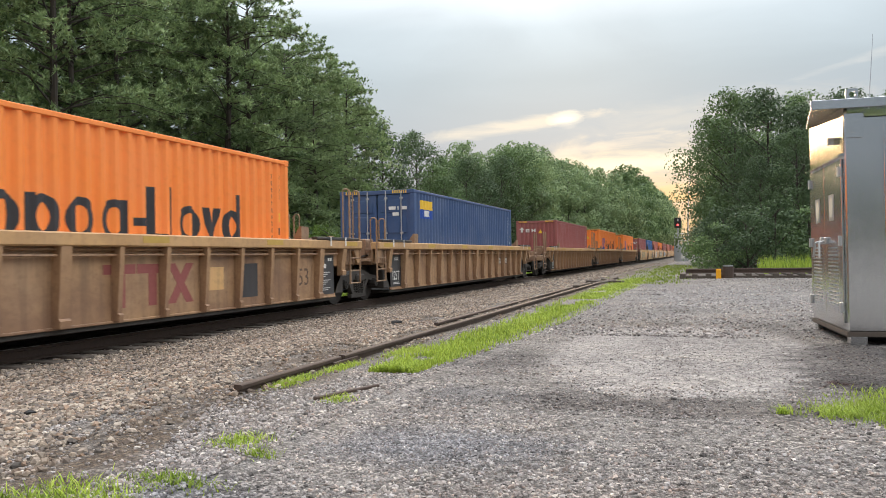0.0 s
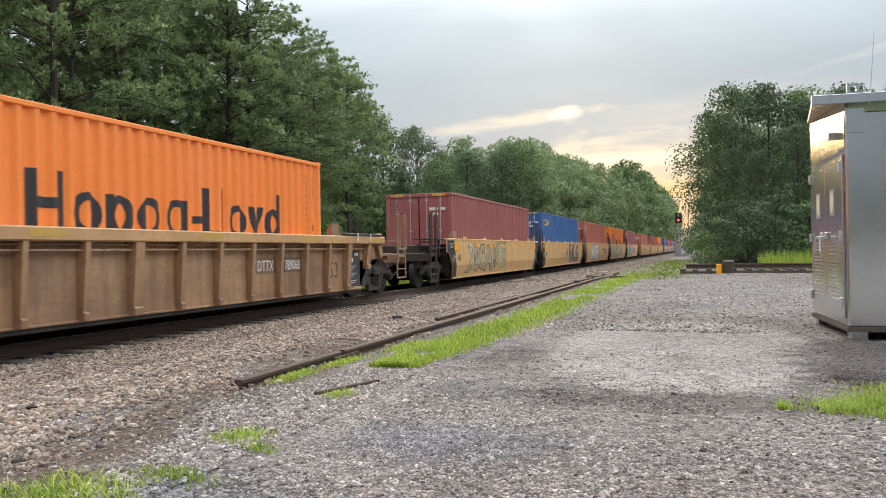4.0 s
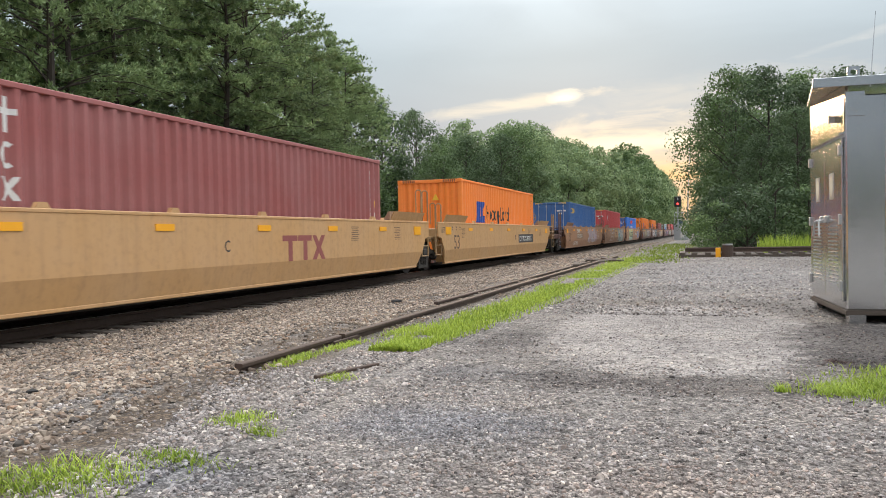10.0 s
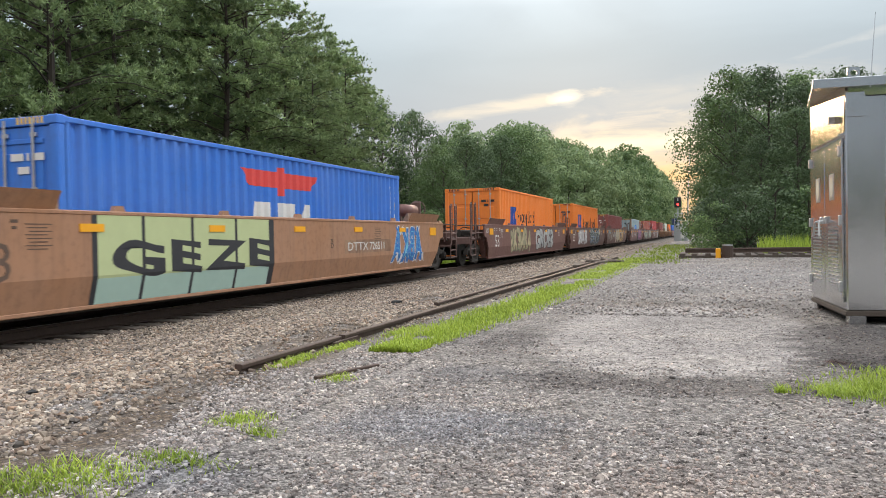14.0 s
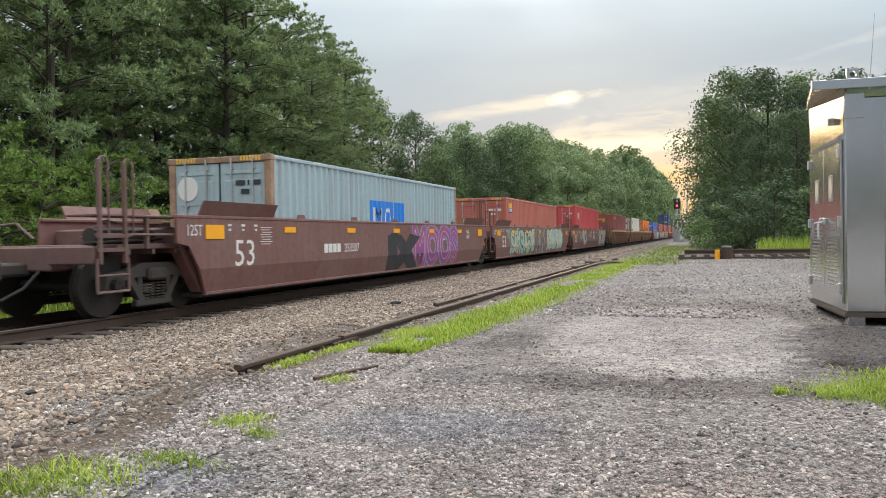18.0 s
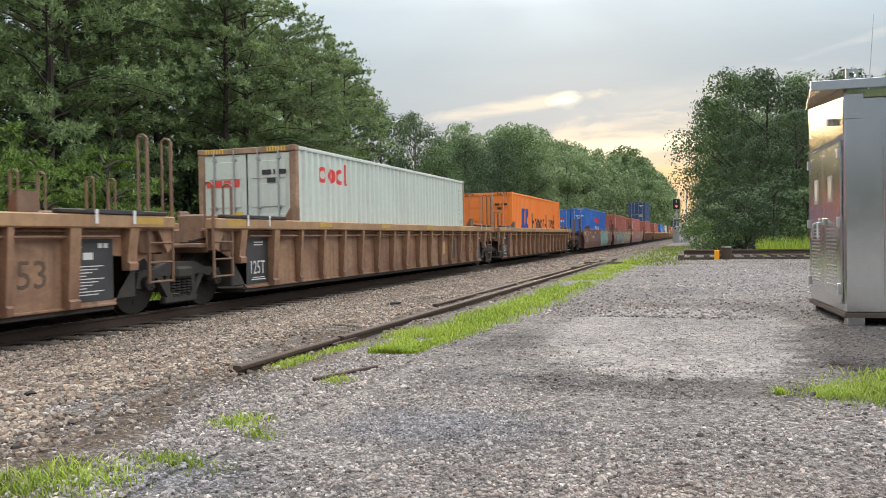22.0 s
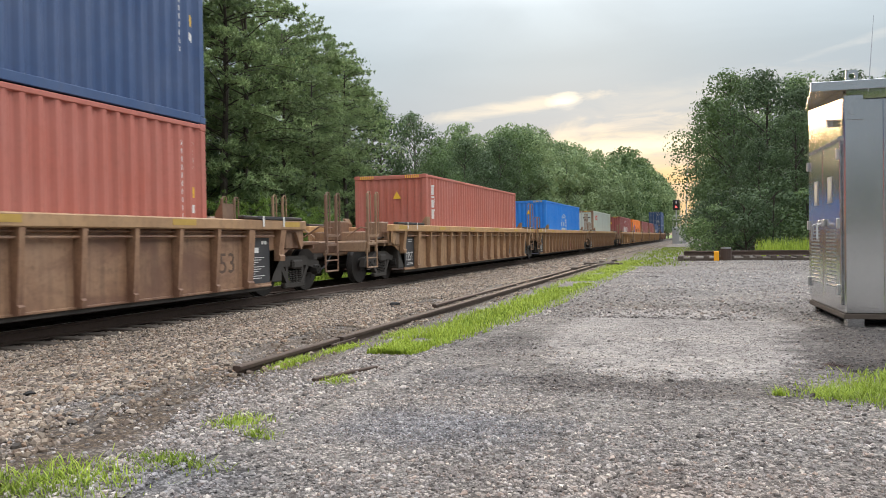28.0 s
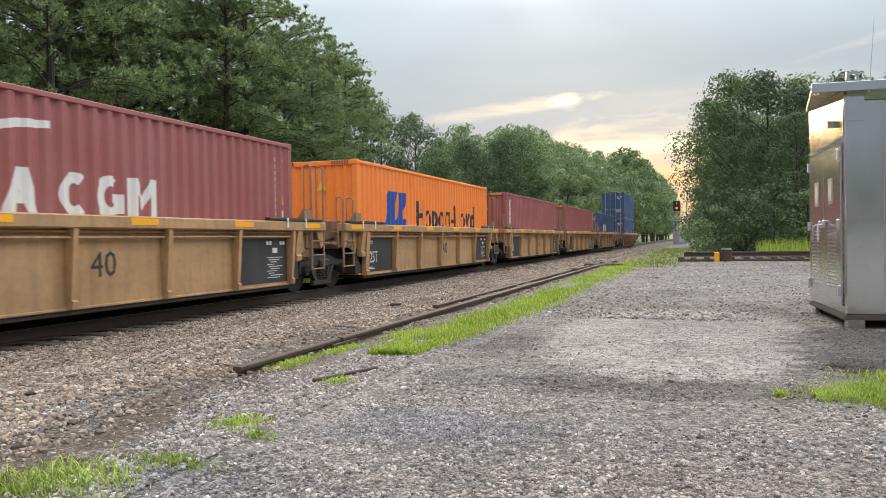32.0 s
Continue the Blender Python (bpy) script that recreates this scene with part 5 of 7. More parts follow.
# ---- lettering, logos and graffiti on single cars and boxes ----
def rider_logo(b, big=True):
    """The dark word and blue double-blade sign of the orange boxes, as plain shapes."""
    f = FLOOR
    if big:
        w = [0.62, 0.52, 0.54, 0.52, 0.54, 0.26, 0.46, 0.16, 0.54, 0.48, 0.54]
        word_bars(b, -1.83, 1.42 - f, 0.62, w, "black_mark", 0, "Hopog-Lloyd")
        y, z, k = -4.35, 1.35 - f, 1.0
    else:
        w = [0.35, 0.30, 0.32, 0.30, 0.32, 0.15, 0.27, 0.10, 0.32, 0.28, 0.32]
        word_bars(b, -2.69, 1.70 - f, 0.42, w, "black_mark", 0, "Hopog-Lloyd")
        y, z, k = -4.27, 1.60 - f, 0.72
    wall_marks(b, "logo", "blue_mark", [[(y, z), (y + 0.75 * k, z), (y + 0.95 * k, z + 1.12 * k), (y + 0.35 * k, z + 1.12 * k)], [(y + 0.75 * k, z), (y + 1.65 * k, z), (y + 1.7 * k, z + 0.38 * k), (y + 0.82 * k, z + 0.34 * k)],
                                        [(y + 0.92 * k, z + 0.34 * k), (y + 1.3 * k, z + 0.36 * k), (y + 1.75 * k, z + 1.12 * k), (y + 1.15 * k, z + 1.12 * k)]])


def plate_logo(b, y0, y1, z0, z1, low, high):
    """A small two-coloured square sign."""
    m = (z0 + z1) / 2
    wall_marks(b, "logo", low, [(y0, y1, z0, m)])
    wall_marks(b, "logo", high, [(y0, y1, m, z1)])
    wall_marks(b, "logo_lettering", "white_mark", [(y0 + (y1 - y0) * (0.12 + 0.2 * k), y0 + (y1 - y0) * (0.26 + 0.2 * k), z0 + (m - z0) * 0.25, m - (m - z0) * 0.1) for k in range(4)])


def door_words(b, rects, mat="white_mark"):
    marks(b, "logo_lettering", mat, rects, -CL / 2 + 0.004, "y")


def number_panel(car, y0, y1, z0, z1, number, x=None, dark="black_panel", mark="DTTX"):
    """Reporting mark as bars, and the number in figures, white on a dark patch."""
    x = BASE_X if x is None else x
    part("number_panel", Shape().box(x, x + 0.002, y0, y1, z0, z1), dark, car)
    h = (z1 - z0) * 0.62
    z = z0 + (z1 - z0) * 0.2
    w = (y1 - y0) * 0.40
    if mark:
        letters(car, mark, h * 1.42, "white_mark", (x + 0.005, y0 + (y1 - y0) * 0.05, z), squeeze=w / (h * 1.42 * 2.55), name="reporting_mark")
    else:
        word_bars(car, y0 + (y1 - y0) * 0.06, z, h, [w * 0.19] * 4, "white_mark", x + 0.002, "iiii", "reporting_mark", False)
    letters(car, number, h * 1.42, "white_mark", (x + 0.005, y0 + (y1 - y0) * 0.50, z), squeeze=(y1 - y0) * 0.44 / (h * 1.42 * 0.62 * len(number)), name="car_number")


def maker_mark(car, y0, y1, z0, z1, mat="ghost_mark", x=None):
    """The car owner's big faded mark: two T-shaped and one crossed bar."""
    x = BASE_X + 0.001 if x is None else x
    w, t = (y1 - y0) / 3.2, (z1 - z0) * 0.22
    s = Shape()
    for k in (0, 1):
        a = y0 + k * w * 1.05
        s.box(x, x + 0.003, a, a + w, z1 - t, z1)
        s.box(x, x + 0.003, a + w * 0.38, a + w * 0.66, z0, z1 - t - 0.001)
    a = y0 + 2.1 * w
    s.prism([(a, z0), (a + w * 0.3, z0), (a + w, z1), (a + w * 0.7, z1)], "x", x, x + 0.003)
    s.prism([(a + w * 0.7, z0), (a + w, z0), (a + w * 0.3, z1), (a, z1)], "x", x + 0.0005, x + 0.0035)
    tagged(part("owner_mark", s, mat, car), kind="stuff")


def block_piece(car):
    """Four pale block letters with dark counters."""
    x = BASE_X + 0.001
    y0, y1 = -5.7, -1.1
    def lay(name, mat, rects, lift):
        s = Shape()
        for a, b, z0, z1 in rects:
            for p, q in ((max(z0, 0.66), z1), (z0, min(z1, 0.66))):
                if q - p < 0.005:
                    continue
                d = lambda z: 0.0 if z >= 0.66 else -0.10 * (0.66 - z) / 0.42
                s.add([(x + lift + d(p), a, p), (x + lift + d(p), b, p), (x + lift + d(q), b, q), (x + lift + d(q), a, q)], [(0, 1, 2, 3)])
        part(name, s, mat, car)
    lay("graffiti_fill", "spray_lime", [(y0, y1, 0.62, 1.53)], 0.001)
    lay("graffiti_fill", "spray_mint", [(y0, y1, 0.26, 0.62)], 0.001)
    ink = [(y0 - 0.05, y0 + 0.05, 0.26, 1.53), (y1 - 0.1, y1 + 0.08, 0.26, 1.53)]
    for c in (-4.72, -3.55, -2.3):
        ink.append((c - 0.035, c + 0.035, 0.26, 1.53))
    lay("graffiti_outline", "spray_ink", ink, 0.003)
    sprayed(car, "GEZE", y0 + 0.25, y1 + 0.05, 0.56, 1.20, [(0.035, "spray_ink")], 9, wild=0.02, lap=0.0)


def decorate():
    B, C = BOXES, CARS
    f = FLOOR
    box = {}
    k = 0
    for i in range(len(LOADS)):
        box[i] = B[k]
        k += 2 if i in (28, 37) else 1
    for i in (0, 3, 4, 8, 17, 24, 33):
        rider_logo(box[i])
    for i in (12, 16):
        rider_logo(box[i], False)
    plate_logo(box[1], -5.45, -4.45, 2.30 - f, 2.86 - f, "blue_mark", "yellow_mark")
    plate_logo(box[7], -5.4, -5.02, 2.42 - f, 2.84 - f, "blue_mark", "yellow_mark")
    plate_logo(box[9], -5.5, -4.48, 2.32 - f, 2.86 - f, "blue_mark", "yellow_mark")
    plate_logo(box[20], -5.46, -5.02, 2.17 - f, 2.60 - f, "blue_mark", "yellow_mark")
    plate_logo(box[28], -5.6, -5.15, 2.46 - f, 2.90 - f, "blue_mark", "yellow_mark")
    for i, c in ((2, "white_mark"), (11, "white_mark")):
        door_words(box[i], [(-0.95, -0.82, 2.22, 2.5), (-1.02, -0.75, 2.38, 2.43), (-0.65, -0.58, 2.22, 2.42), (-0.58, -0.42, 2.36, 2.42), (-0.58, -0.42, 2.22, 2.27), (-0.58, -0.42, 2.29, 2.33), (-0.3, -0.22, 2.22, 2.42), (-0.14, -0.06, 2.22, 2.42), (-0.22, -0.14, 2.29, 2.35)], c)
    word_bars(box[11], -5.62, 2.05 - f, 0.34, [0.26], "white_mark", 0, "c")
    wall_marks(box[11], "logo_lettering", "white_mark", [(-5.55, -5.47, 2.5 - f, 2.95 - f), (-5.62, -5.36, 2.72 - f, 2.80 - f), [(-5.62, 1.65 - f), (-5.54, 1.65 - f), (-5.34, 1.95 - f), (-5.42, 1.95 - f)], [(-5.42, 1.65 - f), (-5.34, 1.65 - f), (-5.54, 1.95 - f), (-5.62, 1.95 - f)]])
    for i in (6, 13):
        word_bars(box[i], -5.6, 2.44 - f, 0.34, [0.28, 0.27, 0.28, 0.26, 0.28], "yellow_mark", 0, "cooco")
    for i in (14, 21):
        word_bars(box[i], -5.38, 2.2 - f, 0.46, [0.34, 0.34, 0.09], "white_mark", 0, "cAi")
        door_words(box[i], [(-0.95, -0.88, 1.95, 2.15), (-0.88, -0.74, 2.10, 2.15), (-0.88, -0.74, 1.95, 2.0), (-0.62, -0.5, 1.95, 2.15), (-0.42, -0.36, 1.95, 2.15)])
    for i in (15, 25):
        wall_marks(box[i], "logo", "red_mark", [[(-1.75, 2.48 - f), (-1.45, 2.16 - f), (0.95, 2.16 - f), (1.25, 2.48 - f)], [(-0.45, 2.58 - f), (-0.15, 2.58 - f), (-0.12, 2.0 - f), (-0.48, 2.0 - f)]])
        wall_marks(box[i], "logo_lettering", "white_mark", [[(-1.45, 1.2 - f), (-0.62, 1.2 - f), (-0.78, 1.86 - f), (-1.35, 1.86 - f)], [(-0.40, 1.2 - f), (0.25, 1.2 - f), (0.25, 1.86 - f), (-0.40, 1.86 - f)], [(0.36, 1.2 - f), (0.85, 1.2 - f), (0.85, 1.86 - f), (0.62, 1.86 - f)]])
        door_words(box[i], [(-0.95, -0.45, 2.12, 2.22)], "red_mark")
        door_words(box[i], [(-0.95, -0.8, 1.9, 2.08), (-0.74, -0.6, 1.9, 2.08), (-0.54, -0.46, 1.9, 2.08)])
    wall_marks(box[19], "logo", "sky_blue", [(-1.18, 1.15, 1.5 - f, 2.12 - f)])
    word_bars(box[19], -1.0, 1.42 - f, 0.52, [0.6, 0.5, 0.5], "white_mark", 0, "Mol")
    part("logo", Shape().tube((-0.75, -CL / 2 - 0.004, 1.95), (-0.75, -CL / 2 + 0.012, 1.95), 0.25, n=20), "white_mark", box[19])
    word_bars(box[22], -5.74, 2.55 - f, 0.30, [0.3, 0.28, 0.28, 0.28, 0.28], "yellow_mark", 0, "cooAn")
    door_words(box[22], [(-0.4 + 0.17 * q, -0.28 + 0.17 * q, 2.28, 2.44) for q in range(5)] + [(-0.95, -0.65, 2.15, 2.46)], "yellow_mark")
    for i in (23, 31):
        word_bars(box[i], -5.0, 2.42 - f, 0.36, [0.36, 0.36, 0.34, 0.16], "red_mark", 0, "oocL", weight=1.15)
        door_words(box[i], [(-1.0 + 0.22 * q, -0.83 + 0.22 * q, 2.05, 2.2) for q in range(4)], "red_mark")
        door_words(box[i], [(-0.4, -0.1, 1.2, 1.5)], "yellow_mark")
    for i in (26, 27, 29, 34):
        wall_marks(box[i], "logo_lettering", "white_mark", [(-5.56, -5.26, z - f, z + 0.06 - f) for z in (2.78, 2.42, 2.0)] + [(-5.45, -5.37, z - f, z + 0.25 - f) for z in (2.52, 2.12, 1.76)] + [(-5.56, -5.49, 2.22 - f, 2.42 - f), (-5.33, -5.26, 2.22 - f, 2.42 - f)])
    # bright blue box: an arc over a white word
    arc = []
    for q in range(12):
        a, b2 = math.pi * q / 12, math.pi * (q + 1) / 12
        for r0, r1 in ((0.62, 0.70), (0.38, 0.45)):
            arc.append([(-0.25 + r0 * math.cos(a) * 1.25, 2.08 - f + r0 * math.sin(a) * 0.62), (-0.25 + r1 * math.cos(a) * 1.25, 2.08 - f + r1 * math.sin(a) * 0.62), (-0.25 + r1 * math.cos(b2) * 1.25, 2.08 - f + r1 * math.sin(b2) * 0.62), (-0.25 + r0 * math.cos(b2) * 1.25, 2.08 - f + r0 * math.sin(b2) * 0.62)])
    wall_marks(box[30], "logo", "white_mark", arc)
    word_bars(box[30], -1.2, 1.75 - f, 0.30, [0.34, 0.36, 0.32, 0.34, 0.36], "white_mark", 0, "cocco")
    word_bars(box[30], -1.15, 1.48 - f, 0.20, [0.2] * 8, "white_mark", 0, "cHippinc".replace("H", "n"))
    word_bars(box[32], -2.42, 1.50 - f, 0.62, [0.54, 0.66, 0.58, 0.16, 0.54, 0.54, 0.66], "white_mark", 0, "cMA cGM", weight=1.3)
    wall_marks(box[32], "logo", "white_mark", [[(-1.5, 2.42 - f), (-1.2, 2.62 - f), (-0.7, 2.74 - f), (-0.2, 2.76 - f), (-0.2, 2.66 - f), (-0.7, 2.62 - f), (-1.2, 2.5 - f)]])
    wall_marks(box[36], "logo", "white_mark", [(-2.2, -1.2, 1.6 - f, 2.2 - f), (-0.9, -0.3, 1.6 - f, 2.2 - f)])

    # owner's marks and numbers on the cars
    for i in (0, 30):
        maker_mark(C[i], 0.83, 2.95, 0.44, 1.08, x=SKIN + 0.002)
    for i, n in ((1, "789088"), (4, "789068"), (22, "788072"), (24, "790511"), (31, "790634")):
        part("number_panel", Shape().box(SKIN, SKIN + 0.002, 3.36, 5.42, 0.75, 1.06), "end_brown", C[i])
        part("number_panel", Shape().box(SKIN, SKIN + 0.003, 4.06, 4.50, 0.75, 1.06), "black_panel", C[i])
        letters(C[i], "DTTX", 0.30, "white_mark", (SKIN + 0.005, 3.42, 0.80), squeeze=0.74, name="reporting_mark")
        letters(C[i], n, 0.30, "white_mark", (SKIN + 0.006, 4.44, 0.80), squeeze=0.70, name="car_number")
    for i in (0, 3, 23, 29, 30):
        part("patch", Shape().box(SKIN, SKIN + 0.003, 3.2, 3.75, 0.6, 1.0), "car_yellow", C[i], "pale repaint patch")
        part("patch", Shape().box(SKIN, SKIN + 0.003, 4.25, 4.85, 0.42, 1.05), "black_panel", C[i], "dark worn patch")
    maker_mark(C[7], 2.4, 5.0, 0.72, 1.16)
    maker_mark(C[8], 1.2, 3.0, 0.66, 1.14)
    number_panel(C[9], 0.2, 3.4, 0.72, 1.14, "750680")
    number_panel(C[10], -4.87, -1.66, 0.72, 1.14, "767323")
    number_panel(C[12], 1.86, 5.0, 0.74, 1.12, "767323")
    number_panel(C[13], -4.5, -1.8, 0.76, 1.12, "726511", dark="car_dusty")
    number_panel(C[15], 2.12, 4.93, 0.76, 1.08, "726511", dark="car_dusty")
    for i, t, y in ((10, "A", -1.3), (11, "C", -1.3), (12, "B", 1.2), (15, "B", 1.4), (25, "A", -1.4), (19, "A", 0.0)):
        letters(C[i], t, 0.30, "black_mark" if i < 13 else ("grey_mark" if i == 15 else "white_mark"), (BASE_X + 0.002, y, 0.90), squeeze=0.85)
    maker_mark(C[11], 0.67, 2.55, 0.66, 1.18)
    number_panel(C[18], -4.0, -1.7, 0.76, 1.08, "254410", dark="car_oxide", mark="")
    number_panel(C[19], -4.4, -2.1, 0.76, 1.08, "253507", dark="car_oxide", mark="")
    number_panel(C[25], -5.1, -3.0, 0.84, 1.14, "890291", dark="car_rose")
    # graffiti, car by car
    sprayed(C[5], "KSRAMBE", -5.0, 0.5, 0.42, 1.40, [(0.08, "spray_ink"), (0.05, "mix_sand")], 105, wild=0.25, mirrored=True)
    sprayed(C[6], "NALLG", 1.2, 4.7, 0.34, 1.50, [(0.085, "spray_chalk"), (0.06, "spray_ink"), (-0.04, "car_brown")], 106, wild=0.06, lap=0.3, spikes=1)
    letters(C[6], "THE", 0.22, "grey_mark", (BASE_X + 0.002, 0.35, 1.02), squeeze=0.8, name="graffiti_tag")
    letters(C[6], "BUFF", 0.26, "grey_mark", (BASE_X + 0.002, 0.25, 0.80), squeeze=0.8, name="graffiti_tag")
    tag_scrawl(C[6], -1.5, 0.8, 0.5, 1.0, "spray_ink", 3)
    sprayed(C[7], "AVAZE", -4.2, -0.6, 0.36, 1.46, [(0.1, "spray_cobalt"), (0.085, "spray_ink"), (0.068, "spray_chalk")], 107, wild=0.05, lap=0.35)
    tag_scrawl(C[7], -0.5, 0.4, 0.9, 1.1, "spray_ink", 5)
    sprayed(C[8], "SRGSKSCE", -5.2, 1.0, 0.32, 1.48, [(0.075, "spray_ink"), (0.055, "mix_sand"), (-0.036, "spray_cream")], 108, cloud="spray_chalk", wild=0.34, lap=1.1, mirrored=True, spikes=2)
    sprayed(C[9], "SIS", -5.3, -2.9, 0.38, 1.44, [(0.085, "spray_ink"), (0.065, "spray_teal"), (-0.04, "spray_ink")], 109, lap=0.35, wild=0.1)
    sprayed(C[9], "SVERY", -2.9, -0.2, 0.45, 1.42, [(0.075, "spray_magenta"), (0.05, "spray_pink")], 110, cloud="car_rose", wild=0.25, mirrored=True, lap=0.3)
    letters(C[13], "RELKANATOR", 0.34, "spray_chalk", (BASE_X + 0.002, -4.5, 1.17), squeeze=0.62, name="graffiti_tag")
    tag_scrawl(C[13], -6.1, -4.2, 0.36, 0.66, "spray_chalk", 7, BASE_X - 0.02, 0.022)
    sprayed(C[13], "CMUEKN", 0.6, 5.2, 0.46, 1.42, [(0.075, "spray_chalk"), (0.05, "spray_lilac"), (-0.036, "spray_pink")], 113, wild=0.22, lap=0.3, mirrored=True)
    tag_scrawl(C[13], 5.6, 6.8, 0.6, 1.4, "spray_chalk", 8)
    sprayed(C[14], "MUESTEB", -4.9, -1.4, 0.42, 1.42, [(0.085, "spray_chalk"), (0.05, "car_brown")], 114, wild=0.14, lap=0.3)
    part("patch", Shape().box(BASE_X, BASE_X + 0.003, -1.0, 1.9, 0.66, 1.34), "car_gold", C[14], "tan repaint patch")
    maker_mark(C[14], -0.3, 1.0, 0.86, 1.16, x=BASE_X + 0.004)
    sprayed(C[14], "JOMER", 1.9, 6.6, 0.32, 1.48, [(0.1, "spray_mint"), (0.085, "spray_ink"), (0.062, "mix_chrome")], 115, cloud="spray_teal", wild=0.2, lap=0.35, spikes=1)
    block_piece(C[15])
    sprayed(C[15], "AKBA", 5.1, 7.3, 0.42, 1.42, [(0.08, "spray_chalk"), (0.055, "spray_cobalt"), (-0.038, "spray_cyan")], 116, wild=0.3, mirrored=True, spikes=2)
    sprayed(C[16], "SKENRA", -5.1, -0.9, 0.42, 1.42, [(0.075, "spray_moss"), (0.05, "mix_sand")], 117, wild=0.25, mirrored=True)
    sprayed(C[16], "GROES", 0.2, 4.8, 0.42, 1.44, [(0.085, "spray_ink"), (0.06, "mix_chrome")], 118, mirrored=True, lap=0.25)
    sprayed(C[17], "SGRSECS", 0.2, 5.2, 0.32, 1.48, [(0.05, "spray_mint"), (0.03, "spray_ink"), (-0.01, "spray_chalk"), (-0.03, "spray_cobalt")], 119, cloud="spray_ink", wild=0.3, lap=0.6, mirrored=True)
    tagged(part("graffiti_tag", Shape().box(BASE_X + 0.014, BASE_X + 0.016, 0.6, 5.0, 1.19, 1.215).box(BASE_X + 0.014, BASE_X + 0.016, 0.4, 5.3, 0.92, 0.945), "spray_chalk", C[17]), kind="stuff")
    part("patch", Shape().box(BASE_X, BASE_X + 0.002, 4.9, 5.9, 1.05, 1.46), "spray_cream", C[17], "pale overpainted patch")
    sprayed(C[17], "SBOAKE", -5.5, -1.5, 0.42, 1.40, [(0.075, "spray_lilac"), (0.05, "spray_chalk")], 120, wild=0.2, mirrored=True)
    tag_scrawl(C[18], -6.3, -4.4, 0.4, 1.35, "spray_cream", 9, r=0.024)
    tag_scrawl(C[18], -3.3, -1.7, 0.6, 1.4, "spray_chalk", 10, r=0.016)
    tag_scrawl(C[18], -7.2, -6.0, 1.1, 1.5, "spray_cyan", 12, r=0.02)
    sprayed(C[18], "SOEB", -1.5, 1.3, 0.40, 1.42, [(0.08, "spray_clay"), (0.055, "spray_cream")], 121, cloud="spray_cream", mirrored=True, lap=0.2)
    sprayed(C[18], "TZM", 1.2, 5.4, 0.32, 1.50, [(0.1, "spray_cream"), (0.09, "spray_ink"), (0.068, "mix_gold")], 122, wild=0.12, lap=0.3, spikes=2)
    tagged(part("graffiti_tag", Shape().box(BASE_X + 0.009, BASE_X + 0.011, 1.2, 5.6, 1.20, 1.225).box(BASE_X + 0.009, BASE_X + 0.011, 1.2, 5.5, 0.93, 0.955), "spray_chalk", C[18]), kind="stuff")
    sprayed(C[19], "MOOS", 1.3, 5.5, 0.30, 1.50, [(0.115, "spray_lilac"), (0.095, "spray_cobalt"), (0.075, "spray_pink"), (0.066, "mix_plum"), (-0.036, "spray_pink")], 123, wild=0.05, lap=0.28)
    sprayed(C[19], "IX", -0.5, 1.4, 0.28, 1.2, [(0.12, "spray_ink")], 163, lap=0.5)
    sprayed(C[20], "SRKEAGB", -6.2, -1.3, 0.36, 1.46, [(0.08, "spray_ink"), (0.058, "mix_cream"), (-0.038, "spray_moss")], 124, cloud="spray_moss", wild=0.28, mirrored=True, lap=0.7, spikes=1)
    sprayed(C[20], "SUNS", -1.2, 2.05, 0.30, 1.52, [(0.115, "spray_cream"), (0.088, "spray_ink"), (0.072, "mix_dusk")], 125, cloud="spray_clay", wild=0.05, lap=0.32)
    sprayed(C[20], "PNENY", 2.1, 6.4, 0.38, 1.48, [(0.082, "spray_ink"), (0.066, "mix_cream")], 126, cloud="spray_mint", wild=0.08, lap=0.3)
    sprayed(C[21], "BO", -4.6, -2.6, 0.40, 1.46, [(0.1, "spray_ink"), (0.08, "mix_chrome")], 127, lap=0.3, mirrored=True)
    tag_scrawl(C[21], -5.6, -4.7, 0.8, 1.4, "spray_chalk", 13, r=0.016)
    tag_scrawl(C[21], -1.2, 0.2, 0.9, 1.35, "spray_chalk", 14, r=0.014)
    sprayed(C[21], "SiCOE", 4.5, 8.3, 0.32, 1.52, [(0.1, "spray_chalk"), (0.09, "spray_ink"), (0.066, "mix_chrome")], 128, wild=0.04, lap=0.32)
    letters(C[21], "WALL", 0.42, "spray_chalk", (BASE_X + 0.002, 1.05, 1.16), squeeze=0.66, name="graffiti_tag")
    letters(C[21], "HATES", 0.42, "spray_chalk", (BASE_X + 0.002, 1.15, 0.82), squeeze=0.66, name="graffiti_tag")
    sprayed(C[25], "BUNJiS", 0.9, 5.3, 0.32, 1.52, [(0.1, "spray_cyan"), (0.085, "spray_cobalt"), (0.064, "mix_sea")], 129, cloud="spray_cyan", wild=0.06, lap=0.35)
    sprayed(C[26], "KTERPS", -5.8, 1.2, 0.32, 1.52, [(0.085, "spray_ink"), (0.062, "mix_stone"), (-0.042, "spray_sand")], 131, cloud="spray_cyan", wild=0.2, lap=0.1, spikes=1)
    sprayed(C[26], "SEAN", 1.5, 4.6, 0.38, 1.46, [(0.085, "spray_ink"), (0.062, "mix_sand"), (-0.038, "spray_ink")], 132, cloud="spray_clay", wild=0.15, lap=0.3)
    sprayed(C[26], "KORS", 4.5, 7.4, 0.38, 1.44, [(0.085, "spray_ink"), (0.06, "mix_sand")], 133, cloud="spray_clay", wild=0.25, lap=0.3, mirrored=True, spikes=1)
    tag_scrawl(C[27], -3.6, -1.8, 0.6, 1.4, "spray_lilac", 15, r=0.02)
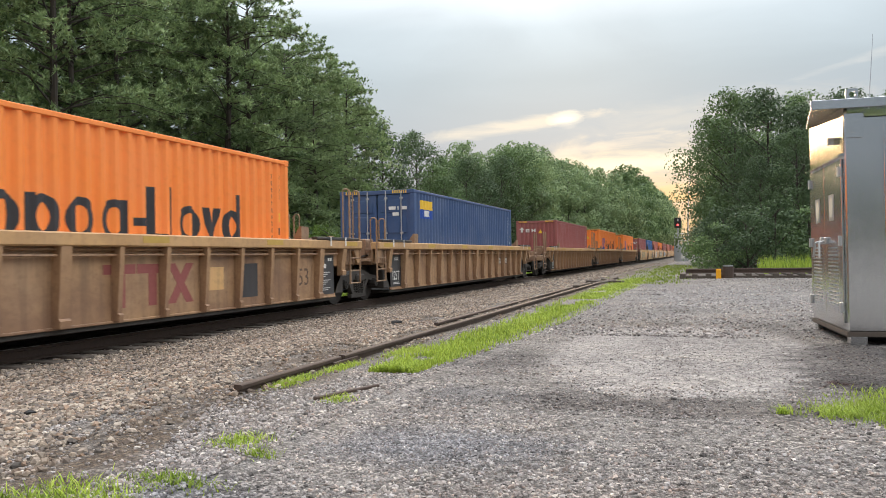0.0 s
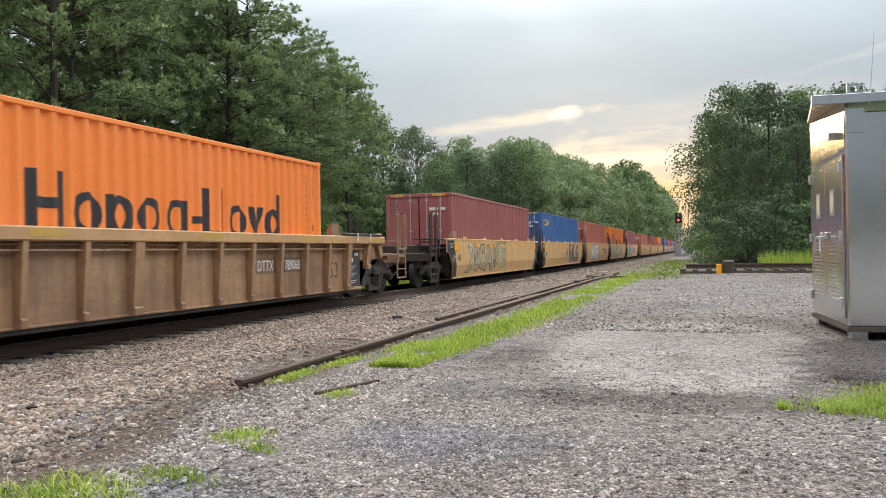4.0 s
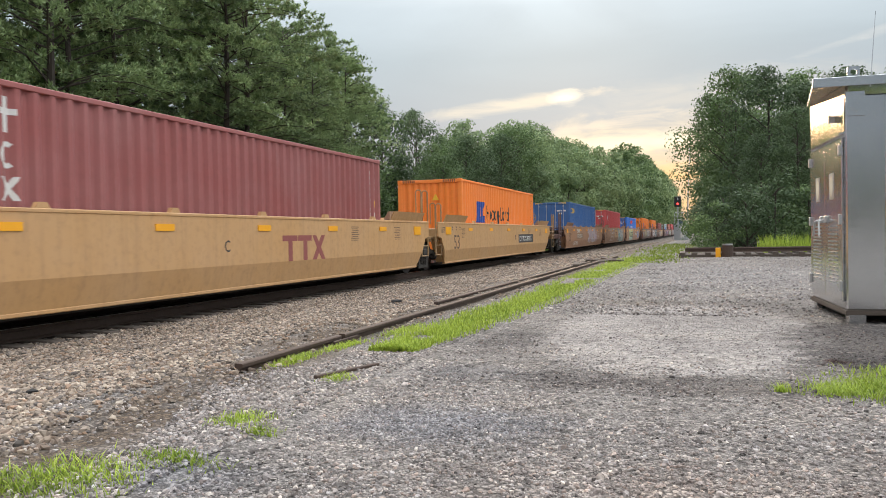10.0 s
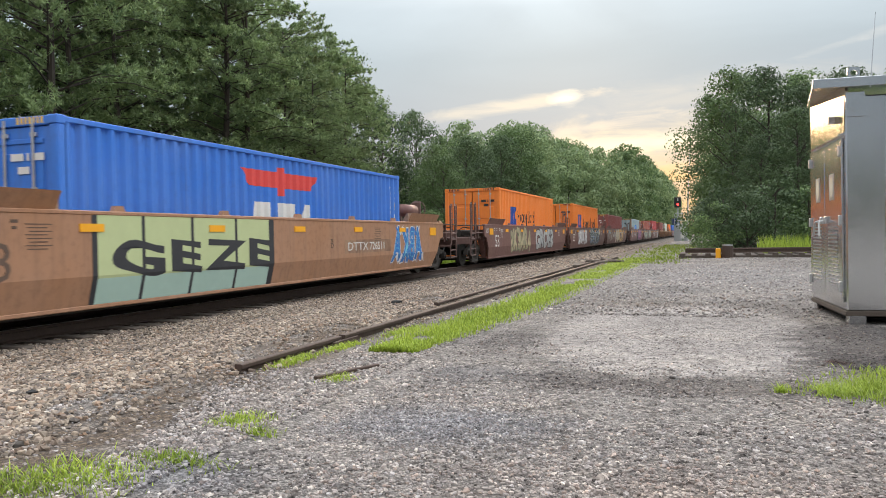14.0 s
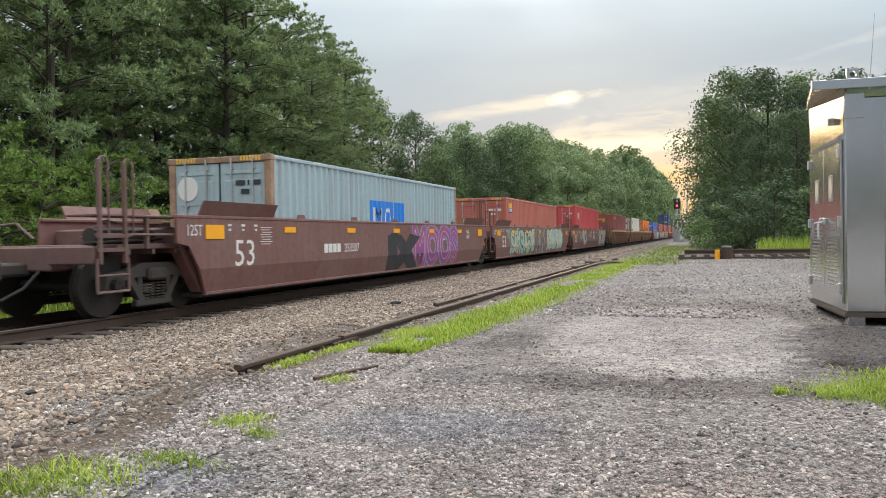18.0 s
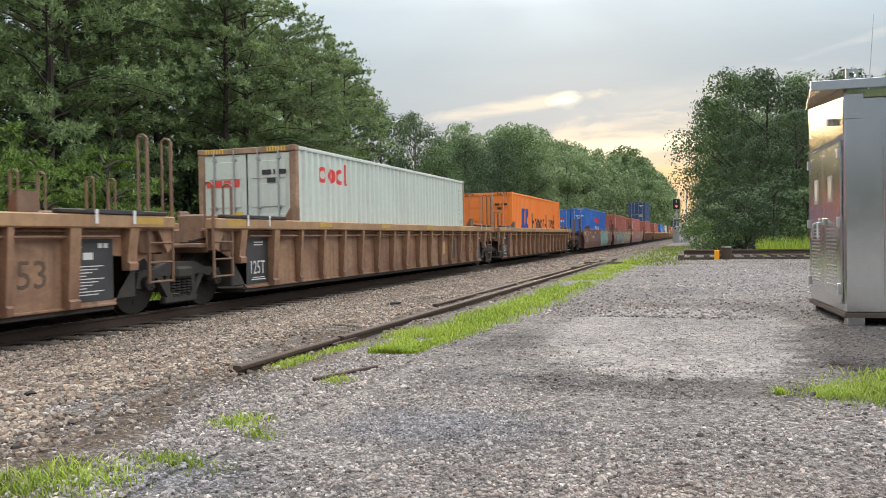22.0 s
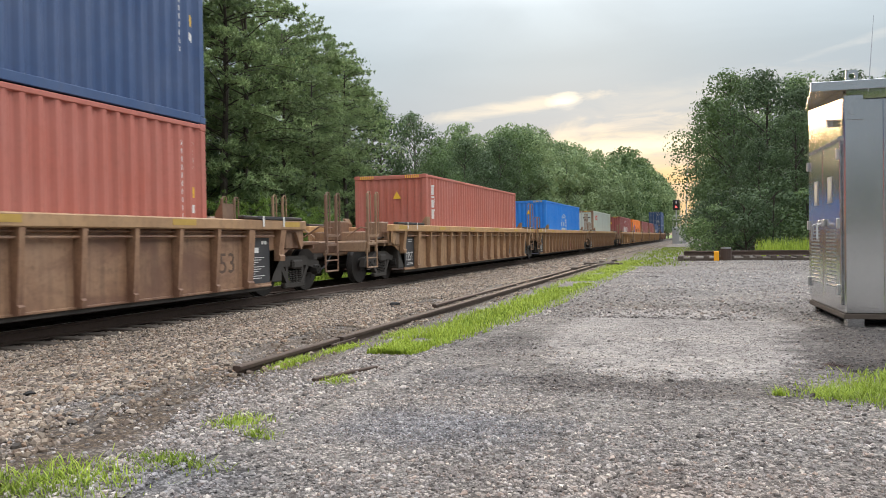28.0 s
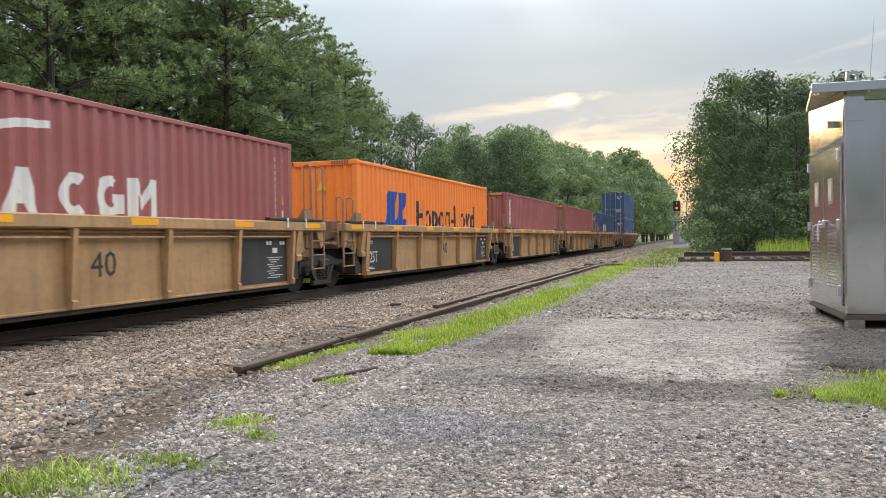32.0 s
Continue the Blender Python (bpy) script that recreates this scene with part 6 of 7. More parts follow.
    tag_scrawl(C[27], -1.0, 3.0, 0.7, 1.1, "spray_silver", 16, r=0.016)
    tag_scrawl(C[3], -4.5, -3.5, 0.6, 1.0, "spray_chalk", 17, SKIN, 0.014)


decorate()


# ---- lineside things ----
def build_stub_rail():
    """An old rail half sunk in the ballast, in two lengths joined by a fishplate."""
    r = thing("old_rail", "rusty disused rail half buried beside the grass", "rail")
    a = Shape().prism([(-3.56 + x, z) for x, z in rail_profile(0.12, 0.15)], "y", 5.35, 7.15)
    part("rail_length", a, "rail", r)
    b = Shape().prism([(-3.53 + x, z) for x, z in rail_profile(0.13, 0.15)], "y", 7.17, 34.0)
    part("rail_length", b, "rail", r)
    part("fishplate", Shape().box(-3.50, -3.475, 6.9, 7.45, 0.03, 0.09, 0.006), "rail", r)
    q = thing("old_rail", "second sunken rusty rail along the grass", "rail")
    part("rail_length", Shape().prism([(-4.05 + x, z) for x, z in rail_profile(0.075, 0.12)], "y", 11.6, 34.0), "rail", q)
    for y, ln, ang in ((26.0, 2.2, 0.15), (28.5, 2.4, -0.1), (31.0, 2.0, 0.3), (29.2, 1.5, 1.2)):
        w = thing("scrap_timber", "weathered dark sleeper lying in the grass", "timber")
        part("beam", Shape().box(-0.11, 0.11, -ln / 2, ln / 2, -0.08, 0.07, 0.02), "tie", w)
        w.location, w.rotation_euler = (-3.75 + random.uniform(-0.4, 0.3), y, 0.06), (0, 0, ang)
    st = thing("steel_strip", "thin rusty strip of steel on the gravel", "scrap")
    part("strip", Shape().box(-0.02, 0.02, -0.35, 0.35, 0.0, 0.03, 0.006), "rail", st)
    st.location, st.rotation_euler = (-2.72, 5.62, 0.035), (0, 0, -0.35)


def build_cross_track():
    """A track that ends at the lot, seen from its side, and a yellow switch lock box on it."""
    t = thing("siding_track", "rusty side track on tie ends at the edge of the lot", "railway track", kind="structure")
    for y in (34.6, 36.0):
        part("rail", Shape().prism([(y + a, z) for a, z in rail_profile(0.40, 0.18)], "x", -0.75, 14.0), "rail", t, "rusty steel rail")
    tie = Shape().box(-0.115, 0.115, -1.25, 1.25, -0.02, 0.22, 0.02).mesh("tie", "tie")
    for k in range(26):
        o = part("tie", tie, "tie", t)
        o.location = (-0.9 + k * 0.52 + random.uniform(-0.05, 0.05), 35.3 + random.uniform(-0.1, 0.1), random.uniform(-0.02, 0.01))
    # dark filler board, added only to make the gaps between ties dark
    part("timber_deck", Shape().box(-1.0, 14, 34.15, 36.5, -0.1, 0.13, 0.02), "tie", t)
    b = thing("switch_box", "yellow box beside a rusty drum on the side track", "box")
    part("box", Shape().box(0.46, 0.66, 33.85, 34.05, 0.0, 0.42, 0.02), "reflector", b, "yellow painted box")
    d = thing("steel_drum", "small rusty steel drum with a grey lid", "drum")
    part("barrel", Shape().tube((0.93, 33.95, 0.0), (0.93, 33.95, 0.52), 0.22, n=16), "rail", d)
    part("lid", Shape().tube((0.93, 33.95, 0.52), (0.93, 33.95, 0.58), 0.2, n=16), "galv", d, "grey lid")


def build_signal():
    s = thing("railway_signal", "red railway signal on a mast above a grey cabinet", "signal")
    x, y = -2.55, 102.0
    part("cabinet", Shape().box(x - 1.0, x + 0.75, y - 0.6, y + 0.6, -0.05, 2.1, 0.05), "galv", s, "grey equipment cabinet")
    for z in (1.15, 0.35):
        part("notice", Shape().box(x - 0.2, x + 0.25, y - 0.612, y - 0.6, z, z + 0.55), "white_mark", s)
    fr = Shape()
    for dx in (-0.9, 0.0, 0.75):
        fr.tube((x + dx, y - 0.5, 2.1), (x + dx, y - 0.5, 3.5), 0.035, n=6)
    for z in (2.6, 3.05, 3.5):
        fr.tube((x - 0.9, y - 0.5, z), (x + 0.75, y - 0.5, z), 0.035, n=6)
    part("railing", fr, "galv", s)
    part("mast", Shape().tube((x - 0.5, y, 2.0), (x - 0.5, y, 5.4), 0.08, n=10), "galv", s)
    h = Shape().tube((x - 0.5, y - 0.2, 4.65), (x - 0.5, y, 4.65), 0.42, n=20).box(x - 0.92, x - 0.08, y - 0.02, y + 0.1, 4.25, 5.55, 0.2)
    part("signal_head", h, "dark", s, "black signal head")
    m, n, b = material("red_lamp")
    b.inputs["Base Color"].default_value = (0.8, 0.02, 0.02, 1)
    b.inputs["Emission Color"].default_value = (1.0, 0.05, 0.04, 1)
    b.inputs["Emission Strength"].default_value = 2.5
    part("lens", Shape().tube((x - 0.5, y - 0.24, 4.62), (x - 0.5, y - 0.2, 4.62), 0.13, n=16), m, s, "lit red lens")
    p = thing("radio_mast", "tall thin grey radio mast beside the signal", "mast")
    part("pole", Shape().tube((-1.95, 101, 0), (-1.75, 101, 6.5), 0.09, 0.075, n=8).tube((-1.75, 101, 6.5), (-1.40, 101, 13.6), 0.05, 0.025, n=8), "galv", p)
    part("bracket", Shape().box(-2.05, -1.85, 100.9, 101.1, 0, 0.25, 0.02), "galv", p)


def metal_sheet(name="cabinet_sheet", rough=0.07, metal=0.95, tint=(1.0, 1.0, 1.0)):
    """Brushed, finger-marked galvanised sheet."""
    m, n, b = material(name)
    co = object_space(n)
    big = n.noise(co, 1.6, 4.0).outputs[0]
    brush = n.noise(n.scaled(co, 40, 40, 1.5), 1.0, 3.0).outputs[0]
    smudge = n.noise(co, 6.0, 6.0, 0.7).outputs[0]
    rub = n.noise(n.scaled(co, 3.0, 3.0, 9.0), 1.0, 6.0, 0.7, 0.6).outputs[0]
    c = n.mix(big, (0.58, 0.60, 0.625), (0.76, 0.775, 0.79))
    c = n.mix(n.math("MULTIPLY", n.ramp(rub, (0.60, 0.0), (0.72, 1.0)), 0.35), c, (0.80, 0.81, 0.82))
    c = n.mix(1.0, c, tint, "MULTIPLY")
    low = n.ramp(n.add("ShaderNodeSeparateXYZ", {0: co}).outputs[2], (0.15, 1.0), (0.55, 0.0))
    c = n.mix(n.math("MULTIPLY", n.math("MULTIPLY", low, smudge), 0.5), c, (0.30, 0.27, 0.23))
    n.put(b, "Base Color", c)
    n.put(b, "Roughness", n.math("ADD", n.math("MULTIPLY", smudge, 0.16), n.math("ADD", n.math("MULTIPLY", brush, 0.06), rough)))
    b.inputs["Metallic"].default_value = metal
    bumped(n, b, big, 0.10, 0.02)
    return m


def build_cabinet():
    """The signal equipment case at the edge of the lot; local x runs along its long front, y into its depth."""
    # the gable's sheet is tinted gold for the evening sky that it mirrors
    sheet, dull, weathered = metal_sheet("cabinet_sheet", 0.03), metal_sheet("door_sheet", 0.10), metal_sheet("sky_gold_gable_sheet", 0.05, 0.95, (0.84, 0.68, 0.46))
    c = thing("equipment_case", "galvanised steel signal equipment case with vented double doors", "cabinet")
    W, Dp, H, lift = 2.6, 2.05, 2.62, 0.17
    part("body", Shape().box(0, W, 0, Dp, lift, H, 0.015), sheet, c)
    # front sheets: upright lap seams
    for x in (0.43, 1.40, 2.3):
        part("seam", Shape().box(x - 0.03, x + 0.03, -0.012, 0, lift + 0.02, H - 0.02, 0.004), sheet, c)
    part("hood", Shape().prism([(0, H - 0.58), (-0.16, H - 0.56), (-0.16, H - 0.16), (0, H - 0.03)], "x", 0.48, 1.32), sheet, c, "vent hood")
    # roof, falling away from the front
    roof = Shape()
    q = [(-0.36, -0.14, 0.12), (W + 0.25, -0.14, 0.12), (W + 0.25, Dp + 0.12, 0.20), (-0.02, Dp + 0.12, 0.20)]
    roof.add([(x, y, H + z) for x, y, z in q] + [(x, y, H + z + 0.05) for x, y, z in q], [(3, 2, 1, 0), (4, 5, 6, 7), (0, 1, 5, 4), (1, 2, 6, 5), (2, 3, 7, 6), (3, 0, 4, 7)])
    part("roof", roof, sheet, c)
    part("roof_edge", Shape().box(-0.37, W + 0.26, -0.155, -0.138, H + 0.08, H + 0.185, 0.004), sheet, c)
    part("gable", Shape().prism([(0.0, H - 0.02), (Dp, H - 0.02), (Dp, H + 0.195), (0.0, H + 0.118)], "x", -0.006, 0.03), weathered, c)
    # lifting eye on top and its bolted plate
    eye = Shape()
    for k in range(16):
        a, b = k * math.pi / 8, (k + 1) * math.pi / 8
        ra, rb = [0.066 / max(abs(math.cos(q)), abs(math.sin(q))) ** 0.75 for q in (a, b)]
        eye.prism([(0.07 + 0.034 * math.cos(a), H + 0.245 + 0.034 * math.sin(a)), (0.07 + ra * math.cos(a), H + 0.245 + ra * math.sin(a)), (0.07 + rb * math.cos(b), H + 0.245 + rb * math.sin(b)), (0.07 + 0.034 * math.cos(b), H + 0.245 + 0.034 * math.sin(b))], "y", -0.08, -0.05)
    eye.box(-0.03, 0.17, -0.08, -0.05, H + 0.10, H + 0.185, 0.005)
    part("lifting_eye", eye, sheet, c)
    pl = Shape().box(-0.0, 0.2, -0.018, 0, H - 0.24, H + 0.04, 0.004).tube((0.1, -0.03, H - 0.13), (0.1, -0.015, H - 0.13), 0.055, n=14)
    part("eye_plate", pl, sheet, c)
    part("aerial", Shape().tube((0.28, 0.1, H + 0.1), (0.34, 0.1, H + 0.95), 0.006, 0.003, n=5), "galv", c)
    # end face with two doors, along y at x = 0
    for k, (y0, y1) in enumerate(((0.10, Dp / 2 - 0.008), (Dp / 2 + 0.008, Dp - 0.10))):
        d = part("door", Shape().box(-0.028, -0.002, y0, y1, lift + 0.09, H - 0.46, 0.006), dull, c, "tall vented steel door")
        vents = Shape()
        for i in range(16):
            for j in range(7):
                yy, zz = y0 + 0.22 + j * 0.075, 0.45 + i * 0.045
                vents.box(-0.034, -0.028, yy, yy + 0.05, zz, zz + 0.018)
        tagged(part("vent_grille", vents, "galv", d), kind="stuff")
        yp = y0 + (0.40 if k else 0.52)
        part("door_plate", Shape().box(-0.031, -0.028, yp - 0.14, yp + 0.14, 1.46, 1.78, 0.001), "galv", d, "bare metal notice plate")
        part("notice", Shape().prism([(yp + 0.09 * math.cos(q * 0.3927), 1.62 + 0.13 * math.sin(q * 0.3927)) for q in range(16)], "x", -0.034, -0.031), "spray_cream", d, "cream oval notice")
        for zz in (0.38, 1.15, 1.95):
            yy = y1 - 0.05 if k else y0 + 0.02
            hg = Shape().box(-0.055, -0.026, yy - 0.02, yy + 0.05, zz, zz + 0.12, 0.006)
            part("hinge", hg, "lock_rod", d)
        yh = y1 - 0.12 if k == 0 else y0 + 0.12
        hd = Shape().box(-0.06, -0.028, yh - 0.05, yh + 0.05, 1.18, 1.27, 0.01).path([(-0.06, yh, 1.22), (-0.12, yh, 1.2), (-0.13, yh + (0.06 if k else -0.06), 1.02)], 0.014)
        part("handle", hd, "lock_rod", d)
    # head panel in the same sheet, the sky's gold put into its colour
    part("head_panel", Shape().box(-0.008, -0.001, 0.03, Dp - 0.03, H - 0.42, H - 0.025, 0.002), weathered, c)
    part("drip_strip", Shape().prism([(-0.0, H - 0.40), (-0.07, H - 0.43), (-0.07, H - 0.445), (-0.0, H - 0.43)], "y", 0.02, Dp - 0.02), sheet, c)
    # short round metal fitting on the head panel
    lamp = Shape().tube((0.02, 0.55, H - 0.2), (-0.07, 0.55, H - 0.2), 0.045, n=12)
    part("door_lamp", lamp, "lock_rod", c)
    part("sill", Shape().box(-0.012, W, 0.0, Dp, lift - 0.06, lift, 0.006), "tie", c)
    for x in (0.02, W - 0.22):
        for y in (0.0, Dp - 0.2):
            part("foot", Shape().box(x, x + 0.18, y, y + 0.18, 0.0, lift - 0.05, 0.006), sheet, c)
    part("skid", Shape().box(0.1, W - 0.1, 0.35, Dp - 0.3, 0.03, lift - 0.06, 0.01), "dark", c)
    c.location, c.rotation_euler = (1.545, 9.83, 0.015), (0, 0, radians(3.2))


build_stub_rail()
build_cross_track()
build_signal()
build_cabinet()


# ---- stones and grass ----
def fast_mesh(name, v, f, mat, normals=None):
    """A mesh from arrays of corners and equal-sized faces."""
    me = bpy.data.meshes.new(name)
    m, k = f.shape
    me.vertices.add(len(v))
    me.vertices.foreach_set("co", v.astype(np.float32).ravel())
    me.loops.add(m * k)
    me.loops.foreach_set("vertex_index", f.astype(np.int32).ravel())
    me.polygons.add(m)
    me.polygons.foreach_set("loop_start", np.arange(0, m * k, k, dtype=np.int32))
    me.update(calc_edges=True)
    me.validate()
    if normals is None:
        me.shade_flat()
    else:
        me.shade_smooth()
        me.normals_split_custom_set_from_vertices(normals / np.linalg.norm(normals, axis=1)[:, None])
    me.materials.append(MAT[mat] if isinstance(mat, str) else mat)
    return me


def ico():
    bm = bmesh.new()
    bmesh.ops.create_icosphere(bm, subdivisions=1, radius=1)
    v = np.array([p.co[:] for p in bm.verts])
    f = np.array([[p.index for p in q.verts] for q in bm.faces])
    bm.free()
    return v, f


def stone_material(name, tones, lot=False):
    m, n, b = material(name)
    isl = n.add("ShaderNodeNewGeometry").outputs["Random Per Island"]
    co = object_space(n)
    f = n.noise(co, 60.0, 4.0).outputs[0]
    c = n.ramp(isl, *[(k / (len(tones) - 1), t) for k, t in enumerate(tones)])
    c = n.mix(n.math("MULTIPLY", f, 0.45), c, (0.10, 0.09, 0.08))
    if lot:
        c = lot_patches(n, co, c, 0.9)
    else:
        # rust-brown dust from the trains, and soil towards the old rail
        dust = n.noise(n.scaled(co, 1, 0.45, 0), 1.5, 5.0, 0.62).outputs[0]
        c = n.mix(1.0, c, n.ramp(dust, (0.34, (0.76, 0.71, 0.66)), (0.52, (1.02, 0.99, 0.95)), (0.70, (1.18, 1.14, 1.08))), "MULTIPLY")
    n.put(b, "Base Color", c)
    b.inputs["Roughness"].default_value = 0.9
    return m


def scatter_stones(name, label, xy, size, mat, seed, sink=0.35, sides=20):
    rng = np.random.default_rng(seed)
    v0, f0 = ico()
    if sides == 8:
        a4 = np.arange(4) * np.pi / 2
        v0 = np.concatenate([np.stack([np.cos(a4) * 0.8, np.sin(a4) * 0.8, 0 * a4 + 0.8], 1), np.stack([np.cos(a4 + 0.785) * 1.1, np.sin(a4 + 0.785) * 1.1, 0 * a4 - 0.5], 1)])
        f0 = np.array([(0, 1, 2), (0, 2, 3)] + [q for k in range(4) for q in ((k, 4 + k, (k + 1) % 4), ((k + 1) % 4, 4 + k, 4 + (k + 1) % 4))])
    n = len(xy)
    jag = 1 + rng.uniform(-0.26, 0.26, size=(n, len(v0), 3))
    scale = np.stack([rng.uniform(0.9, 1.5, n), rng.uniform(0.7, 1.1, n), rng.uniform(0.5, 0.9, n)], 1) * size[:, None]
    v = v0[None] * jag * scale[:, None, :]
    a, tip, tilt = rng.uniform(0, 2 * np.pi, n), rng.normal(0, 0.28, n), rng.normal(0, 0.28, n)
    ca, sa, o, i = np.cos(a), np.sin(a), np.zeros(n), np.ones(n)
    rz = np.stack([np.stack([ca, -sa, o], 1), np.stack([sa, ca, o], 1), np.stack([o, o, i], 1)], 1)
    rx = np.stack([np.stack([i, o, o], 1), np.stack([o, np.cos(tip), -np.sin(tip)], 1), np.stack([o, np.sin(tip), np.cos(tip)], 1)], 1)
    ry = np.stack([np.stack([np.cos(tilt), o, np.sin(tilt)], 1), np.stack([o, i, o], 1), np.stack([-np.sin(tilt), o, np.cos(tilt)], 1)], 1)
    v = np.einsum("nij,nkj->nki", rz @ rx @ ry, v)
    z = np.array([ground_z(x, y) for x, y in xy])
    v += np.stack([xy[:, 0], xy[:, 1], z + size * (0.6 - sink)], 1)[:, None, :]
    f = f0[None] + (np.arange(n) * len(v0))[:, None, None]
    tagged(new(name, fast_mesh(name, v.reshape(-1, 3), f.reshape(-1, 3), mat)), label, "gravel", kind="stuff")


def build_stones():
    rng = np.random.default_rng(5)
    pale = [(0.049, 0.041, 0.036), (0.451, 0.368, 0.290), (0.128, 0.105, 0.090), (0.647, 0.554, 0.453), (0.088, 0.078, 0.074), (0.373, 0.252, 0.174), (0.510, 0.444, 0.379), (0.206, 0.151, 0.116), (0.324, 0.282, 0.259), (0.039, 0.034, 0.030)]
    grey = [(0.09, 0.082, 0.080), (0.44, 0.40, 0.38), (0.22, 0.20, 0.20), (0.74, 0.68, 0.62), (0.14, 0.12, 0.115), (0.46, 0.37, 0.32), (0.54, 0.52, 0.52), (0.29, 0.255, 0.24), (0.38, 0.35, 0.34), (0.065, 0.06, 0.058)]
    ballast, gravel = stone_material("ballast_stone", pale), stone_material("lot_gravel", grey, True)
    def seen(p):
        return (p[:, 0] > -1.15 * p[:, 1] - 0.6) & (p[:, 0] < 0.26 * p[:, 1] + 0.6)
    n = 100000
    y = 3.0 + 27 * rng.random(n) ** 1.7
    p = np.stack([rng.uniform(-8.5, -3.3, n), y], 1)
    p = p[seen(p)]
    silt = np.array([noise.noise(Vector((a * 1.3, b * 0.5, 9))) for a, b in p])
    mid = -2.75 - 0.16 * np.minimum(p[:, 1], 7.0)
    keep = (np.abs(p[:, 0] - mid) > 0.52 + silt * 0.9) | (rng.random(len(p)) < 0.10)
    keep &= (p[:, 0] < mid + 0.3) | (rng.random(len(p)) < 0.4)
    p = p[keep]
    scatter_stones("ballast_stones", "pale angular ballast stones beside the track", p, 0.009 + 0.018 * rng.random(len(p)) ** 1.6, ballast, 6, 0.25, 8)
    n = 84000
    p = np.stack([rng.uniform(-4.2, 3.5, n), 2.4 + np.minimum(rng.exponential(2.9, n), 16)], 1)
    p = p[seen(p)]
    # bare fines where wheels have packed the lot
    bare = ((p[:, 0] + 1.65) / 0.9) ** 2 + ((p[:, 1] - 4.2) / 0.65) ** 2 < rng.uniform(0.1, 1.6, len(p))
    bare |= ((p[:, 0] + 0.25) / 1.45) ** 2 + ((p[:, 1] - 9.0) / 2.7) ** 2 < rng.uniform(0.7, 1.15, len(p))
    dust = np.array([noise.noise(Vector((a * 1.4, b * 0.7, 4))) for a, b in p])
    bare |= np.abs(p[:, 0] + 2.75 + 0.16 * np.minimum(p[:, 1], 7.0)) < 0.48 + dust * 0.9
    bare |= (p[:, 0] > -2.4) & (dust > 0.18) & (rng.random(len(p)) < 0.7)
    p = p[~bare | (rng.random(len(p)) < 0.10)]
    big = 1 + 0.7 * ((rng.random(len(p)) < 0.05) & (p[:, 0] > -2.2))
    size = big * np.where(p[:, 0] < -2.2, 0.005 + 0.0105 * rng.random(len(p)) ** 1.5, 0.0034 + 0.0084 * rng.random(len(p)) ** 1.7)
    scatter_stones("lot_gravel", "grey crushed stone loose on the lot", p, size, gravel, 8, 0.35, 8)
    q = np.stack([rng.normal(-1.65, 0.55, 9000), rng.normal(4.2, 0.40, 9000)], 1)
    scatter_stones("stone_fines", "blue-grey stone chippings packed on the lot", q, rng.uniform(0.003, 0.008, len(q)), gravel, 9, 0.3, 8)
    q = np.stack([rng.normal(-0.2, 0.9, 4500), rng.normal(8.6, 1.6, 4500)], 1)
    scatter_stones("stone_fines", "pale fine chippings worn flat by wheels", q, rng.uniform(0.003, 0.007, len(q)), gravel, 10, 0.2, 8)
    q = np.stack([rng.uniform(-2.4, 7.5, 26000), 10.5 + 24 * rng.random(26000) ** 1.4], 1)
    q = q[seen(q)]
    worn = np.array([noise.noise(Vector((a * 0.5, b * 0.3, 2))) for a, b in q])
    q = q[(worn > -0.15) | (rng.random(len(q)) < 0.3)][:15000]
    scatter_stones("lot_gravel", "loose bluish-grey gravel across the far lot", q, 0.007 + 0.017 * rng.random(len(q)) ** 2, gravel, 14, 0.3, 8)
    q = np.stack([rng.uniform(-8.3, -4.4, 9000), 26 + 60 * rng.random(9000) ** 1.3], 1)
    scatter_stones("ballast_stones", "dusty ballast stones along the far track", q, rng.uniform(0.02, 0.05, len(q)), ballast, 15, 0.25, 8)
    for x, y, r in ((-4.75, 4.45, 0.045), (-5.05, 12.4, 0.08)):
        s = thing("dark_stone", "dark lump of stone lying on the ballast", "stone")
        v, f = ico()
        v = v * (1 + rng.uniform(-0.25, 0.25, (len(v), 1))) * np.array([1.3, 1.0, 0.6]) * r
        part("lump", fast_mesh("lump", v, f, "dark"), "dark", s)
        s.location = (x, y, ground_z(x, y) + r * 0.4)


def blades(name, label, xy, height, mat, seed, width=0.006, lean=0.5):
    """Grass: bent two-piece blades."""
    rng = np.random.default_rng(seed)
    n = len(xy)
    a = rng.uniform(0, 2 * np.pi, n)
    side = np.stack([np.cos(a), np.sin(a), 0 * a], 1)
    tip = np.stack([-np.sin(a), np.cos(a), 0 * a], 1) * (rng.uniform(0.1, 1, n) * lean * height)[:, None]
    z = np.array([ground_z(x, y) for x, y in xy])
    o = np.stack([xy[:, 0], xy[:, 1], z - 0.005], 1)
    w = width * rng.uniform(0.7, 1.4, n)[:, None]
    up = np.stack([0 * a, 0 * a, height], 1)
    v = np.stack([o - side * w, o + side * w, o + up * 0.55 + tip * 0.35 + side * w * 0.8, o + up * 0.55 + tip * 0.35 - side * w * 0.8, o + up + tip], 1)
    k = (np.arange(n) * 5)[:, None]
    f = np.concatenate([k + np.array([[0, 1, 2]]), k + np.array([[0, 2, 3]]), k + np.array([[3, 2, 4]])])
    tagged(new(name, fast_mesh(name, v.reshape(-1, 3), f, mat)), label, "grass", kind="stuff")


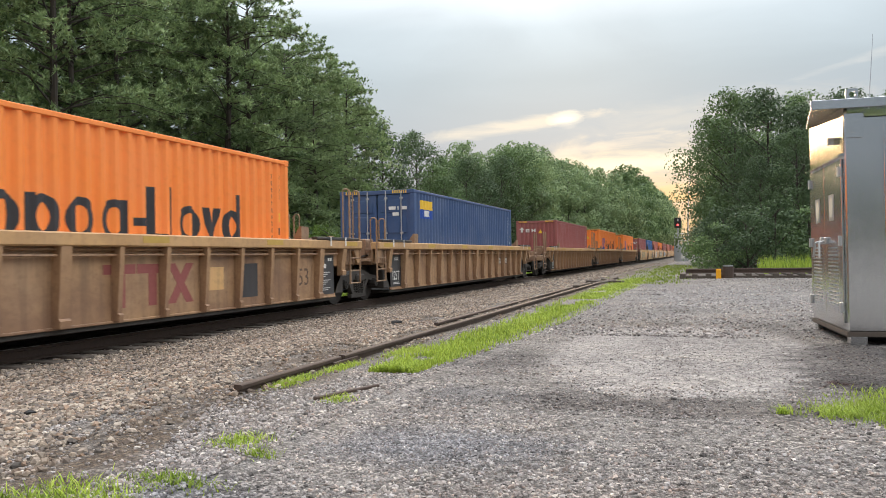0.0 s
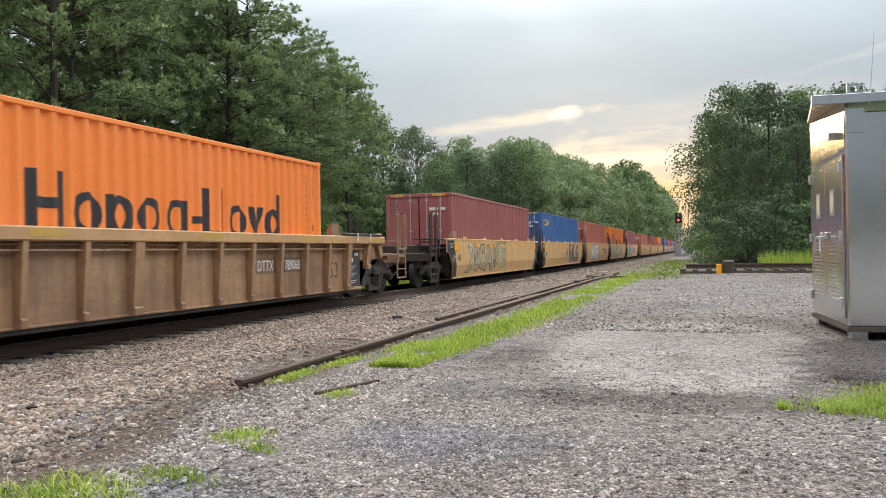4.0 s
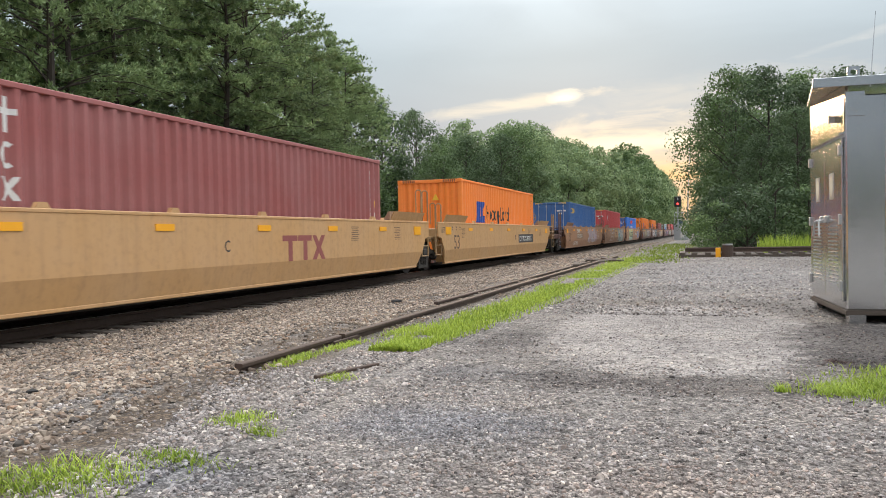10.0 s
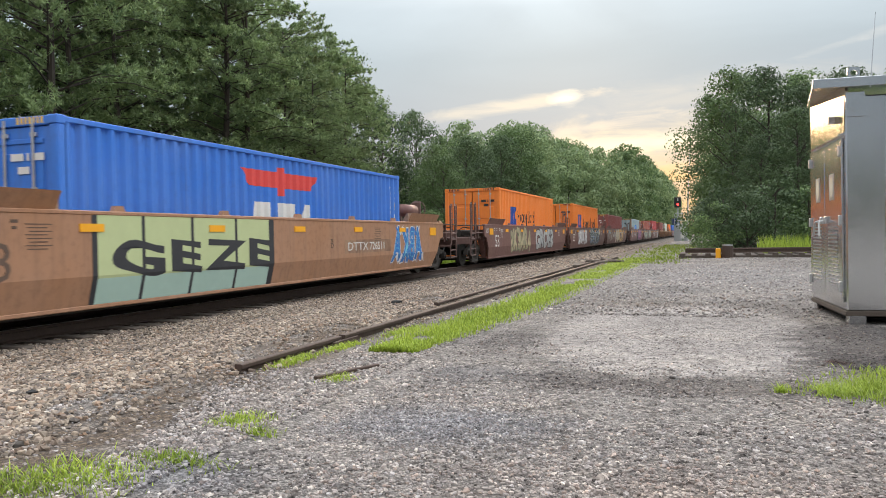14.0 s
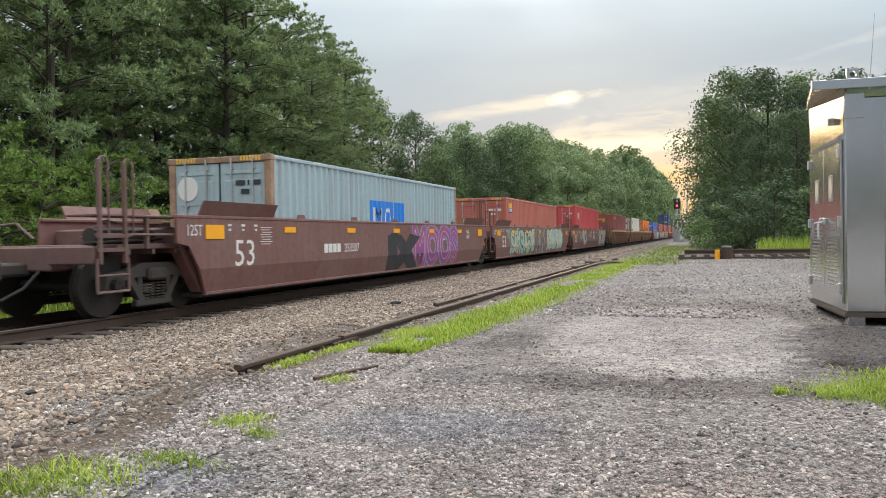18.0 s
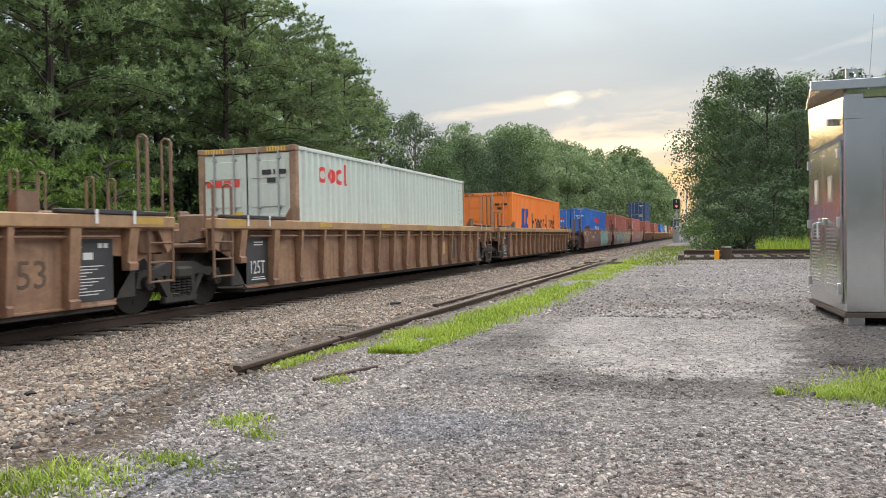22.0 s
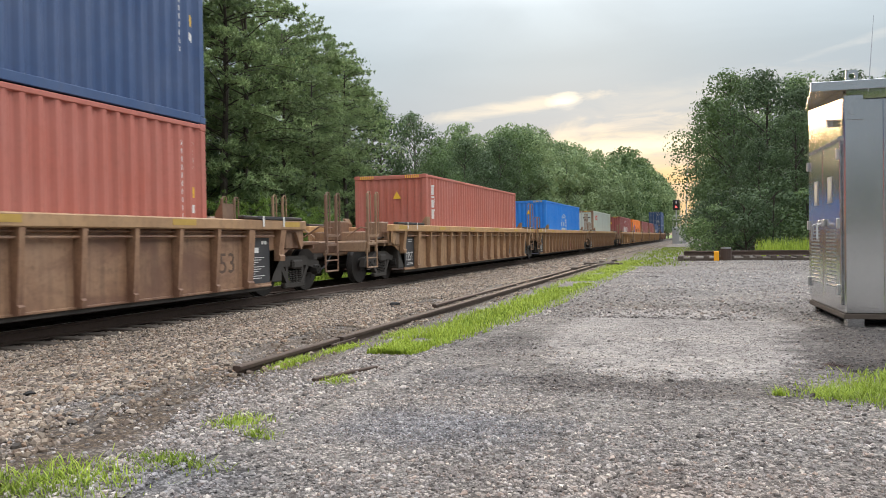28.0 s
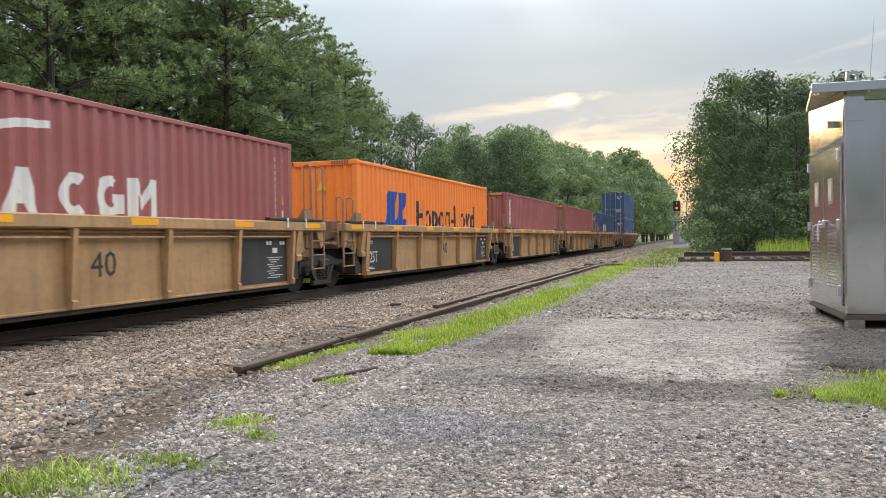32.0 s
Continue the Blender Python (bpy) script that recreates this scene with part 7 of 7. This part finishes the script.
def build_grass():
    rng = np.random.default_rng(11)
    n = 26000
    y = 6.7 + 27 * rng.random(n) ** 1.7
    mid = np.interp(y, [5.7, 7, 9, 12, 16, 22, 30, 34], [-2.75, -2.80, -2.72, -2.66, -2.68, -2.7, -2.65, -2.5])
    half = np.interp(y, [5.7, 6.5, 9, 12, 16, 22, 34], [0.06, 0.2, 0.38, 0.42, 0.45, 0.5, 0.6])
    x = mid + half * rng.normal(0, 0.5, n).clip(-1.1, 1.1)
    p = np.stack([x, y], 1)
    gap = np.array([noise.noise(Vector((a * 1.6, b * 0.8, 3))) for a, b in p])
    p = p[gap > -0.32]
    blades("grass_strip", "bright green grass growing along the old rail", p, rng.uniform(0.02, 0.085, len(p)), "grass", 12, 0.006, 1.1)
    spots = [(-2.75, 2.85, 0.32, 0.2, 420), (-2.45, 3.15, 0.22, 0.10, 200), (-2.62, 3.95, 0.15, 0.16, 200), (-2.35, 3.75, 0.09, 0.07, 90), (-2.66, 5.35, 0.10, 0.12, 130),
             (-3.42, 6.0, 0.08, 0.35, 420), (-3.38, 6.9, 0.08, 0.4, 300), (-3.25, 8.2, 0.12, 0.5, 500), (1.25, 5.9, 0.38, 0.42, 1700), (0.85, 5.75, 0.18, 0.2, 300),
             (1.55, 6.5, 0.4, 0.3, 900), (1.35, 4.95, 0.15, 0.16, 300), (0.5, 5.7, 0.06, 0.06, 60), (-2.9, 2.6, 0.4, 0.2, 420)]
    for x, y, rx, ry, c in spots:
        c = c * 2
        q = np.stack([rng.normal(x, rx * 0.55, c), rng.normal(y, ry * 0.55, c)], 1)
        blades("grass_tuft", "small tuft of green grass in the gravel", q, rng.uniform(0.012, 0.055, c) * (1.0 if x < 0 else 1.3), "grass", int(c + x * 10 + 50), 0.0035, 1.5)
    # rough grass beyond the track and behind the side track
    n = 15000
    q = np.stack([-12.6 - 5 * rng.random(n), 8 + 60 * rng.random(n) ** 1.5], 1)
    blades("verge_grass", "rough green verge between the track and the woods", q, rng.uniform(0.15, 0.5, n), "grass", 21, 0.02, 0.5)
    q = np.stack([rng.uniform(2.5, 12, 4000), rng.uniform(37, 42, 4000)], 1)
    blades("weeds", "pale tall weeds behind the side track", q, rng.uniform(0.3, 1.0, 4000), "grass", 22, 0.015, 0.4)
    q = np.stack([rng.normal(-2.0, 0.7, 2600), rng.uniform(28, 70, 2600)], 1)
    blades("grass_strip", "bright grass near the signal", q, rng.uniform(0.04, 0.13, 2600), "grass", 23, 0.02, 0.5)


build_stones()
build_grass()


# ---- trees ----
def quads(c, size, rng, aspect, facing):
    """Leaf-shaped quads round the centres c that look along facing."""
    n = len(c)
    a = np.cross(facing, rng.normal(size=(n, 3)))
    a /= np.linalg.norm(a, axis=1)[:, None]
    b = np.cross(facing, a)
    b /= np.linalg.norm(b, axis=1)[:, None]
    s = (size * rng.uniform(0.6, 1.3, n))[:, None]
    v = np.stack([c - a * s, c - b * s * aspect, c + a * s, c + b * s * aspect], 1)
    return v.reshape(-1, 3), np.arange(n * 4).reshape(-1, 4)


def limb(shape, a, b, r0, r1, bend, n=3):
    p = [Vector(a).lerp(Vector(b), k / n) + Vector((0, 0, bend * math.sin(math.pi * k / n))) for k in range(n + 1)]
    for k in range(n):
        shape.tube(p[k], p[k + 1], r0 + (r1 - r0) * k / n, r0 + (r1 - r0) * (k + 1) / n, n=5, caps=False)
    return p


def pine_meshes(seed, height=15.0, bare=0.25, spread=3.4, mat="needles", limbs=54, twigs=9, needles=26, needle=0.19, tufts=3):
    """A pine: a straight trunk, limbs with side twigs in flat sprays, a soft tuft of needles along each twig."""
    rng = np.random.default_rng(seed)
    wood = Shape()
    pts = [Vector((0.12 * math.sin(k * 0.9 + seed), 0.12 * math.cos(k * 0.7 + seed), height * k / 7 - (0.3 if k == 0 else 0))) for k in range(8)]
    for k in range(7):
        wood.tube(pts[k], pts[k + 1], 0.20 * (1 - k / 7.6) * height / 15, 0.20 * (1 - (k + 1) / 7.6) * height / 15, n=8, caps=False)
    centres, ways = [], []
    for k in range(limbs):
        t = bare + (0.985 - bare) * (k + rng.random()) / limbs
        z = t * height
        ln = spread * (0.30 + 0.70 * math.sin(math.pi * min(1, (1 - t) / (1 - bare) * 0.75 + 0.06))) * rng.uniform(0.55, 1.2)
        az = rng.uniform(0, 2 * np.pi)
        rise = rng.uniform(-0.10, 0.25) + 0.5 * max(0, t - 0.8) * 3
        p = limb(wood, (0, 0, z), (ln * math.cos(az), ln * math.sin(az), z + ln * rise), 0.032, 0.008, 0.12 * ln)
        for j in range(twigs):
            u = 0.18 + 0.82 * (j + rng.random()) / twigs
            i = min(2, int(u * 3))
            c = np.array(p[i].lerp(p[i + 1], u * 3 - i))
            side = az + (1 if j % 2 else -1) * rng.uniform(0.35, 1.0) * (1.15 - 0.6 * u)
            tw = (0.22 * ln + 0.18) * rng.uniform(0.6, 1.2) * (1.25 - 0.6 * u)
            way = np.array([math.cos(side), math.sin(side), rng.uniform(0.05, 0.45)])
            for q in range(tufts):
                centres.append(c + way * tw * (q + 1) / tufts + rng.normal(0, 0.085, 3))
                ways.append(way)
    c = np.repeat(np.array(centres), needles, axis=0)
    n = len(c)
    d = rng.normal(size=(n, 3)) + np.repeat(np.array(ways), needles, axis=0) * 0.5 + np.array([0, 0, 0.45])
    d /= np.linalg.norm(d, axis=1)[:, None]
    out = c * np.array([1, 1, 0])
    out /= np.linalg.norm(out, axis=1)[:, None] + 0.3
    facing = out * 0.5 + np.array([0, 0, 0.45]) + rng.normal(0, 0.45, size=(n, 3))
    s = np.cross(facing, d)
    s /= np.linalg.norm(s, axis=1)[:, None] + 1e-6
    ln = (needle * rng.uniform(0.6, 1.3, n))[:, None]
    w = ln * 0.14
    v = np.stack([c + s * w + d * ln * 0.15, c - s * w + d * ln * 0.15, c + d * ln], 1).reshape(-1, 3)
    soft = np.cross(s, d) * -1.0
    soft = np.where((soft * facing).sum(1)[:, None] < 0, -soft, soft) * 0.6 + facing * 0.5 + out * 0.3
    return wood.mesh("trunk", "bark"), fast_mesh("crown", v, np.arange(n * 3).reshape(-1, 3), mat, np.repeat(soft, 3, axis=0))


def broad_meshes(seed, height=12.0, width=6.0, leaves=5000, mat="leaves", low=0.15, leaf=0.135, clumps=46):
    """A broad-leaved tree: forked trunk, limbs to each clump, leaves on the outer shell of uneven clumps."""
    rng = np.random.default_rng(seed)
    wood = Shape()
    top = Vector((rng.uniform(-0.3, 0.3), rng.uniform(-0.3, 0.3), height * 0.8))
    limb(wood, (0, 0, -0.3), top, 0.20 * height / 12, 0.04, 0.0, 5)
    cs, rad = [], []
    for k in range(clumps):
        t = low + (1 - low) * (k + rng.random()) / clumps
        prof = math.sin(math.pi * min(0.97, 0.18 + 0.80 * (t - low) / (1 - low))) ** 0.7
        r = width / 2 * prof * math.sqrt(rng.uniform(0.10, 1.0))
        a = rng.uniform(0, 2 * np.pi)
        c = np.array([r * math.cos(a), r * math.sin(a), t * height - 0.3])
        cs.append(c)
        rad.append(rng.uniform(0.35, 1.0) ** 1.3 * 1.5 * width / 6 * (0.55 + 0.45 * prof))
        if k % 2 == 0:
            limb(wood, (0, 0, max(0.3, t * height - r * 0.8 - 0.4)), c, 0.05, 0.015, 0.1, 2)
    rad = np.array(rad)
    pick = rng.choice(clumps, leaves, p=rad ** 2 / (rad ** 2).sum())
    d = rng.normal(size=(leaves, 3)) + np.array([0, 0, 0.35])
    d /= np.linalg.norm(d, axis=1)[:, None]
    lump = 1 + 0.22 * np.sin(d[:, 0] * 5 + pick) * np.cos(d[:, 1] * 5 + pick * 2.3)
    rr = rad[pick] * lump * (1.06 - 0.5 * rng.random(leaves) ** 2.2)
    c = np.array(cs)[pick] + d * rr[:, None] * np.array([1, 1, 0.75])
    shade = d + rng.normal(0, 0.30, size=(leaves, 3))
    v, f = quads(c, leaf * width / 6 if width > 6 else leaf, rng, 0.6, shade)
    return wood.mesh("trunk", "bark"), fast_mesh("crown", v, f, mat, np.repeat(shade, 4, axis=0))


def tree(meshes, x, y, label, group, scale=1.0, turn=0.0, name="tree", sz=1.0):
    t = thing(name, label, "tree" if name != "bush" else "bush", group)
    part("trunk", meshes[0], "bark", t)
    part("crown", meshes[1], "needles", t)
    t.location, t.rotation_euler, t.scale = (x, y, (ground_z(x, y) if y < 290 else -0.66) - 0.05), (0, 0, turn), (scale, scale, scale * sz)
    return t


# the outline of the wood against the sky: bearing in degrees right of the track's line, height in degrees
SKYLINE = ((-30.3, 17.2), (-28.0, 14.1), (-26.3, 13.7), (-24.6, 12.9), (-23.8, 12.6), (-23.2, 9.9), (-22.2, 8.5), (-20.7, 9.4), (-19.3, 7.5), (-18.4, 7.0), (-17.6, 8.3), (-16.7, 8.3),
           (-15.9, 6.6), (-14.6, 7.8), (-13.5, 8.4), (-11.4, 8.1), (-10.3, 7.0), (-9.3, 7.0), (-8.3, 6.5), (-6.5, 6.5), (-4.9, 6.4), (-3.9, 5.7), (-2.9, 4.5), (-2.1, 2.8))


def wood_height(x, y, z=-0.7, beside=0.0):
    """How tall a tree stands at (x, y) to reach the wood's outline, there or some degrees beside it."""
    bear = math.degrees(math.atan2(x, y)) + beside
    rise = float(np.interp(bear, [p[0] for p in SKYLINE], [p[1] for p in SKYLINE]))
    return EYE.z - z + math.hypot(x, y) * math.tan(radians(rise))


def build_trees():
    rng = random.Random(4)
    pines = [pine_meshes(31, 15.5, 0.16, 3.9, limbs=78), pine_meshes(32, 15.0, 0.20, 3.5, limbs=74), pine_meshes(33, 14.0, 0.08, 3.8, limbs=76)]
    deep = pine_meshes(34, 15.0, 0.12, 3.9, limbs=44, needle=0.24)
    lab = "tall dark green pine in the lineside wood"
    grp = "pines behind the track"
    spots = []
    for k in range(9):     # front row
        y = 13 + k * 3.3
        spots.append((-21.5 + rng.uniform(-1.3, 1.3), y + rng.uniform(-0.9, 0.9), rng.uniform(0.95, 1.12)))
    for k in range(10):
        spots.append((-26.0 + rng.uniform(-1.2, 1.2), 17 + k * 3.55 + rng.uniform(-1, 1), rng.uniform(1.0, 1.2)))
    for k in range(9):
        spots.append((-31.0 + rng.uniform(-1.5, 1.5), 22 + k * 4.4 + rng.uniform(-1, 1), rng.uniform(1.05, 1.25)))
    spots += [(-23.4, 43.0, 0.80), (-22.9, 47.8, 0.92)]
    for x, y, s in spots:
        tall = wood_height(x, y, beside=3.4 if y < 47 or x < -23 else 0.0) / 15.0
        tree(pines[rng.randrange(3)] if x > -28.5 else deep, x, y, lab, grp, min(s * 0.97, tall) if x / y > -0.62 else s * 0.97, rng.uniform(0, 6.28), "pine_tree")
    young = [pine_meshes(41, 3.6, 0.03, 1.3, "young", 34, 6, 20, 0.12, 3), pine_meshes(42, 3.2, 0.03, 1.5, "young", 30, 6, 20, 0.12, 3)]
    for k in range(22):
        y = 10.5 + k * 0.95
        tree(young[k % 2], -16.2 + rng.uniform(-1.0, 0.9), y, "bright green young pine at the wood's edge", "young pines", rng.uniform(0.75, 1.2) * (1.12 if k < 8 else 0.85), rng.uniform(0, 6.28), "young_pine")
    # two of the far trees take the leaf colour lightened for haze
    far = [broad_meshes(71, 12, 6.5, 5000, "leaves_hazed", leaf=0.17, clumps=60), broad_meshes(72, 12, 5.6, 5000, leaf=0.17, clumps=60), broad_meshes(73, 12, 6.0, 6500, "leaves_hazed", leaf=0.15, clumps=60)]
    bro = [broad_meshes(51, 12, 6.5, 13000, leaf=0.095, clumps=90), broad_meshes(52, 12, 5.6, 12000, "leaves_dark", leaf=0.095, clumps=80), broad_meshes(53, 12, 7.0, 13000, low=0.05, leaf=0.095, clumps=90)]
    back = broad_meshes(74, 12, 6.5, 1600, "leaves_dark", leaf=0.32, clumps=40)
    low = [broad_meshes(61, 4.0, 4.2, 4200, low=0.0, leaf=0.09, clumps=30), broad_meshes(62, 4.0, 4.6, 4200, "leaves_dark", low=0.0, leaf=0.09, clumps=30)]
    for k in range(14):
        y = 29 + k * 2.6
        tree(low[k % 2], -17.2 + rng.uniform(-1, 0.8), y + rng.uniform(-0.6, 0.6), "leafy green shrub below the pines", "lineside shrubs", rng.uniform(0.6, 1.0), rng.uniform(0, 6.28), "bush")
    for k in range(16):     # thicket added deep in the pines, its dark leaf colour standing for shade
        tree(low[1], -34 + (k % 3) * 4.5 + rng.uniform(-1, 1), 16 + k * 3.4, "dark thicket among the pine trunks", "lineside shrubs", rng.uniform(1.3, 2.0), rng.uniform(0, 6.28), "bush")
    # mixed wood from 55 to 150 m
    for k in range(22):
        x, y = -20 + rng.uniform(-2, 2), 55 + k * 4.6 + rng.uniform(-1, 1)
        h = wood_height(x, y) * rng.uniform(0.76, 0.95)
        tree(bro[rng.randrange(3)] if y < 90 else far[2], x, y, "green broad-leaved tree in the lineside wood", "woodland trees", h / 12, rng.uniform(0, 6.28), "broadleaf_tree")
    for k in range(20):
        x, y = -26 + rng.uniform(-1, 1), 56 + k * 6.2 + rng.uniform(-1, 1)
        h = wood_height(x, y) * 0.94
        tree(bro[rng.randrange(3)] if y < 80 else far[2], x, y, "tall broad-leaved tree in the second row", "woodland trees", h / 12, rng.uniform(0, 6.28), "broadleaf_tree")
    for k in range(26):     # the far wood closes in on the track
        x, y = -17.5 + rng.uniform(-1.5, 1.0), 150 + k * 11
        h = wood_height(x, y) * rng.uniform(0.90, 1.0)
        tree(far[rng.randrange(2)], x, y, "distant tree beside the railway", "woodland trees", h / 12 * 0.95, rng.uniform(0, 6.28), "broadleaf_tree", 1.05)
    for k in range(26):     # woods on the other side of the lot, mirrored in the metal case
        tree(back, -60 + k * 6 + rng.uniform(-1, 1), -150 + rng.uniform(-8, 8), "tall tree on the far side of the lot", "trees across the lot", rng.uniform(0.9, 1.2) * 1.25, rng.uniform(0, 6.28), "broadleaf_tree")
    # right side, behind the side track; low trees take the dark leaves for shade
    right = [(4.6, 62, 13.4, 1), (2.3, 68, 14.4, 0), (6.8, 60, 11.6, 1), (9.8, 62, 12.6, 1), (12.8, 58, 12.0, 0), (1.8, 76, 13.4, 2), (8.0, 72, 14.6, 0), (12.0, 72, 14.8, 1), (4.4, 84, 16.9, 2),
             (5.4, 51, 8.6, 1), (3.4, 52, 7.2, 1), (8.5, 50, 8.0, 1), (11.5, 48, 7.8, 1), (4.6, 118, 18.0, 0), (5.4, 135, 19.0, 1), (5.0, 160, 19, 2), (15.5, 56, 11.5, 1)]
    for x, y, h, m in right:
        tree(bro[m], x, y, "dense green broad-leaved tree behind the side track", "trees by the signal", h / 12, rng.uniform(0, 6.28), "broadleaf_tree")
    for x, y, s, m in ((0.75, 44, 0.7, 0), (2.2, 43.5, 0.8, 1), (3.6, 45.5, 1.0, 1), (5.4, 45, 0.9, 0), (1.2, 52, 1.0, 1), (7.4, 44, 0.9, 1), (9.6, 45, 0.8, 0), (0.9, 62, 1.0, 0)):
        tree(low[m], x, y, "leafy bush at the foot of the trees", "trees by the signal", s, rng.uniform(0, 6.28), "bush")


build_trees()


# ---- motion of the train ----
GONE = [0, 40.35, 80.94, 121.43, 161.8, 202.1, 242.41, 282.79, 323.25, 363.8, 404.37, 444.88, 485.31, 525.59, 565.93, 606.47, 647.08]


def travelled(t):
    """Metres that the train has gone at t seconds."""
    return float(np.interp(t, [k * 2.0 for k in range(17)], GONE))


def motions():
    times = [k * 2.0 for k in range(17)]
    for ob, mid, z in MOVERS:
        walk(ob, [(t, pose(XC, mid - travelled(t), z)) for t in times])
    # wheels turn while they are near enough to be seen turning
    for w, mid, y, dy in WHEELSETS:
        t0 = max(0.0, min(31.9, (mid + y - 45) / 20.2))
        t1 = max(0.0, min(32.0, (mid + y + 8) / 20.2))
        f0, f1 = int(t0 * FPS), int(t1 * FPS)
        if f1 - f0 < 2:
            continue
        fs = sorted({0, *range(f0, f1 + 1), 32 * FPS})
        rows = []
        for f in fs:
            s = travelled(min(max(f, f0), f1) / FPS)
            rows.append((f / FPS, pose(0, dy, 0.48, math.degrees(s / 0.48) % 360)))
        walk(w, rows)


motions()
